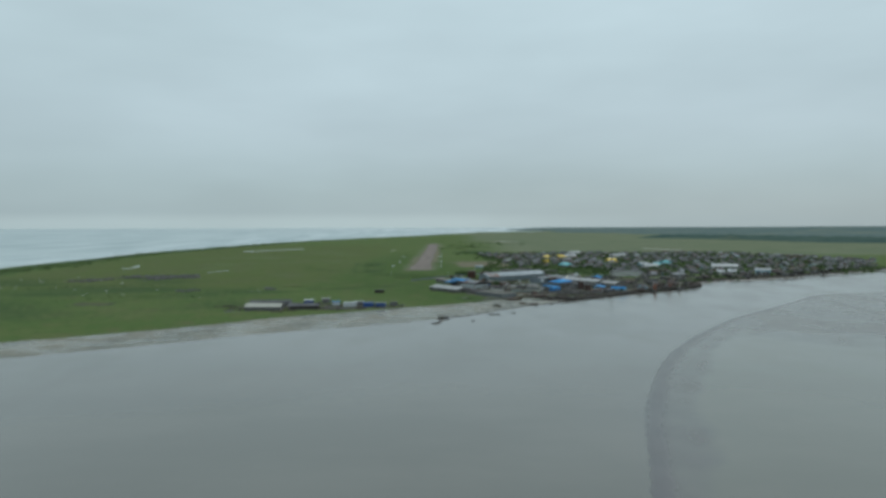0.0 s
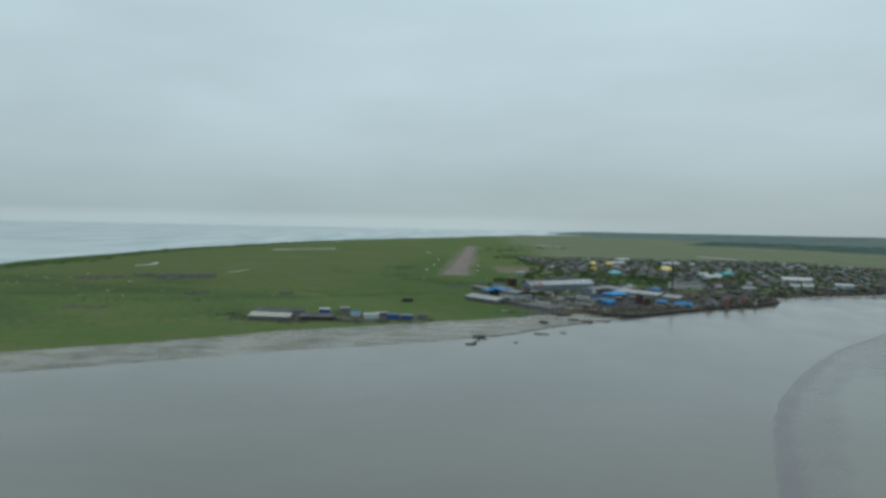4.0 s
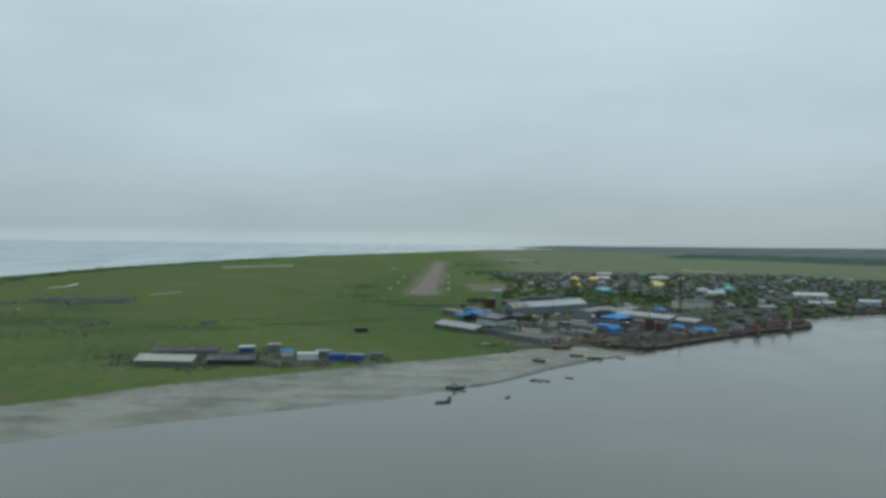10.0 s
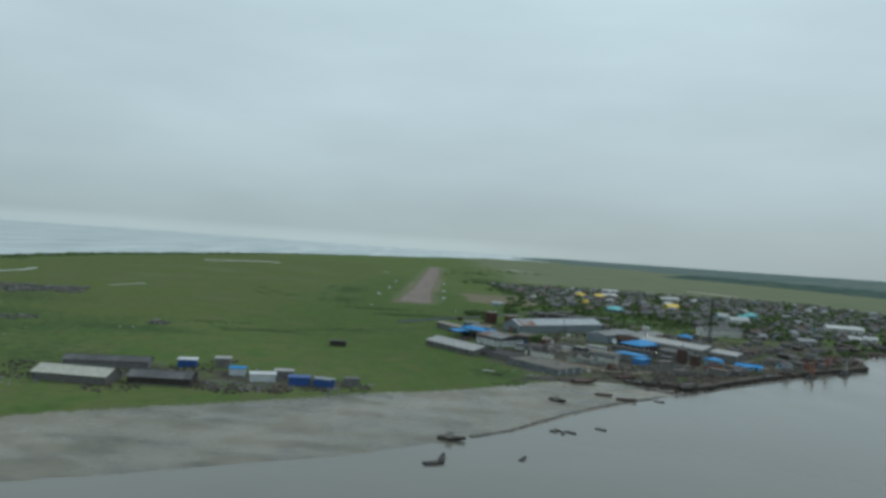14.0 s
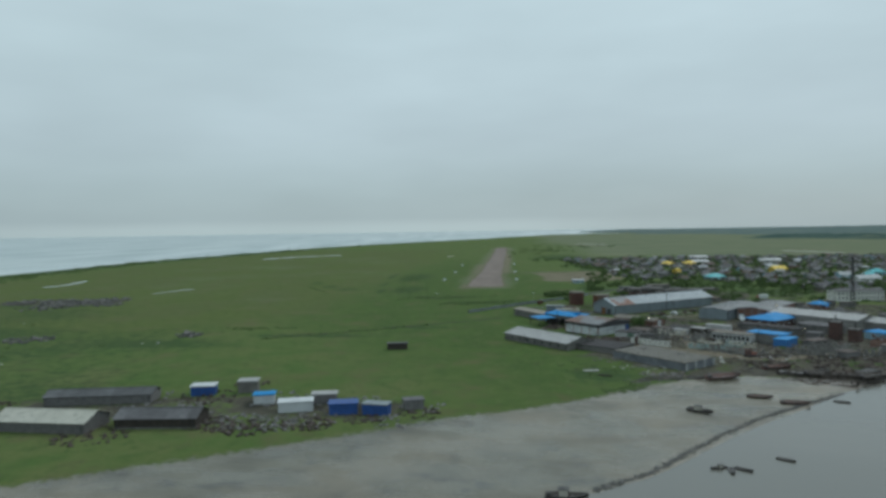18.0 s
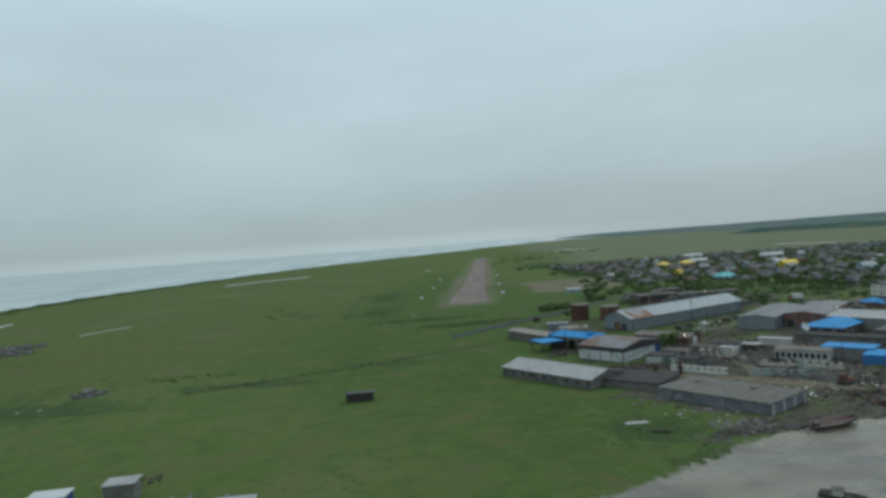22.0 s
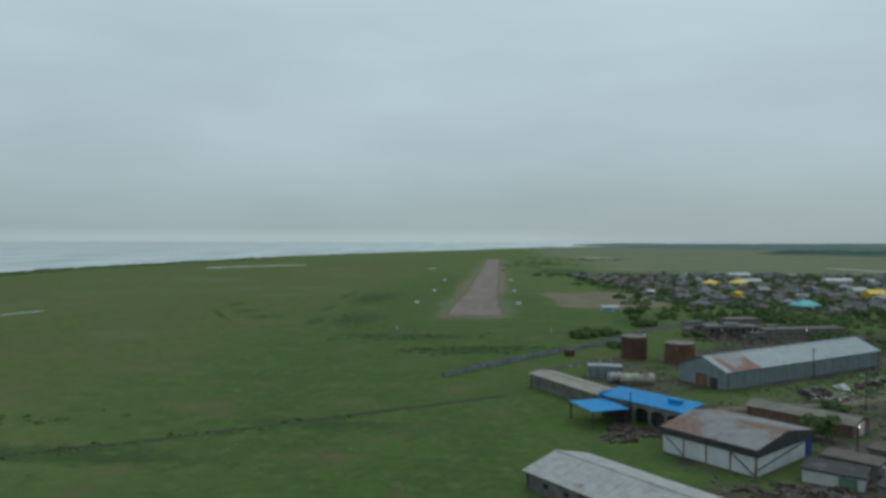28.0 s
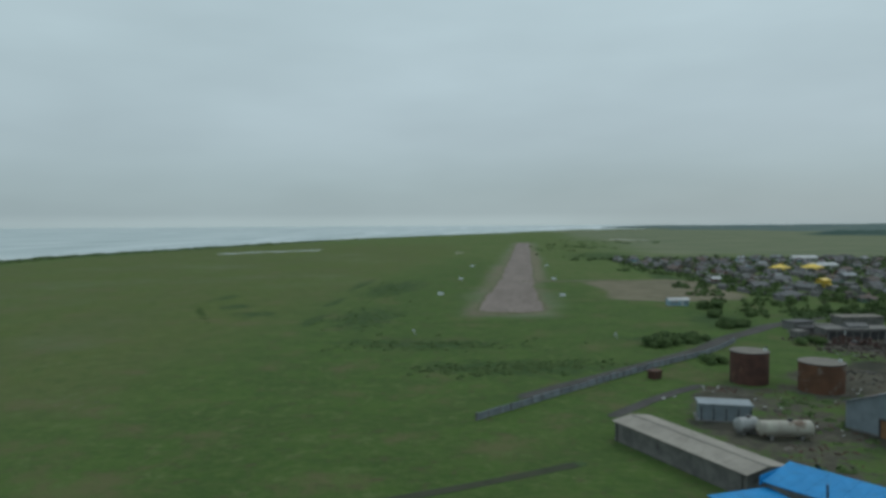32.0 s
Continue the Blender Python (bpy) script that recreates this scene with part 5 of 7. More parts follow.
for x, y, turn, paint, label in ((91, -243, 30, RUST, "dark red rusted car wreck in the grass"), (87, -247, -60, DARKSTEEL, "blackened car wreck in the grass"), (104, -237, 70, OLDRED, "faded red car wreck among scrap"), (109, -234, 10, RUST, "dark red rusted car wreck among scrap"), (98, -240, 100, WHITEPANEL, "dented white car wreck among scrap"), (115, -230, 140, DARKSTEEL, "blackened car wreck among scrap"), (101, -152, 40, RUST, "rusted car wreck by the derelict farm"), (113, -155, 100, DARKSTEEL, "blackened car wreck by the derelict farm")):
    wreck(x, y, turn, paint, label)

w = thing("derelict_tractor", "rust-red crawler tractor rotting in the yard", "tractor", at(94.6, -346.6, z_at(94.6, -346.6), 20))
part("bonnet", MB().box(-0.2, -0.5, 0.7, 1.9, 0.5, 1.6).box(1.9, -0.42, 0.8, 2.0, 0.42, 1.5), REDPAINT, w)
part("cab", MB().box(-1.5, -0.75, 0.8, -0.2, 0.75, 2.5).box(-1.6, -0.85, 2.5, -0.1, 0.85, 2.62), OLDRED, w)
for y in (-0.85, 0.85):
    part("crawler_track", MB().prism([(-1.7, 0.15), (-1.4, 0.0), (1.5, 0.0), (1.9, 0.3), (1.8, 0.65), (1.4, 0.85), (-1.4, 0.85), (-1.8, 0.6)], y - 0.22, y + 0.22, pose(0, 0, 0, 90, 0, 0) @ Matrix.Diagonal((1, 1, -1, 1))), DARKSTEEL, w)
part("exhaust", MB().tube(0.06, 0.06, 1.6, 2.4, 8, Matrix.Translation((1.0, 0.2, 0))), DARKSTEEL, w)
TAKEN.append((94.6, -346.6, 2.5))

# ---------------------------------------------------------------- tanks
def fuel_tank(x, y, r, h, mat, label):
    w = thing("fuel_tank", label, "tank", at(x, y, z_at(x, y) - 0.1), "fuel tanks")
    part("shell", MB().tube(r, r, 0, h, 32), mat, w)
    for i in range(1, 4):
        mb = MB()
        mb.tube(r + 0.06, r + 0.06, h * i / 4 - 0.06, h * i / 4 + 0.06, 32)
        part("seam", mb, mat, w)
    part("roof", MB().tube(r + 0.15, 0.3, h, h + 0.55, 32), OLDTAN, w, "dusty brown cone roof")
    part("rim", MB().tube(r + 0.18, r + 0.18, h - 0.12, h + 0.02, 32), DARKSTEEL, w)
    part("hatch", MB().tube(0.35, 0.35, 0, 0.5, 10, Matrix.Translation((r * 0.75, -r * 0.2, h + 0.1))), WHITEPANEL, w)
    lad = MB().bar((-r - 0.2, -0.25, 0), (-r - 0.2, -0.25, h + 0.8), 0.04).bar((-r - 0.2, 0.25, 0), (-r - 0.2, 0.25, h + 0.8), 0.04)
    for i in range(int(h / 0.4)):
        lad.bar((-r - 0.2, -0.25, 0.4 * i + 0.3), (-r - 0.2, 0.25, 0.4 * i + 0.3), 0.03)
    part("ladder", lad, DARKSTEEL, w, "", pose(0, 0, 0, 0, 0, 200))
    TAKEN.append((x, y, r + 1))


fuel_tank(57.4, -198.2, 3.9, 6.9, RUST, "dark rust-red upright fuel tank with a flat cone roof")
fuel_tank(69.4, -204.6, 4.3, 6.0, plain("rust_orange_steel", (0.15, 0.075, 0.045), (0.105, 0.055, 0.035), 0.4, 0.85, stain=((0.2, 0.17, 0.14), 0.55)), "broad orange-rusted upright fuel tank")
for x, y, L, r, turn, mat in ((49.8, -237.3, 8.0, 1.25, 3, TANKPAINT), (44.6, -235.2, 3.2, 1.15, 20, PALEROOF)):
    w = thing("horizontal_tank", "cream horizontal steel tank on concrete saddles", "tank", at(x, y, z_at(x, y) - 0.1, turn), "fuel tanks")
    part("shell", MB().tube(r, r, -L / 2, L / 2, 20, pose(0, 0, r + 0.5, 0, 90, 0)), mat, w)
    for k in (-1, 1):
        part("end_cap", MB().tube(r, r * 0.45, 0, 0.35, 20, pose(k * L / 2, 0, r + 0.5, 0, 90 * k, 0)), mat, w)
        part("saddle", MB().box(k * L * 0.3 - 0.25, -r * 0.8, 0, k * L * 0.3 + 0.25, r * 0.8, 0.95), CONCRETE, w)
    part("manhole", MB().tube(0.4, 0.4, 0, 0.4, 10, Matrix.Translation((L * 0.1, 0, 2 * r + 0.4))), DARKSTEEL, w)
    TAKEN.append((x, y, 4))
w = flat_block(43.6, -226.6, -8, 8.5, 4.0, 2.9, GREYSHEET, GREYSHEET, "grey sheet-metal pump cabin with ribbed walls", "pump_cabin")
part("platform", MB().box(-4.8, -2.6, 0.0, 4.8, 2.5, 0.28), GREYWOOD, w)
for i in range(5):
    part("rib", MB().box(-4.0 + i * 2.0, -2.1, 0.1, -3.85 + i * 2.0, -1.98, 2.4), DARKSTEEL, w)

flat_block(38.0, -196.6, 45, 2.4, 2.0, 1.8, RUST, RUST, "small rusty steel kiosk beside the fence", "kiosk")
# ---------------------------------------------------------------- concrete fence near the tanks
FENCE = plain("pale_fence_concrete", (0.235, 0.262, 0.285), (0.165, 0.186, 0.205), 0.5, 0.9, stain=((0.10, 0.108, 0.118), 0.56))
run = [(0.5, -231.0), (8.5, -221.8), (16.5, -212.5), (24.5, -203.5), (31.5, -195.3), (43.5, -182.0), (56.0, -169.5), (64, -158.5), (70, -149)]
for a, b in zip(run, run[1:]):
    d = Vector((b[0] - a[0], b[1] - a[1], 0))
    w = thing("concrete_fence", "grey precast concrete fence of leaning panels", "fence", at(a[0], a[1], z_at(*a) - 0.1, math.degrees(math.atan2(d.y, d.x))), "fence runs")
    n = max(1, round(d.length / 3.0))
    s = d.length / n
    for i in range(n):
        part("fence_panel", cached(("fp", round(s, 2)), lambda: MB().box(0.1, -0.07, 0.05, s - 0.1, 0.07, 1.35).box(0.1, -0.12, 0.05, s - 0.1, 0.12, 0.3).mesh("fence_panel", FENCE)), None, w, "", pose(i * s, 0, random.uniform(-0.12, 0.1), random.uniform(-4, 4), 0, 0))
        part("post", cached("fpost", lambda: MB().box(-0.12, -0.14, 0, 0.12, 0.14, 1.5).mesh("post", DARKCONC)), None, w, "", pose(i * s, 0, 0))

# ---------------------------------------------------------------- runway signs, wind posts, hut
for x, y in ((-26.1, -26.5), (-22.4, 60.2), (-21.6, 171.9), (34.7, 178.1), (32.4, 60.6), (30.7, -31.1)):
    w = thing("runway_marker", "white wooden edge marker board beside the runway", "marker", at(x, y, z_at(x, y) - 0.05, 0), "runway markers")
    part("board", cached("mk", lambda: MB().add([(-1.3, -0.6, 0.1), (1.3, -0.6, 0.1), (1.3, 0, 1.2), (-1.3, 0, 1.2), (-1.3, 0.6, 0.1), (1.3, 0.6, 0.1)], [(0, 1, 2, 3), (3, 2, 5, 4), (0, 3, 4), (1, 5, 2), (0, 4, 5, 1)]).mesh("board", WHITEPANEL)), None, w)
    for k in (-1, 1):
        part("leg", cached("mkl", lambda: MB().box(-0.06, -0.5, 0, 0.06, 0.5, 0.14).mesh("leg", DARKWOOD)), None, w, "", pose(k * 1.1, 0, 0))
for x, y in ((-22.4, -141.8), (37.6, -146.5), (28.5, -247)):
    w = thing("signal_post", "leaning white signal post in the grass", "post", at(x, y, z_at(x, y) - 0.1), "signal posts")
    part("post", MB().bar((0, 0, 0), (-0.5, 0, 1.6), 0.1), WHITEPANEL, w)
    part("board", MB().box(-0.9, -0.05, 1.2, -0.2, 0.05, 1.75), WHITEPANEL, w)
w = thing("airfield_hut", "small pale blue airfield hut with a white sheet roof", "hut", at(74.5, -62.5, z_at(74.5, -62.5) - 0.15, 5))
part("wall", MB().gable(8, 4, 0, 2.3, 3.0), WALLS["blue"], w)
part("roof", MB().slopes(8, 4, 2.3, 3.1), ROOFS["light"], w)
part("door", MB().box(1, -2.06, 0.1, 1.9, -1.98, 2.0), WHITEPANEL, w)
window_parts(w, wall_places(8, 4, 1.4, "s", [-2.5, -0.8, 3]), 0.9, 0.9)
TAKEN.append((74.5, -62.5, 7))


# ---------------------------------------------------------------- boats
def boat(x, y, turn, L=6.0, mat=None, cabin=True, label="small dark wooden fishing boat lying on the mud", tilt=6, z=None, house_mat=None):
    mat = mat or DARKWOOD
    b = thing("boat", label, "boat", pose(x, y, (z_at(x, y) if z is None else z) - 0.08, tilt, 0, turn), "moored boats")
    W, H, n = L * 0.16, L * 0.14, 9
    prof = []
    for i in range(n):
        t = i / (n - 1)
        w = W * (1 - max(0, (t - 0.45) / 0.55) ** 2.2) * (0.82 + 0.18 * min(1, t * 4))
        rise = H * (0.75 + 0.45 * max(0, t - 0.4) ** 2 * 2.5)
        keel = 0.0 + H * 0.35 * max(0, t - 0.75) / 0.25
        prof.append((-L / 2 + L * t, max(w, 0.04), rise, keel))
    mb = MB()
    for px, w, rise, keel in prof:
        mb.v += [(px, -w, rise), (px, -w * 0.72, keel + rise * 0.3), (px, 0, keel), (px, w * 0.72, keel + rise * 0.3), (px, w, rise), (px, w * 0.82, rise - 0.02), (px, 0, rise * 0.62), (px, -w * 0.82, rise - 0.02)]
    for i in range(n - 1):
        mb.f += [(8 * i + j, 8 * i + 8 + j, 8 * i + 8 + (j + 1) % 8, 8 * i + (j + 1) % 8) for j in range(8)]
    mb.f += [tuple(range(8)), tuple(reversed(range(8 * n - 8, 8 * n)))]
    part("hull", mb, mat, b)
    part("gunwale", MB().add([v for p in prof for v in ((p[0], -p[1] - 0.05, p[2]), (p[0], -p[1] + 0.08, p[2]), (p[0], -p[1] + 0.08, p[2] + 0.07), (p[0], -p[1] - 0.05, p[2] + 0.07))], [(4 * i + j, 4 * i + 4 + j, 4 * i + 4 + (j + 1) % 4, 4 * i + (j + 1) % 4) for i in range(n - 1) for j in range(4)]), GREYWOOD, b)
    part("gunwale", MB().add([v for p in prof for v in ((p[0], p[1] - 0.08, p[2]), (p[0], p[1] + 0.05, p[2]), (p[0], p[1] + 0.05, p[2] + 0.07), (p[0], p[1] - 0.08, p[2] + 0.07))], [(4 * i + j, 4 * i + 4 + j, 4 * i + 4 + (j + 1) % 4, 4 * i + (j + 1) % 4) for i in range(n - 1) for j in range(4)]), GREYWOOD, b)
    for t in (0.25, 0.5, 0.7):
        px, w, rise, _ = prof[int(t * (n - 1))]
        part("thwart", MB().box(px - 0.14, -w * 0.85, rise * 0.72, px + 0.14, w * 0.85, rise * 0.78), GREYWOOD, b)
    if cabin:
        c = part("wheelhouse", MB().box(-L * 0.18, -W * 0.6, H * 0.6, L * 0.02, W * 0.6, H * 1.7), house_mat or CREAM, b)
        part("cabin_roof", MB().box(-L * 0.21, -W * 0.7, H * 1.7, L * 0.05, W * 0.7, H * 1.78), DARKSTEEL, c)
        part("pane", MB().box(L * 0.018, -W * 0.45, H * 1.2, L * 0.028, W * 0.45, H * 1.55), GLASS, c)
    part("engine_box", MB().box(-L * 0.46, -W * 0.3, H * 0.5, -L * 0.36, W * 0.3, H * 0.95), DARKSTEEL, b)
    TAKEN.append((x, y, L * 0.5))
    return b


boat(61.2, -407.8, -40, 6.2, None, True, "grey fishing boat with a small cabin aground on the mud", 4)
boat(79.6, -394.5, -18, 6.0, RUST, False, "rusty red open boat aground on the mud", 5)
boat(86.0, -399.8, -12, 6.6, RUST, False, "brown open boat moored at the dyke", 4)
boat(98.0, -397.5, -30, 3.6, None, False, "small dark rowing boat afloat beside the quay", 0, WATER_LEVEL - 0.12)
boat(67.4, -440.0, -40, 3.4, None, False, "dark open skiff afloat on the river", 0, WATER_LEVEL - 0.12)
for i, a in enumerate((200, 260, 320)):
    boat(56.0 + 2.4 * math.cos(radians(a)), -443.8 + 2.4 * math.sin(radians(a)), a, 3.4, None if i != 1 else DARKSTEEL, i == 0, "small dark dinghy rafted with others on the river", 0, WATER_LEVEL - 0.1)
boat(69.4, -375.6, -8, 4.6, None, False, "dark rotting boat hull on the beach", 10)
boat(77.0, -375.2, 17, 10.5, OLDRED, False, "large red-brown hull beached at the shore", 8)
for x, y, a, L in ((25, -459.6, -5, 7), (20.5, -479, 20, 5), (41.4, -471.6, 60, 3.5), (22.5, -474.5, 80, 4.5)):
    boat(x, y, a, L, None, L > 6, "dark open boat moored in the shallow river", 0, max(WATER_LEVEL - 0.12, z_at(x, y)))
for x, y, a, L, mt, derrick in ((192, -324.0, 35, 9, DARKWOOD, ORANGE), (217.5, -307.5, 33, 11, DARKWOOD, CREAM)):
    w = boat(x, y, a, L, mt, True, "old dark fishing cutter tied up at the quay", 0, WATER_LEVEL - 0.4, GREYWOOD)
    part("mast", MB().bar((0.5, 0, 0.8), (0.6, 0, 6.6), 0.2), derrick, w)
    part("boom", MB().bar((0.6, 0, 2.2), (-2.6, 0, 5.2), 0.13).bar((0.6, 0, 6.4), (-2.6, 0, 5.2), 0.05), derrick, w)
    part("derrick_frame", MB().bar((0.4, -0.9, 1.0), (0.6, 0, 5.0), 0.12).bar((0.4, 0.9, 1.0), (0.6, 0, 5.0), 0.12), derrick, w)

for x, y, a, L, mt in ((231, -286, 50, 13, DARKWOOD), (221, -293, 30, 11, RUST), (239, -274, 80, 12, DARKSTEEL), (209, -303, 36, 12, DARKWOOD), (195, -313, 30, 10, DARKWOOD), (181, -323, 40, 12, RUST), (167, -335, 36, 10, DARKSTEEL), (117, -374, 30, 10, DARKWOOD), (104, -371, 20, 9, DARKWOOD), (96, -364, 15, 9, RUST), (128, -367, 35, 9, DARKWOOD)):
    boat(x, y, a, L, mt, L > 11, "old dark hulk laid up ashore by the quay", 3, None, GREYWOOD)
# ---------------------------------------------------------------- quay, mud dyke, left-hand shore
BANKSOIL = plain("dark_quay_earth", (0.082, 0.070, 0.054), (0.055, 0.048, 0.038), 0.25, 0.95, stain=((0.058, 0.072, 0.032), 0.56))
quay = [(104, -381), (108, -382.5), (117, -376.5), (137, -360), (161, -341.5), (190, -321.5), (213, -306.5), (239, -291), (250, -266)]
for a, b in zip(quay, quay[1:]):
    d = Vector((b[0] - a[0], b[1] - a[1], 0))
    top = 2.35 if a[0] < 185 else 2.95
    if a[0] < 117:
        top = 1.5
    w = thing("quay_wall", "dark collapsed timber quay edge on the river bank", "quay", at(a[0], a[1], -2.2, math.degrees(math.atan2(d.y, d.x))), "quay walls")
    part("wall", MB().box(0, 0, 0, d.length, 0.8, top), DARKWOOD, w)
    part("bank_top", MB().box(-0.6, 0.8, 0.2, d.length + 0.6, 5.2, top - 0.12 - 0.01 * quay.index(a)), BANKSOIL, w, "dark trodden earth behind the wall")
    for i in range(int(d.length / 1.6)):
        if random.random() < 0.5:
            part("pile", cached("pile", lambda: MB().tube(0.2, 0.15, 0, 2.6, 7).mesh("pile", DARKWOOD)), None, w, "", pose(0.6 + 1.6 * i, random.uniform(-0.6, 0.5), random.uniform(-0.6, 0.5), random.uniform(-12, 12), random.uniform(-10, 10), 0))
# derelict timber wharf at the corner of the shore
for x, y, turn, lx, ly in ((107.0, -374.0, -12, 13, 4.0), (118.5, -369.5, 36, 9, 3.2), (96.5, -371.5, -25, 7, 2.6)):
    w = thing("derelict_wharf", "rotten dark timber wharf with missing boards on leaning piles", "wharf", at(x, y, -1.1, turn), "derelict wharves")
    board = MB().box(-0.16, -ly / 2, 0, 0.16, ly / 2, 0.08).mesh("deck_board", DARKWOOD if lx > 10 else GREYWOOD)
    for i in range(int(lx / 0.4)):
        if random.random() < 0.8:
            part("deck_board", board, None, w, "", pose(-lx / 2 + 0.2 + 0.4 * i, random.uniform(-0.3, 0.3), 1.72 + random.uniform(0, 0.05), 0, 0, random.uniform(-4, 4)))
    for k in (-0.4, 0.4):
        part("beam", MB().box(-lx / 2, k * ly - 0.12, 1.46, lx / 2, k * ly + 0.12, 1.7), DARKWOOD, w)
        for i in range(int(lx / 2.4) + 1):
            part("post", cached("wharf_post", lambda: MB().tube(0.17, 0.14, -0.6, 2.2, 7).mesh("post", DARKWOOD)), None, w, "", pose(-lx / 2 + 0.2 + 2.4 * i, k * ly, 0, random.uniform(-5, 5), random.uniform(-5, 5), 0))
    TAKEN.append((x, y, lx / 2))
for x, y, hgt, turn in ((211, -302, 6.5, 20), (195, -313.5, 5.0, -30)):
    w = thing("quay_crane", "small rust-red slewing crane standing on the quay", "crane", at(x, y, z_at(x, y) - 0.1, turn), "quay cranes")
    part("base", MB().prism([(1.1 * math.cos(i * math.tau / 8), 1.1 * math.sin(i * math.tau / 8)) for i in range(8)], 0, 0.8, None, 0.8), DARKSTEEL, w)
    part("mast", MB().bar((0, 0, 0.8), (0, 0, hgt), 0.28), REDPAINT, w)
    part("cab", MB().box(-0.9, -0.8, 1.6, 0.9, 0.8, 3.2), REDPAINT, w)
    part("jib", MB().bar((0, 0, 1.8), (hgt * 0.8, 0, hgt * 1.1), 0.16).bar((0, 0, hgt), (hgt * 0.8, 0, hgt * 1.1), 0.06), REDPAINT, w)
    part("hoist_rope", MB().bar((hgt * 0.78, 0, hgt * 1.08), (hgt * 0.78, 0, 2.0), 0.03), DARKSTEEL, w)
rng = random.Random(4)
EARTHY = plain("earthy_rubble", (0.165, 0.148, 0.122), (0.11, 0.10, 0.084), 0.8, 0.9)
SCRAP = plain("brown_rusty_scrap", (0.088, 0.068, 0.056), (0.055, 0.045, 0.04), 0.8, 0.85)


def rubble(name, label, spots, mat, size=(0.2, 0.9), category="rubble", flat=0.5, long=1.0):
    """Heaps of broken pieces. spots: x, y, radius, number."""
    mb = MB()
    for x, y, r, n in spots:
        for _ in range(n):
            a, q = rng.uniform(0, math.tau), r * math.sqrt(rng.random())
            px, py = x + q * math.cos(a), y + q * math.sin(a)
            s = rng.uniform(*size)
            m = Matrix.Translation((px, py, z_at(px, py) + s * 0.12)) @ Euler((rng.uniform(-0.4, 0.4), rng.uniform(-0.4, 0.4), rng.uniform(0, 6))).to_matrix().to_4x4()
            mb.box(-s * long, -s * rng.uniform(0.3, 0.8), -s * 0.3, s * long, s * rng.uniform(0.3, 0.8), s * rng.uniform(0.15, flat), m)
    return tagged(new(name, mb.mesh(name, mat)), label, category, kind="stuff")


dyke = []
for (ax, ay), (bx, by) in zip(((30, -456), (41, -447.5), (61, -424.5), (74, -411.5), (84, -403.5)), ((41, -447.5), (61, -424.5), (74, -411.5), (84, -403.5), (103, -388.5))):
    n = int(math.hypot(bx - ax, by - ay) / 0.8)
    dyke += [(ax + (bx - ax) * i / n, ay + (by - ay) * i / n, 0.75, 7) for i in range(n)]
rubble("stone_dyke", "low dark dyke of stones along the mudflat", dyke, DARKCONC, (0.12, 0.36), "dyke")
rubble("scrap_metal", "scattered rusty scrap metal and old machine parts", [(89, -246, 3.2, 60), (93, -242, 2.5, 30), (103, -240, 4, 14), (108, -160, 12, 90), (128, -160, 12, 70), (106, -150, 12, 60), (100, -374, 7, 90), (112, -372, 6, 90), (126, -362, 6, 80), (140, -352, 7, 80), (160, -336, 7, 70), (185, -317, 8, 70), (95, -205, 8, 30), (90, -352, 10, 45), (120, -355, 12, 60), (150, -338, 14, 60), (180, -312, 12, 60), (206, -294, 10, 50), (220, -275, 12, 40), (84, -190, 8, 30)], SCRAP, (0.12, 0.6), "scrap")
rubble("tip_scrap", "high dark heaps of scrap and old hull plates on the quay tip", [(226, -282, 7, 150), (236, -280, 6, 130), (242, -272, 6, 130), (216, -288, 7, 130), (232, -272, 7, 110), (206, -296, 6, 90)], SCRAP, (0.5, 2.0), "scrap", 1.0)
rubble("tank_yard_scrap", "small rusty scrap and pipe ends round the fuel tanks", [(49.5, -206, 3, 36), (60, -210, 5, 26), (70, -218, 5, 26), (56, -228, 5, 30), (66, -236, 6, 36), (52, -245, 6, 26), (74, -230, 6, 36), (46, -219, 4, 14)], RUST, (0.08, 0.3), "scrap", 0.5, 1.6)
rubble("dark_scrap", "dark heaps of old machinery and tyres in the yards", [(38.5, -278.5, 3.5, 80), (43, -280.5, 3, 60), (36, -284, 3, 30), (88, -244, 3, 24), (104, -146, 14, 90), (116, -162, 14, 90), (90, -300, 8, 40), (110, -330, 10, 60), (130, -320, 10, 60), (160, -335, 12, 60), (190, -315, 12, 60), (97, -358, 7, 60), (115, -365, 8, 80), (135, -355, 8, 70)], SCRAP, (0.2, 1.0), "scrap")
rubble("white_junk", "pale boards, pipes and sheets lying in the grass", [(48.5, -205, 3, 6), (38, -214, 2, 2), (58, -230, 4, 3), (62, -236, 4, 3), (75, -205, 4, 4), (57, -214, 3, 2), (97, -245, 5, 34), (106, -237, 6, 40), (114, -230, 5, 26), (90, -249, 4, 14), (116, -222, 4, 8), (92, -252, 4, 6), (60, -290, 6, 10), (76, -350, 10, 30), (56, -362, 8, 16), (85, -345, 8, 40), (100, -345, 8, 40), (92, -315, 8, 40), (80, -305, 8, 40), (112, -312, 8, 30), (125, -340, 10, 40), (102, -142, 12, 40), (60, -215, 8, 5)], WHITEWASH, (0.1, 0.5), "rubble", 0.25)
rubble("pale_rubble", "pale broken concrete and boards strewn about the yards", [(100, -244, 6, 12), (74, -309, 6, 60), (88, -308, 8, 40), (96, -336, 9, 50), (80, -322, 8, 40), (110, -340, 10, 40), (72, -214, 6, 18), (62, -372, 6, 12), (98, -152, 10, 30), (130, -330, 12, 40), (165, -330, 12, 40), (200, -290, 12, 30), (52, -225, 6, 4), (48, -243, 5, 4)], EARTHY, (0.15, 0.75))
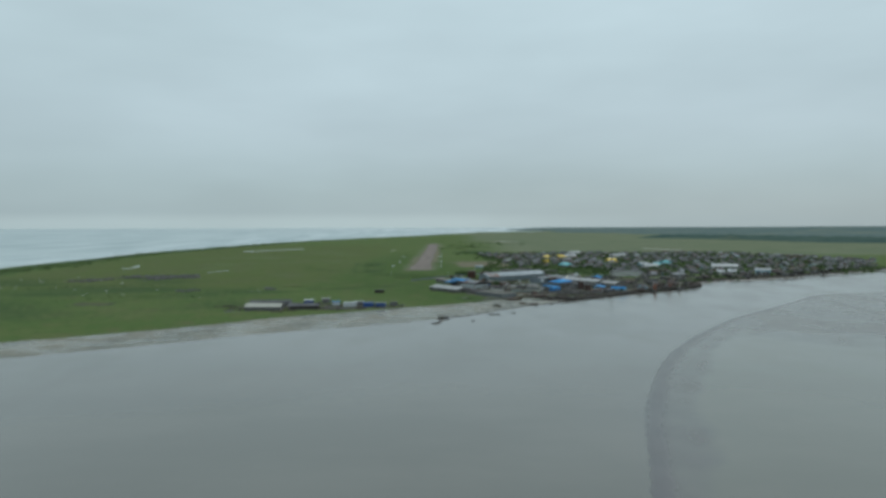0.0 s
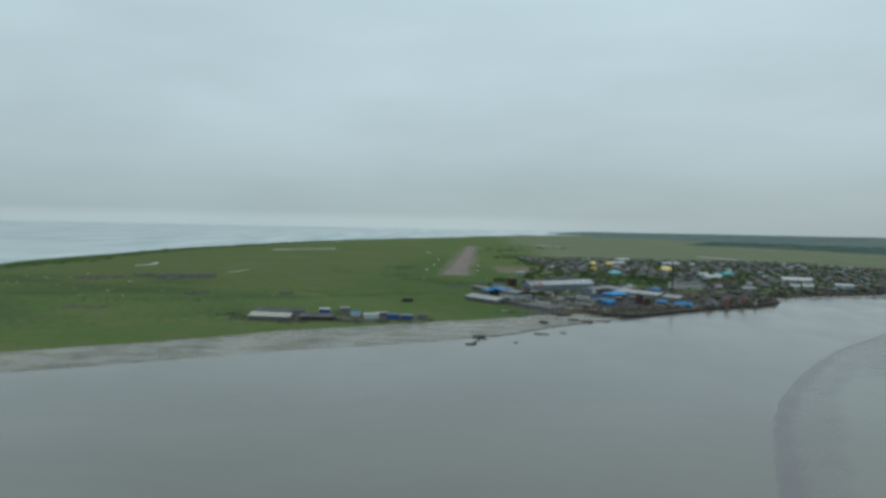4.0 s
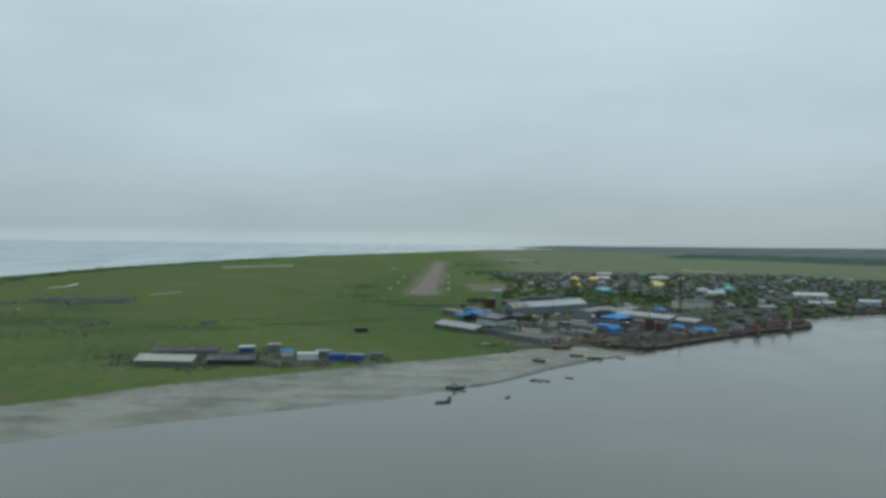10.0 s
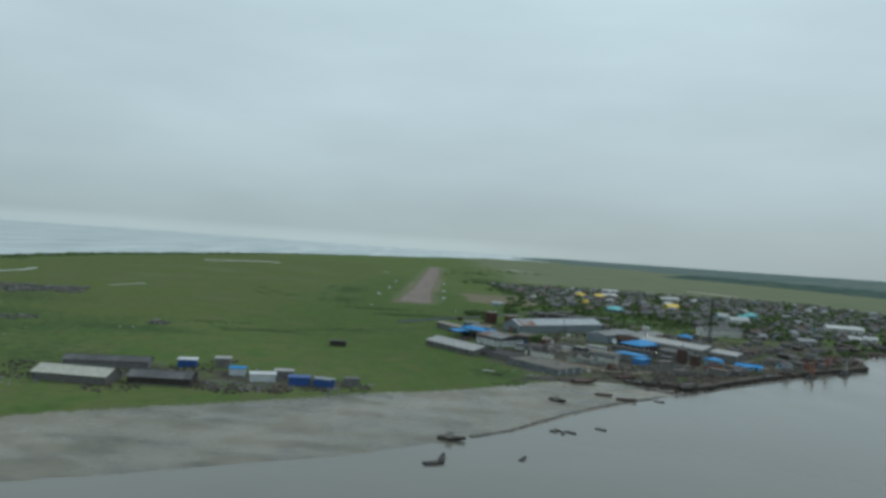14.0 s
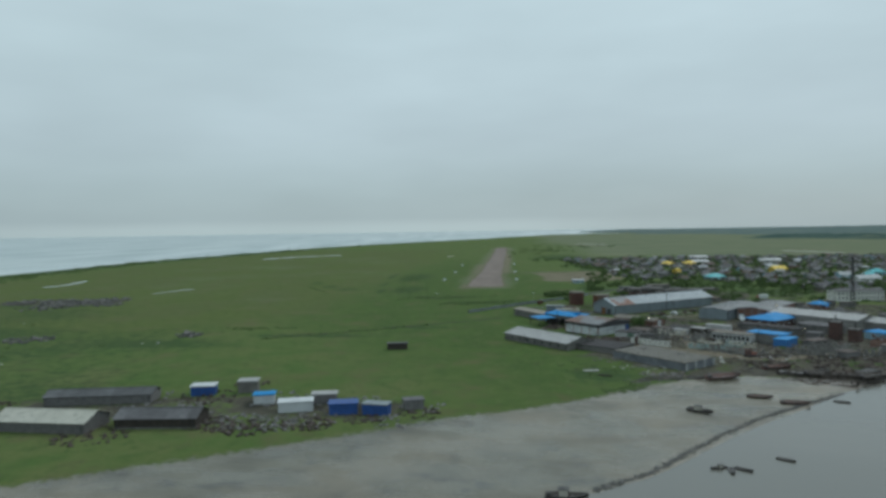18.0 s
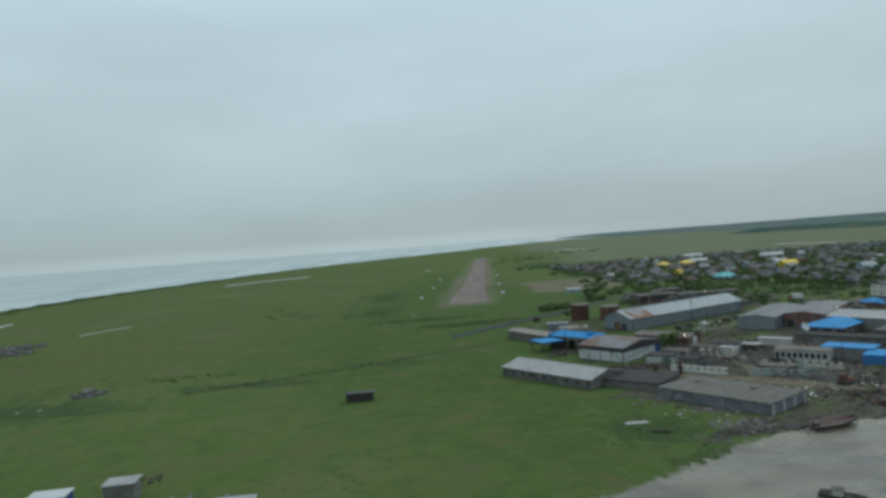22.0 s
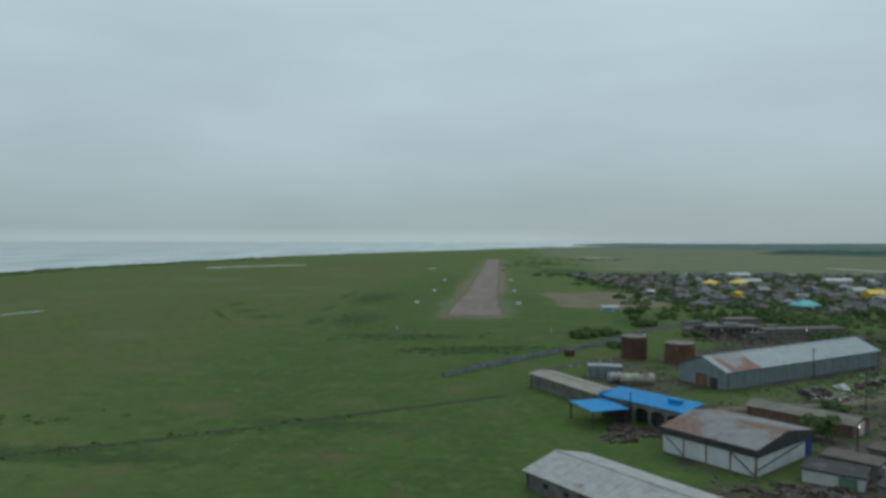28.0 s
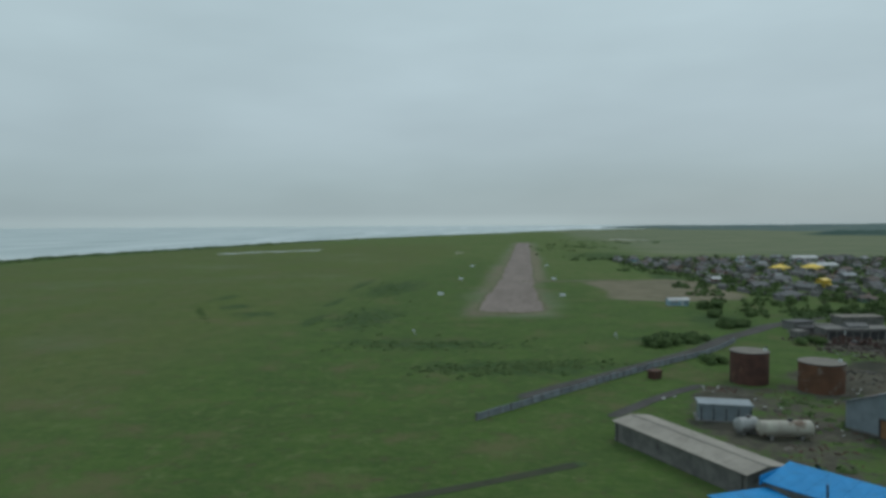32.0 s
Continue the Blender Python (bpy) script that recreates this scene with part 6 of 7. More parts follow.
rubble("timber_piles", "dark driftwood and broken timber at the shore", [(90, -364, 6, 30), (99, -369, 5, 30), (108, -376, 4, 40), (72, -374, 5, 10), (125, -370, 6, 50), (150, -349, 7, 50), (180, -327, 7, 50), (212, -302, 7, 50), (234, -280, 6, 50), (240, -262, 8, 40), (116, -378, 4, 60), (140, -362, 4, 60), (162, -341, 4, 60), (193, -320, 4, 60), (218, -299, 5, 60)], DARKWOOD, (0.1, 0.38), "driftwood", 0.3, 4.0)
rubble("stone_heaps", "dark heaps of broken stone in the pasture", [(-245, -172, 16, 120), (-225, -162, 12, 100), (-300, -215, 14, 50), (-272, -170, 14, 90), (-232, -182, 12, 90), (-212, -186, 8, 50), (-172, -310, 9, 40), (-112, -300, 6, 24), (-290, -205, 11, 60), (-240, -200, 16, 60)], DARKCONC, (0.3, 1.4), "stone heap", 0.8)

hall(-85, -426, -4, 22, 9, 2.6, 4.2, GREYWOOD, CREAMROOF, "long fishing shed with a pale patched roof by the river", "fishing_shed", n=8)
hall(-61, -423, 3, 18, 8, 2.5, 3.8, DARKWOOD, ROOFS["dark"], "dark wooden fishing shed by the river", "fishing_shed", n=8)
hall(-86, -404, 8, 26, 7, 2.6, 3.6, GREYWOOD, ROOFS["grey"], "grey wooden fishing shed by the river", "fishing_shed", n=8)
flat_block(-63, -396, 10, 6, 4, 2.6, BLUEDARK, WHITEPANEL, "blue container cabin with a white roof", "site_cabin")
flat_block(-52, -393, 10, 5, 4, 3.2, CONCRETE, PALEROOF, "grey square pump house", "pump_house")
flat_block(-34, -411, 14, 8, 4, 2.5, WHITEPANEL, WHITEPANEL, "white site cabin by the river", "site_cabin")
flat_block(-22, -413, 10, 6.5, 4, 2.6, BLUEDARK, BLUEDARK, "dark blue shipping container by the river", "container")
flat_block(-44, -404, 12, 5, 3.4, 2.4, WHITEPANEL, BLUE, "white cabin with a blue roof by the river", "site_cabin")
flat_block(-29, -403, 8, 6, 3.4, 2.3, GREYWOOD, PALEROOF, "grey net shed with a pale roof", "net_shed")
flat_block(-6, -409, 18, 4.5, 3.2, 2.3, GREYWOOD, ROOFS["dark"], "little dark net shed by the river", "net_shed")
flat_block(-14, -414, -10, 6, 3, 2.6, BLUEDARK, GREYSHEET, "dark blue shipping container with a grey top", "container")
flat_block(-21, -330, 5, 7, 2.6, 2.2, DARKWOOD, DARKSTEEL, "dark abandoned trailer in the meadow", "trailer")
rubble("pasture_litter", "pale scraps and sheets scattered in the rough pasture", [(-300, -250, 50, 12), (-230, -300, 50, 10), (-150, -330, 40, 6), (-340, -180, 50, 8)], WHITEWASH, (0.25, 0.9), "litter", 0.4)
rubble("nets_and_crates", "heaps of nets, crates and timber by the fishing sheds", [(-45, -421, 7, 90), (-34, -423, 6, 70), (-100, -432, 8, 50), (-28, -419, 8, 50), (-60, -412, 7, 40), (-10, -420, 5, 30), (-38, -402, 10, 60), (-20, -406, 8, 50), (-75, -402, 10, 50), (-4, -408, 6, 30)], GREYWOOD, (0.15, 0.6), "clutter")

rubble("brown_clutter", "brown heaps of nets, hulls and rusty gear along the river edge", [(-50, -424, 6, 110), (-40, -426, 6, 110), (-28, -423, 6, 100), (-16, -418, 5, 60), (-72, -432, 8, 80), (-104, -424, 8, 60), (-4, -414, 5, 50), (-60, -400, 8, 60), (-112, -412, 8, 50), (-54, -386, 5, 30)], SCRAP, (0.15, 0.6), "clutter", 0.8)
w = thing("fallen_log", "dark grey driftwood log lying in the grass", "log", at(44.7, -374.3, z_at(44.7, -374.3) + 0.2, -18))
part("trunk", MB().tube(0.3, 0.22, -1.9, 1.9, 9, pose(0, 0, 0, 0, 90, 0)), DARKWOOD, w)
part("branch_stub", MB().tube(0.1, 0.06, 0, 0.7, 7, pose(0.6, 0.1, 0.1, -50, 0, 0)), DARKWOOD, w)
rubble("beach_rubble", "pale broken boards and stones in the grass by the concrete store", [(59.3, -360.9, 2.2, 34), (52.2, -348.7, 1.6, 24), (63, -372.5, 3.5, 60), (57, -371.5, 2.5, 30), (55, -362, 4, 16), (48, -352, 4, 12)], CONCRETE, (0.1, 0.45), "rubble", 0.5, 1.5)
w = thing("tarpaulin", "crumpled white tarpaulin lying on the grass", "tarpaulin", at(41.8, -366.9, z_at(41.8, -366.9), 5))
tv = [(x, y, 0.12 + 0.16 * noise.noise((x * 1.3, y * 1.3, 2.0))) for y in np.linspace(-0.9, 0.9, 6) for x in np.linspace(-2.3, 2.3, 12)]
part("sheet", MB().add(tv + [(a, b, -0.1) for a, b, c in tv], [(12 * j + i, 12 * j + i + 1, 12 * j + i + 13, 12 * j + i + 12) for j in range(5) for i in range(11)] + [(72 + 12 * j + i + 12, 72 + 12 * j + i + 13, 72 + 12 * j + i + 1, 72 + 12 * j + i) for j in range(5) for i in range(11)]), PALEROOF, w)

# ---------------------------------------------------------------- village
KNOWN = [
    # x, y, turn, lx, ly, eave, peak, wall, roof, style
    (184, 122, 20, 12, 9, 3.4, 6.0, "conc", "yellow", "hip"),
    (206, 126, 15, 14, 9, 3.4, 6.0, "conc", "yellow", "hip"),
    (250.5, 24, 12, 14, 9, 4.0, 6.4, "yellow", "yellow", "gable"),
    (165.4, 16, 30, 5.5, 6, 4.4, 5.2, "yellow", "yellow", "gable"),
    (176.5, -48, 25, 16, 10, 3.2, 6.0, "wood", "teal", "hip"),
    (306, -20, 15, 13, 9, 3.5, 6.2, "blue", "teal", "hip"),
    (223, 150, 12, 22, 8, 3.4, 5.2, "white", "light", "gable"),
    (295, 158, 8, 26, 9, 3.8, 5.4, "white", "light", "gable"),
    (248, 243, 10, 24, 9, 3.6, 5.2, "white", "light", "gable"),
    (345, -95, -12, 32, 12, 4.2, 6.2, "white", "light", "gable"),
    (312, -163, -30, 9, 7, 3, 4.6, "white", "light", "gable"),
    (326, -158, -30, 10, 7, 3, 4.6, "white", "light", "gable"),
    (358, -158, -28, 17, 9, 4.2, 5.6, "blue", "light", "gable"),
    (172, -222, 30, 9, 7, 3.0, 4.6, "brick", "blue", "hip"),
    (270, -45, 10, 12, 8, 3.5, 5.8, "blue", "light", "gable"),
    (282, -55, 20, 10, 8, 3.5, 5.8, "white", "teal", "gable"),
    (126, -42, 20, 12, 8, 2.8, 4.8, "wood", "grey", "hip"),
    (260, 60, 12, 12, 8, 3.2, 5.2, "white", "light", "gable"),
    (120, 45, 35, 9, 5, 2.4, 3.4, "brick", "light", "gable"),
    (150, -215, 35, 12, 7, 2.7, 4.2, "conc", "grey", "gable"),
    (190, -268, -50, 10, 6, 2.7, 4.2, "conc", "rust", "gable"),
    (164.5, -321, -30, 13, 5, 2.2, 3.2, "blue", "blue", "gable"),
    (152.4, -311, 36, 8, 7, 3.0, 4.0, "blue", "blue", "hip"),
    (187, -309, 36, 9, 5, 2.4, 3.6, "blue", "grey", "gable"),
    (266, -84, 12, 20, 9, 4.2, 6.4, "white", "light", "gable"),
    (251, -210, 8, 14, 9, 4.2, 5.6, "conc", "silver", "gable"),
]
for x, y, turn, lx, ly, eave, peak, *rest in KNOWN:
    house(x, y, turn, lx * 0.84, ly * 0.84, eave * 0.9, peak * 0.9, *rest)
flats = thing("apartment_block", "two-storey whitewashed apartment block with rows of windows", "apartment block", at(207.5, -185.5, z_at(207, -186) - 0.2, 7))
part("wall", MB().box(-13, -4.5, 0, 13, 4.5, 5.4), FRESHWASH, flats)
part("roof", MB().slopes(26, 9, 5.4, 6.3), ROOFS["grey"], flats)
window_parts(flats, [p for z in (1.7, 4.2) for p in wall_places(26, 9, z, "s", [-11.8 + 2.15 * i for i in range(12)]) + wall_places(26, 9, z, "w", [-2.3, 2.3])], 1.1, 1.25)
TAKEN.append((200, -186, 8))
TAKEN.append((215, -186, 8))
# long ruined farm buildings behind the warehouse
w = flat_block(107, -139, 5, 20, 7, 3.0, DARKCONC, BITUMEN, "derelict long shed with dark gaping doorways", "derelict_shed")
for i in range(8):
    # flat dark panels on the solid wall stand in for shade in open bays
    part("doorway", MB().box(-9.4 + i * 2.4, -3.58, 0.15, -7.5 + i * 2.4, -3.46, 2.5), DARKFELT, w, "dark panel painted as a shaded doorway")
    part("post", MB().box(-7.45 + i * 2.4, -3.72, 0, -7.1 + i * 2.4, -3.5, 2.7), WHITEWASH if i in (1, 6) else DARKCONC, w)
part("loft", MB().gable(6, 4, 3.0, 3.8, 4.6), GREYWOOD, w, "small grey boarded loft")
flat_block(133, -140, 12, 34, 7, 2.6, DARKCONC, BITUMEN, "long derelict concrete cowshed", "derelict_shed")
flat_block(120, -113, 8, 14, 6, 3.0, DARKCONC, OLDTAN, "grey derelict store with a worn roof", "derelict_shed")
flat_block(98, -122, 20, 8, 5, 2.4, GREYWOOD, ROOFS["dark"], "small grey wooden barn", "barn")

rv = random.Random(11)
spots = []
for u in np.arange(-260, 300, 19.0):
    for v in np.arange(-60, 520, 22.0):
        px, py = 270 + u * math.cos(radians(24)) - (v - 200) * math.sin(radians(24)), 90 + u * math.sin(radians(24)) + (v - 200) * math.cos(radians(24))
        spots.append((px + rv.uniform(-3.5, 3.5), py + rv.uniform(-4.5, 4.5)))
spots.sort(key=lambda p: p[1])
in_village = inside(np.array([p[0] for p in spots]), np.array([p[1] for p in spots]), VILLAGE)
dims = [(6, 4.6, 2.2, 3.6), (7, 5, 2.2, 3.8), (8.2, 5, 2.3, 3.7), (5, 4.2, 2.1, 3.3), (10, 5.4, 2.3, 3.8)]
made = 0
for (px, py), d in zip(spots, in_village):
    if d < 4 or rv.random() < (0.26 if px < 250 else 0.46) or taken(px, py, 7):
        continue
    lx, ly, e, p = rv.choice(dims)
    house(px, py, 24 + rv.choice((0, 90, 0, 0)) + rv.uniform(-8, 8), lx, ly, e, p, rv.choice(("wood", "wood", "white", "conc", "green", "brick", "wood", "blue", "conc", "white")), rv.choice(("grey", "grey", "grey", "dark", "brown", "grey", "rust", "grey", "dark", "silver" if rv.random() < 0.75 else "light")), rv.choice(("gable", "gable", "hip")))
    made += 1
# countless sheds, fences and woodpiles between the houses
mb, mb2 = MB(), MB()
for _ in range(2500):
    px, py = rv.uniform(85, 600), rv.uniform(-205, 390)
    if inside(np.array([px]), np.array([py]), VILLAGE)[0] < 2 or taken(px, py, 1.8):
        continue
    k = MB().gable(rv.uniform(2.5, 6), rv.uniform(2, 3.5), 0, rv.uniform(1.4, 2.1), rv.uniform(2.2, 3.0)) if rv.random() < 0.5 else MB().box(-rv.uniform(2, 7), -0.05, 0, rv.uniform(2, 7), 0.05, 1.5)
    (mb if rv.random() < 0.7 else mb2).add(k.v, k.f, at(px, py, z_at(px, py) - 0.1, 24 + rv.choice((0, 90)) + rv.uniform(-6, 6)))
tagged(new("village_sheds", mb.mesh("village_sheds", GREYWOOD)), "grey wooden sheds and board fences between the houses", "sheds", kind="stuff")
tagged(new("village_woodpiles", mb2.mesh("village_woodpiles", plain("stacked_firewood", (0.12, 0.105, 0.09), (0.085, 0.075, 0.065), 1.2, 0.9))), "dark woodsheds and woodpiles between the houses", "sheds", kind="stuff")
ruined_wall([(85.6, -320.8), (101.7, -332.0)], 1.2, CREAM, "low pale broken wall among rubble")
ruined_wall([(95, -152), (104, -150), (105, -157)], 2.4, DARKBRICK, "dark broken brick wall by the derelict farm")
for x, y, turn, lx, ly in ((97, -132, 10, 6, 4), (103, -128, -20, 5, 3), (116, -128, 6, 7, 4), (128, -126, 14, 6, 4), (91, -140, 30, 4, 3), (112, -152, 8, 5, 3)):
    flat_block(x, y, turn, lx, ly, rv.uniform(1.5, 2.3), rv.choice((DARKWOOD, DARKCONC, GREYWOOD)), rv.choice((DARKFELT, ROOFS["dark"], BITUMEN)), "dark half-collapsed shack by the derelict farm", "shack")
ruined_wall([(93, -146), (99, -142), (103, -145)], 1.8, DARKBRICK, "dark broken brick wall by the derelict farm")
ruined_wall([(119, -151), (131, -150)], 2.0, DARKCONC, "stained broken wall by the derelict farm")
for x, y, turn, lx, ly in ((70.5, -298.5, -42, 8, 5), (79.5, -294.5, -46, 7, 5), (87.5, -292.0, -40, 8, 5), (98.5, -302.0, -44, 6, 4), (70.0, -312.0, -42, 5, 4)):
    flat_block(x, y, turn, lx, ly, 1.9, rv.choice((DARKCONC, CONCRETE, GREYWOOD)), rv.choice((DARKFELT, DARKFELT, ROOFS["brown"])), "ramshackle yard shack with a sagging patched roof", "shack")
ruined_wall([(108, -338), (120, -348), (125, -343), (113, -333)], 1.9, CONCRETE, "grey broken walls of a demolished workshop")
ruined_wall([(76, -302), (83, -308), (86, -304), (79, -298), (76, -302)], 2.2, CREAM, "cream walls of a small roofless house")
ruined_wall([(140, -330), (152, -322), (148, -316)], 2.2, BRICK, "broken brick wall near the boiler towers")
ruined_wall([(170, -310), (182, -303)], 2.0, CONCRETE, "broken concrete yard wall")
for x, y, turn, lx, ly, h, mt in ((92, -308, -50, 7, 5, 1.7, CONCRETE), (86, -316, -48, 6, 4, 1.4, CONCRETE), (104, -306, -46, 8, 5, 1.5, BRICK), (112, -300, -50, 6, 5, 1.6, CONCRETE), (72, -316, -50, 5, 4, 1.6, DARKCONC), (110, -322, -44, 7, 4, 1.2, DARKCONC), (128, -330, -46, 8, 6, 1.6, CONCRETE), (96, -327, -46, 6, 4, 0.9, PALETEAL)):
    c, q = math.cos(radians(turn)), math.sin(radians(turn))
    ruined_wall([(x + a * c - b * q, y + a * q + b * c) for a, b in ((-lx / 2, -ly / 2), (lx / 2, -ly / 2), (lx / 2, ly / 2), (-lx / 2, ly / 2))], h, mt, "crumbling low walls of a roofless yard building")
utility_pole(210, 56, 13.0, 15)
utility_pole(176, 92, 9.0, 15)
utility_pole(152, -20, 9.0, 15)
# small wooden sheds in the yards
for _ in range(420):
    px, py = rv.uniform(48, 246), rv.uniform(-372, -185)
    if inside(np.array([px]), np.array([py]), YARD)[0] < 5 or taken(px, py, 3.2) or px < 122 or rv.random() < 0.2:
        continue
    lx, ly = rv.choice(((4, 3), (5, 3.5), (6, 4), (8, 4)))
    flat_block(px, py, rv.choice((34, -52)) + rv.uniform(-10, 10), lx, ly, rv.uniform(1.9, 2.6), rv.choice((GREYWOOD, DARKWOOD, CONCRETE, DARKCONC, GREYWOOD)), rv.choice((ROOFS["dark"], ROOFS["dark"], ROOFS["rust"], BITUMEN, ROOFS["brown"], BITUMEN)), "small ramshackle yard shed with a flat patched roof", "yard_shed")


for k in range(46):
    px = rv.uniform(264, 470)
    py = float(np.interp(px, SHORE[:, 0], SHORE[:, 1])) + rv.uniform(5, 30)
    if not taken(px, py, 3.5):
        flat_block(px, py, 24 + rv.choice((0, 90)) + rv.uniform(-8, 8), rv.uniform(4, 8), rv.uniform(3, 4.5), rv.uniform(1.9, 2.7), rv.choice((GREYWOOD, DARKWOOD, DARKWOOD)), rv.choice((ROOFS["dark"], ROOFS["brown"], ROOFS["rust"], DARKFELT)), "dark wooden boat shed at the muddy waterline", "boat_shed")
rubble("waterline_debris", "dark driftwood and junk along the village shore", [(x, float(np.interp(x, SHORE[:, 0], SHORE[:, 1])) + 3, 5, 26) for x in range(262, 470, 7)], DARKWOOD, (0.15, 0.6), "driftwood", 0.4, 2.5)
for nm, lab, mt, num, sz in (("yard_litter", "grey boards and broken slabs littering the yards", EARTHY, 1500, (0.1, 0.42)), ("yard_timber", "scattered brown timber and planks in the yards", plain("brown_old_timber", (0.15, 0.115, 0.08), (0.10, 0.08, 0.06), 1.0, 0.9), 1300, (0.08, 0.4)), ("yard_scraps", "small dark scraps and tyres in the yards", DARKSTEEL, 1300, (0.1, 0.45))):
    pts = []
    while len(pts) < num:
        px, py = rv.uniform(44, 250), rv.uniform(-385, -185)
        if inside(np.array([px]), np.array([py]), YARD)[0] > 1 and not taken(px, py, 0.3):
            pts.append((px, py, 1.5, 1))
    rubble(nm, lab, pts, mt, sz, "litter", 0.5, 1.5)
rubble("ruin_rubble", "pale and grey rubble between the ruined walls", [(80, -300, 6, 90), (88, -304, 5, 70), (74, -304, 5, 60), (84, -320, 6, 70), (92, -330, 6, 90), (98, -337, 6, 80), (86, -334, 5, 60), (104, -330, 6, 50), (108, -340, 7, 60), (70, -318, 4, 30), (98, -286, 6, 40), (90, -282, 5, 30)], EARTHY, (0.12, 0.55), "rubble", 0.7, 1.2)
rubble("brown_ruin_debris", "brown heaps of rotten boards and earth among the ruins", [(57, -311, 4, 90), (62, -312, 4, 70), (52, -310, 4, 40), (44, -331, 3, 40), (50, -335, 3, 40), (56, -337, 3, 30), (80, -308, 6, 70), (94, -313, 5, 60), (72, -296, 5, 60), (86, -288, 6, 60), (96, -296, 6, 60), (104, -286, 7, 60), (88, -325, 5, 60), (100, -346, 6, 60), (116, -352, 8, 90), (132, -345, 9, 90), (150, -332, 9, 80)], SCRAP, (0.15, 0.6), "rubble", 0.8, 1.4)
rubble("farm_junk", "small heaps of junk and rubble round the derelict farm sheds", [(98, -136, 7, 90), (108, -130, 7, 90), (120, -129, 8, 90), (90, -145, 6, 60), (95, -158, 8, 90), (106, -156, 8, 110), (118, -158, 8, 110), (130, -156, 9, 90), (112, -168, 9, 80), (98, -172, 7, 50), (126, -170, 8, 60)], SCRAP, (0.1, 0.5), "litter", 0.7, 1.3)
rubble("farm_boards", "pale boards and bricks lying round the derelict farm sheds", [(96, -134, 6, 40), (104, -130, 7, 40), (113, -131, 7, 40), (92, -146, 6, 30), (122, -128, 7, 30), (96, -160, 8, 30), (108, -158, 8, 36), (120, -160, 8, 36), (114, -170, 8, 24), (132, -160, 9, 24)], CONCRETE, (0.1, 0.42), "litter", 0.5, 1.4)
rubble("shore_debris", "brown wrack and broken boards along the beach", [(64, -375, 4, 40), (76, -371, 4, 40), (88, -367, 4, 40), (52, -381, 4, 40), (58, -375, 5, 24)], GREYWOOD, (0.06, 0.26), "litter", 0.4, 1.6)


# ---------------------------------------------------------------- trees and shrubs
def clump(mb, q, c, out, k):
    """One small spray of leaves at c, turned to face outwards."""
    m = Matrix.Translation(c) @ (Vector(out) + Vector((q.uniform(-0.5, 0.5), q.uniform(-0.5, 0.5), q.uniform(-0.2, 0.6)))).to_track_quat("Z", "Y").to_matrix().to_4x4() @ Matrix.Rotation(q.uniform(0, 6), 4, "Z")
    mb.add([(-k, -k * 0.6, -k * 0.2), (k * 0.2, -k, 0), (k, k * 0.4, -k * 0.25), (-k * 0.3, k, -k * 0.1), (0, 0, k * 0.3)], [(0, 1, 4), (1, 2, 4), (2, 3, 4), (3, 0, 4)], m)


def dome(mb, q, c, r, h, n, k):
    """A rounded cushion of leaf sprays."""
    for _ in range(n):
        a, u = q.uniform(0, math.tau), q.random() ** 0.7
        out = Vector((math.cos(a) * math.sqrt(1 - (1 - u) ** 2), math.sin(a) * math.sqrt(1 - (1 - u) ** 2), 1 - u))
        j = q.uniform(0.8, 1.06)
        clump(mb, q, (c[0] + out.x * r * j, c[1] + out.y * r * j, c[2] + out.z * h * j), (out.x / r, out.y / r, max(out.z, 0.15) / h), k * q.uniform(0.6, 1.2))


def crown_mesh(seed, r, h, n, mat, name="crown"):
    """Many small leaf sprays round a few uneven lobes."""
    q, mb = random.Random(seed), MB()
    for i in range(7):
        a, d = q.uniform(0, 6.28), q.uniform(0.1, 0.62) * r
        k = q.uniform(0.38, 0.6) * r
        z = q.uniform(0.25, 0.62) * h if i else 0.6 * h
        dome(mb, q, (d * math.cos(a), d * math.sin(a), z), k, min(k * 0.9, h - z + 0.2), n // 7, 0.17 * r)
        for _ in range(n // 22):
            b = q.uniform(0, 6.28)
            clump(mb, q, (d * math.cos(a) + k * 0.8 * math.cos(b), d * math.sin(a) + k * 0.8 * math.sin(b), z * q.uniform(0.5, 1)), (math.cos(b), math.sin(b), 0.2), 0.16 * r)
    return mb.mesh(name, mat)


def trunk_mesh(seed, r, h):
    q, mb = random.Random(seed), MB()
    mb.tube(0.05 * h * 0.6, 0.02 * h, 0, h * 0.7, 6)
    for i in range(4):
        a = q.uniform(0, 6)
        z = h * q.uniform(0.25, 0.5)
        mb.bar((0, 0, z), (0.45 * r * math.cos(a), 0.45 * r * math.sin(a), z + 0.35 * h), 0.012 * h)
    return mb.mesh("trunk", BARK)


TREES = [(crown_mesh(s, 1.9 + 0.3 * (s % 3), 4.2 + 0.5 * (s % 4), 230, LEAF if s % 2 else LEAFDARK), trunk_mesh(s, 2.0, 4.2 + 0.5 * (s % 4))) for s in range(6)]
BUSHES = [(crown_mesh(20 + s, 2.4, 2.4 + 0.3 * s, 210, LEAFDARK if s % 2 else LEAF), trunk_mesh(20 + s, 2.0, 2.0)) for s in range(4)]


def tree(x, y, s=1.0, bush=False):
    c, t = rv.choice(BUSHES if bush else TREES)
    ob = thing("shrub" if bush else "tree", "dark green rounded willow shrub in the grass" if bush else "small green leafy tree among the houses", "shrub" if bush else "tree", at(x, y, z_at(x, y) - 0.1, rv.uniform(0, 360)), "shrubs" if bush else "village trees")
    m = Matrix.Diagonal((s, s, s * rv.uniform(0.85, 1.15), 1))
    part("trunk", t, None, ob, "", m)
    part("crown", c, None, ob, "", m)


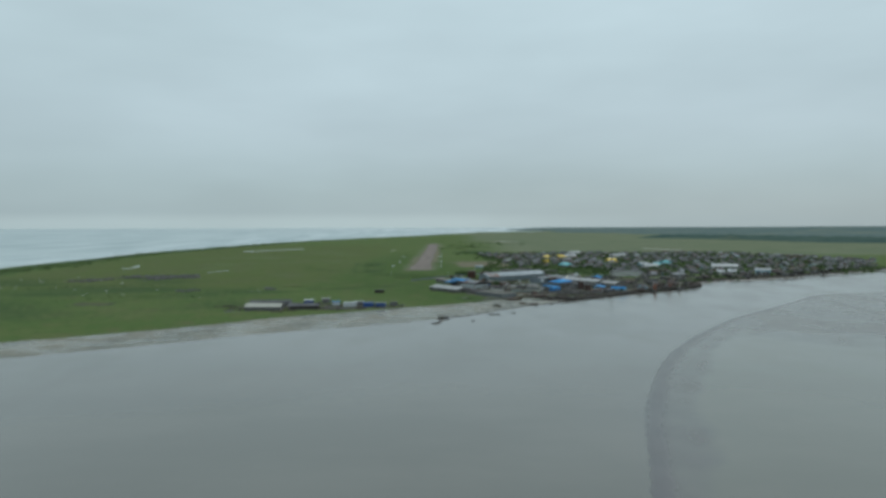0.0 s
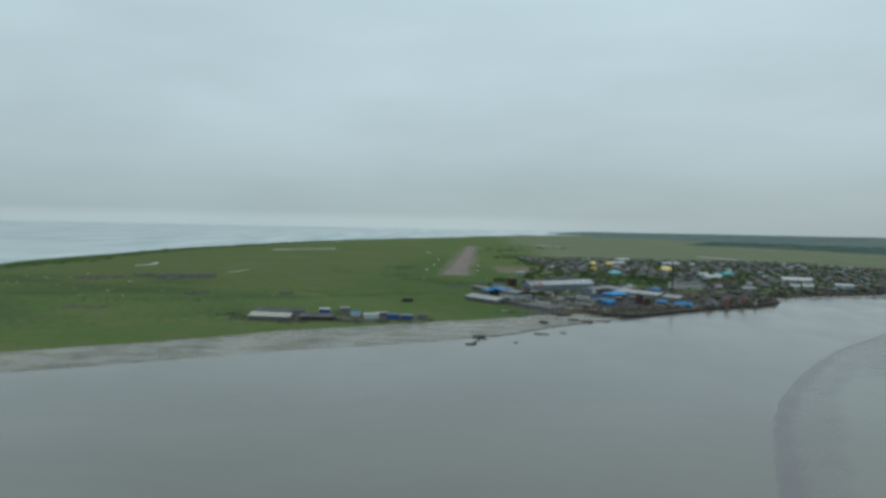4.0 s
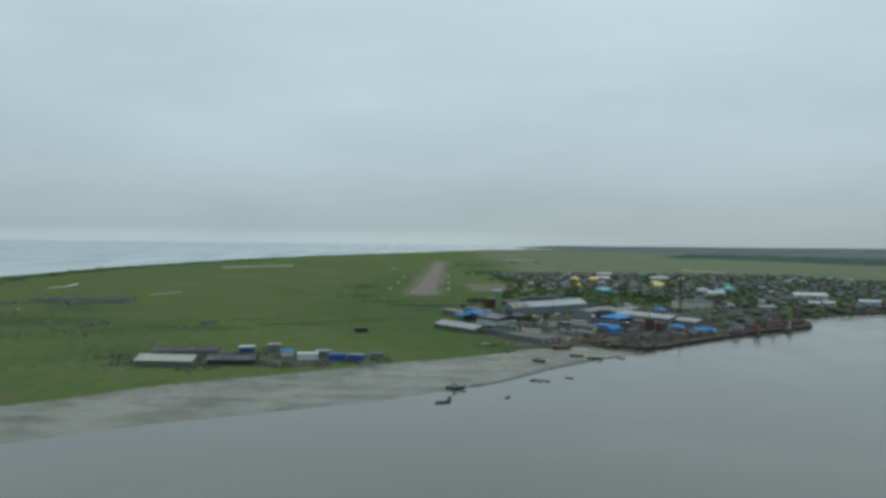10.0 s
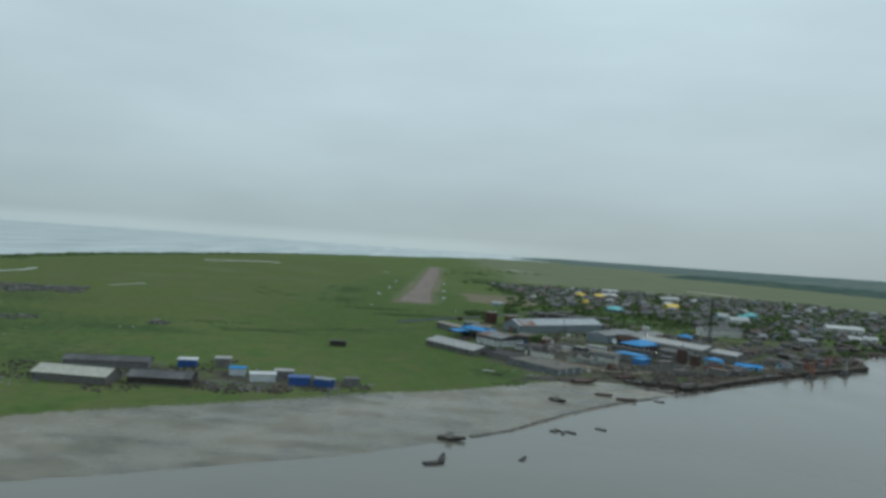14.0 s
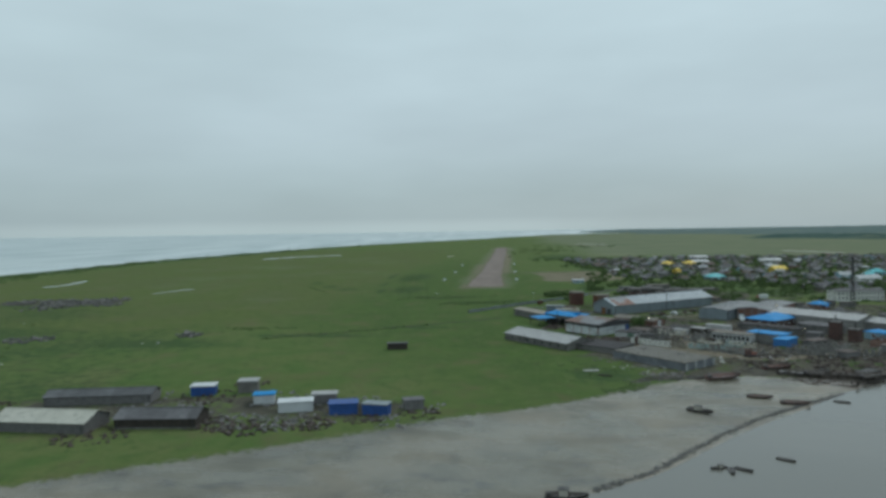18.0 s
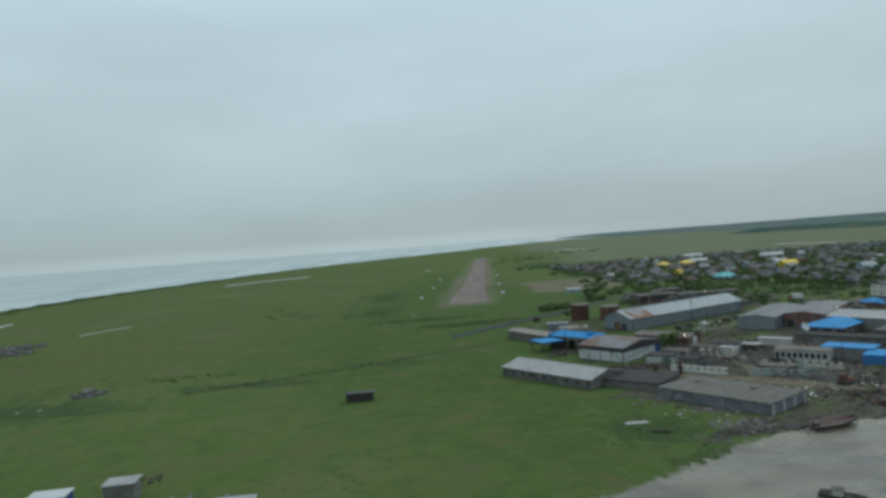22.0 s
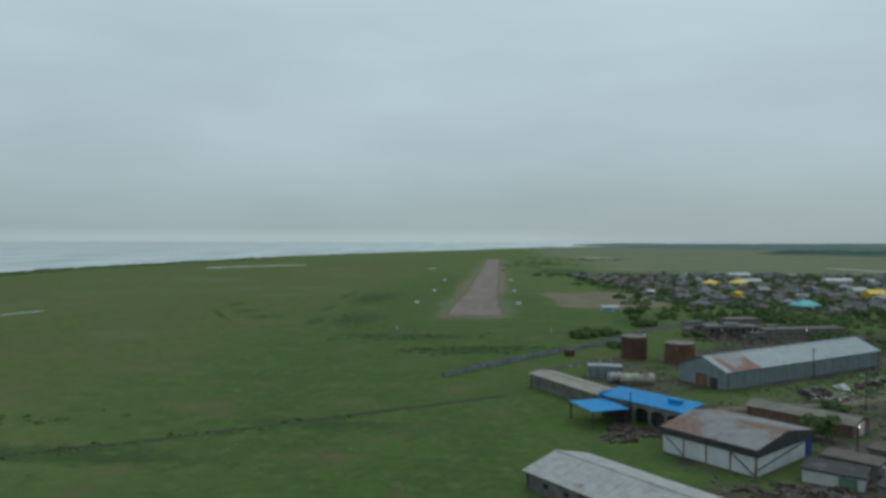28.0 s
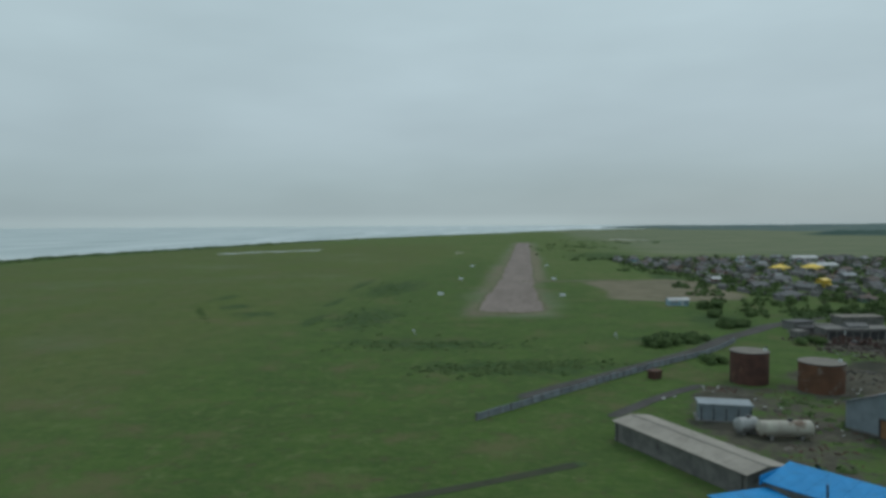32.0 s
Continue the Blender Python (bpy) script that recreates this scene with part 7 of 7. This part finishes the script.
n_trees, HEDGE = 0, []
for x, y, k in ((73.6, -283.6, 1.25), (71.4, -281.6, 1.0), (84.5, -264, 0.7), (88, -262, 0.6), (150, -200, 1.0), (142, -190, 0.9), (100, -190, 0.8)):
    tree(x, y, k)
for _ in range(1500):
    px, py = rv.uniform(85, 560), rv.uniform(-200, 300)
    if n_trees >= 215 or (150 < px < 192 and -120 < py < -46) or inside(np.array([px]), np.array([py]), VILLAGE)[0] < -6 or taken(px, py, 1.5):
        continue
    tree(px, py, rv.uniform(0.55, 1.1))
    n_trees += 1
for _ in range(150):
    px = rv.uniform(118, 290)
    py = rv.uniform(-110 - 0.9 * max(0, px - 170), -44)
    if not taken(px, py, 1.5) and n_trees < 295 and not (148 < px < 186 and -120 < py < -46):
        n_trees += 1
        tree(px, py, rv.uniform(0.6, 1.1))
for x, y, r, n in ((46, -156, 4.5, 8), (55, -153, 5, 9), (62, -145, 3, 3), (79, -122, 5, 10), (84, -74, 4, 7), (81, -98, 4, 4), (56.5, -178, 3, 5), (94, -97, 4, 3), (88, -150, 4, 3), (118, -82, 14, 14), (150, -75, 18, 22), (175, -80, 18, 24), (205, -100, 18, 26), (240, -150, 20, 20), (190, -125, 18, 14), (66, -283, 4, 4), (84, -263, 3, 3), (140, -100, 16, 22), (120, -95, 14, 18), (165, -100, 18, 22), (190, -70, 20, 22), (225, -80, 20, 20), (150, -165, 14, 12), (180, -150, 16, 14), (215, -135, 18, 14), (250, -120, 18, 14), (238, -275, 9, 14), (222, -290, 8, 10), (245, -250, 10, 12), (265, -232, 12, 12), (300, -215, 14, 12), (100, 20, 12, 6), (94, 130, 14, 10), (80, 260, 20, 14), (130, -20, 15, 12)):
    for _ in range(n):
        a, q = rv.uniform(0, 6.28), r * math.sqrt(rv.random())
        px, py = x + q * math.cos(a), y + q * math.sin(a)
        if x > 105 or y > 0:
            HEDGE.append((px, py, 1.2, 1.2, 0, rv.uniform(1.0, 1.4) if 148 < px < 190 else rv.uniform(1.2, 2.6), 48))
        elif not taken(px, py, 1.0):
            tree(px, py, rv.uniform(0.55, 1.25), True)


def thicket(name, label, spots, mat, size, seed):
    """Far or very dense growth as one mesh of leaf clumps. spots: x, y, radius x, radius y, turn, height, number."""
    q, mb = random.Random(seed), MB()
    for x, y, rx, ry, turn, h, n in spots:
        c, s = math.cos(radians(turn)), math.sin(radians(turn))
        for _ in range(max(1, n // 16)):
            a, b = q.gauss(0, 0.5) * rx, q.gauss(0, 0.5) * ry
            px, py = x + a * c - b * s, y + a * s + b * c
            r = size * q.uniform(1.6, 3.4)
            dome(mb, q, (px, py, z_at(px, py) - 0.1), r, max(0.25, h * q.uniform(0.5, 1.0)), 16, r * 0.42)
    return tagged(new(name, mb.mesh(name, mat)), label, "bushes", kind="stuff")


for _ in range(170):
    px = rv.uniform(112, 290)
    py = rv.uniform(-205, -85)
    if not taken(px, py, 1.0) and inside(np.array([px]), np.array([py]), [(112, -165), (150, -110), (215, -85), (290, -150), (250, -210), (165, -200)])[0] > 0:
        HEDGE.append((px, py, 1.5, 1.5, 0, rv.uniform(0.8, 2.4), 40))
thicket("hedge_bushes", "rounded green bushes in belts between the yards and the village", HEDGE, LEAFDARK, 0.55, 9)
thicket("scrub", "low dark scrub and rough herbs in the meadow", [(8, -188, 26, 7, 15, 0.5, 2600), (-15, -160, 30, 9, 8, 0.4, 1800), (-45, -110, 14, 30, 12, 0.35, 1000), (-56, -10, 10, 50, 8, 0.35, 1000), (-50, -292, 40, 2.0, 31, 0.4, 1000), (48, -388, 8, 3, 35, 0.3, 400), (42, -366, 12, 14, 0, 0.25, 400), (60, -225, 8, 16, 0, 0.5, 500), (100, -229, 24, 3, 34, 0.5, 500), (75, -240, 8, 5, 30, 0.5, 300), (-110, -100, 22, 2, -60, 0.4, 500), (-90, -280, 20, 6, 10, 0.5, 500), (-260, -270, 60, 20, 10, 0.6, 900), (-200, -350, 50, 20, 10, 0.6, 900)], LEAF, 0.38, 3)
thicket("village_greenery", "tangled green shrubs and gardens between the village houses", [(rv.uniform(95, 540), rv.uniform(-150, 290), 9, 4, rv.uniform(0, 180), 2.9, 96) for _ in range(700)], LEAF, 0.6, 6)
thicket("yard_weeds", "tall weeds growing in the neglected yards", [(rv.uniform(50, 240), rv.uniform(-365, -190), 6, 3, rv.uniform(0, 180), 0.8, 50) for _ in range(90)], LEAF, 0.45, 7)
thicket("field_hedges", "ragged green bushes at the edge of the village", [(100, 300, 40, 60, 20, 1.1, 500), (96, 180, 10, 60, 5, 1.3, 400)], LEAF, 0.8, 4)
thicket("coastal_scrub", "dark belt of scrub along the sea coast", [(-440, 0, 25, 140, 0, 0.9, 2200), (-452, 250, 22, 180, 2, 1.0, 2200), (-425, 480, 22, 150, -8, 1.0, 1800), (-360, 760, 26, 220, -12, 1.2, 1500), (85, 560, 50, 140, -10, 1.0, 700), (160, 760, 80, 120, 0, 1.0, 500)], LEAF, 1.3, 5)

# ponds and pale bare strips
PUDDLE = Mat("still_pond_water", 0.06, spec=0.7).colour((0.22, 0.24, 0.24)).m
SANDY = plain("pale_bare_sand", (0.46, 0.44, 0.38), (0.38, 0.36, 0.31), 0.2, 0.9)
ribbon("pond", "shallow pale pond in the meadow", "pond", [(-312, 372), (-285, 425), (-247, 461), (-225, 485)], 16, PUDDLE, 0.1, 6, 10)
ribbon("creek", "narrow pale creek in the meadow", "creek", [(-338, -62), (-331, -42), (-335, -20), (-340, 0)], 5, PUDDLE, 0.1, 2, 5)
ribbon("creek", "narrow pale creek in the meadow", "creek", [(-218, -122), (-211, -104), (-205, -86)], 2.5, PUDDLE, 0.1, 1.2, 4)
ribbon("bare_strip", "strip of pale bare sand in the grass", "sand", [(-52, 384), (-44, 396)], 5, SANDY, 0.5, 1, 3)
ribbon("bare_strip", "strip of pale bare sand on the plain", "sand", [(424, 440), (436, 418), (452, 388), (466, 358)], 9, SANDY, 0.7, 1.5, 5, round_ends=False)
ribbon("bare_strip", "strip of pale bare sand on the plain", "sand", [(190, 905), (215, 872), (240, 838)], 12, SANDY, 0.8, 3, 8, round_ends=False)
ribbon("yard_track", "rutted dirt track through the yards", "track", [(58, -262), (92, -255), (140, -228), (170, -205), (220, -160)], 4.0, DUST, 0.1, 1.2, 4)
ribbon("yard_track", "pale rutted lane behind the concrete store", "track", [(58, -322), (66, -328), (76, -335), (88, -346), (98, -352)], 5.0, DUST, 0.14, 1.0, 2)
ribbon("yard_track", "rutted dirt track to the quay", "track", [(86, -288), (84, -310), (80, -335), (100, -352), (150, -330), (222, -284)], 4.5, DUST, 0.12, 1.2, 4)
ribbon("meadow_track", "narrow dirt track through the meadow", "track", [(24, -228), (33, -216), (40, -208.5), (47, -202)], 2.6, MUDROAD, 0.08, 0.9, 1.5)
ribbon("village_road", "dark wet dirt road behind the concrete fence", "road", [(8, -217), (21.1, -203.0), (38.9, -183.0), (58.1, -160.7), (72.7, -139), (89.3, -119.7), (108.2, -101.7), (135, -84)], 5.4, MUDROAD, 0.1, 0.9, 3)
ribbon("ditch", "dark wet ditch through the meadow", "ditch", [(-75, -305), (-32, -281), (17, -251)], 1.8, DITCH, 0.06, 0.8, 2.5)


# ---------------------------------------------------------------- far woods
def rolling_land(name, label, mat, x0, poly, step, low, rise, rough, seed, ramp=120):
    """Wooded or open rising ground far off, as one sheet."""
    xs, ys = np.arange(x0, 4800, step), np.arange(460, 4300, step)
    X, Y = np.meshgrid(xs, ys)
    edge = inside(X, Y, poly) + 50 * wobble(X, Y, 110.0, 2 + seed) + 28 * wobble(X, Y, 47.0, 5 + seed)
    swell = 0.7 + 0.3 * np.sin(X / 620 + Y / 900 + seed) * np.cos(Y / 760 - X / 1300)
    Z = np.where(edge > 0, smooth(0, ramp, edge) * (low + rough * np.random.RandomState(3 + seed).rand(*X.shape)) + rise * swell * smooth(150, 1700, edge) * smooth(500, 2500, X), -6.0)
    i = np.arange(X.size).reshape(X.shape)
    keep = edge[:-1, :-1] > -70
    f = np.stack([i[:-1, :-1], i[:-1, 1:], i[1:, 1:], i[1:, :-1]], -1)[keep]
    me = bpy.data.meshes.new(name)
    me.from_pydata(np.stack([X, Y, Z], -1).reshape(-1, 3).tolist(), [], f.tolist())
    me.materials.append(mat)
    tagged(new(name, me), label, "woods", kind="stuff")


# hills carry the haze in their colour
rolling_land("far_hills", "wooded hills low on the horizon, haze put into their blue-green", HILLS, 300, [(560, 2300), (800, 1700), (1050, 1250), (1500, 1000), (2400, 900), (4790, 900), (4790, 4250), (900, 4250), (420, 3200)], 48.0, 2.0, 21.0, 2.5, 0, 900)
rolling_land("far_woods", "dark blue-green belt of woodland beyond the plain", FOREST, 600, [(590, 1340), (720, 1120), (790, 985), (865, 915), (940, 840), (970, 740), (1080, 640), (2000, 500), (4790, 600), (4790, 1180), (2400, 950), (1600, 1000), (1150, 1150), (820, 1420)], 24.0, 5.0, 4.0, 5.0, 3)
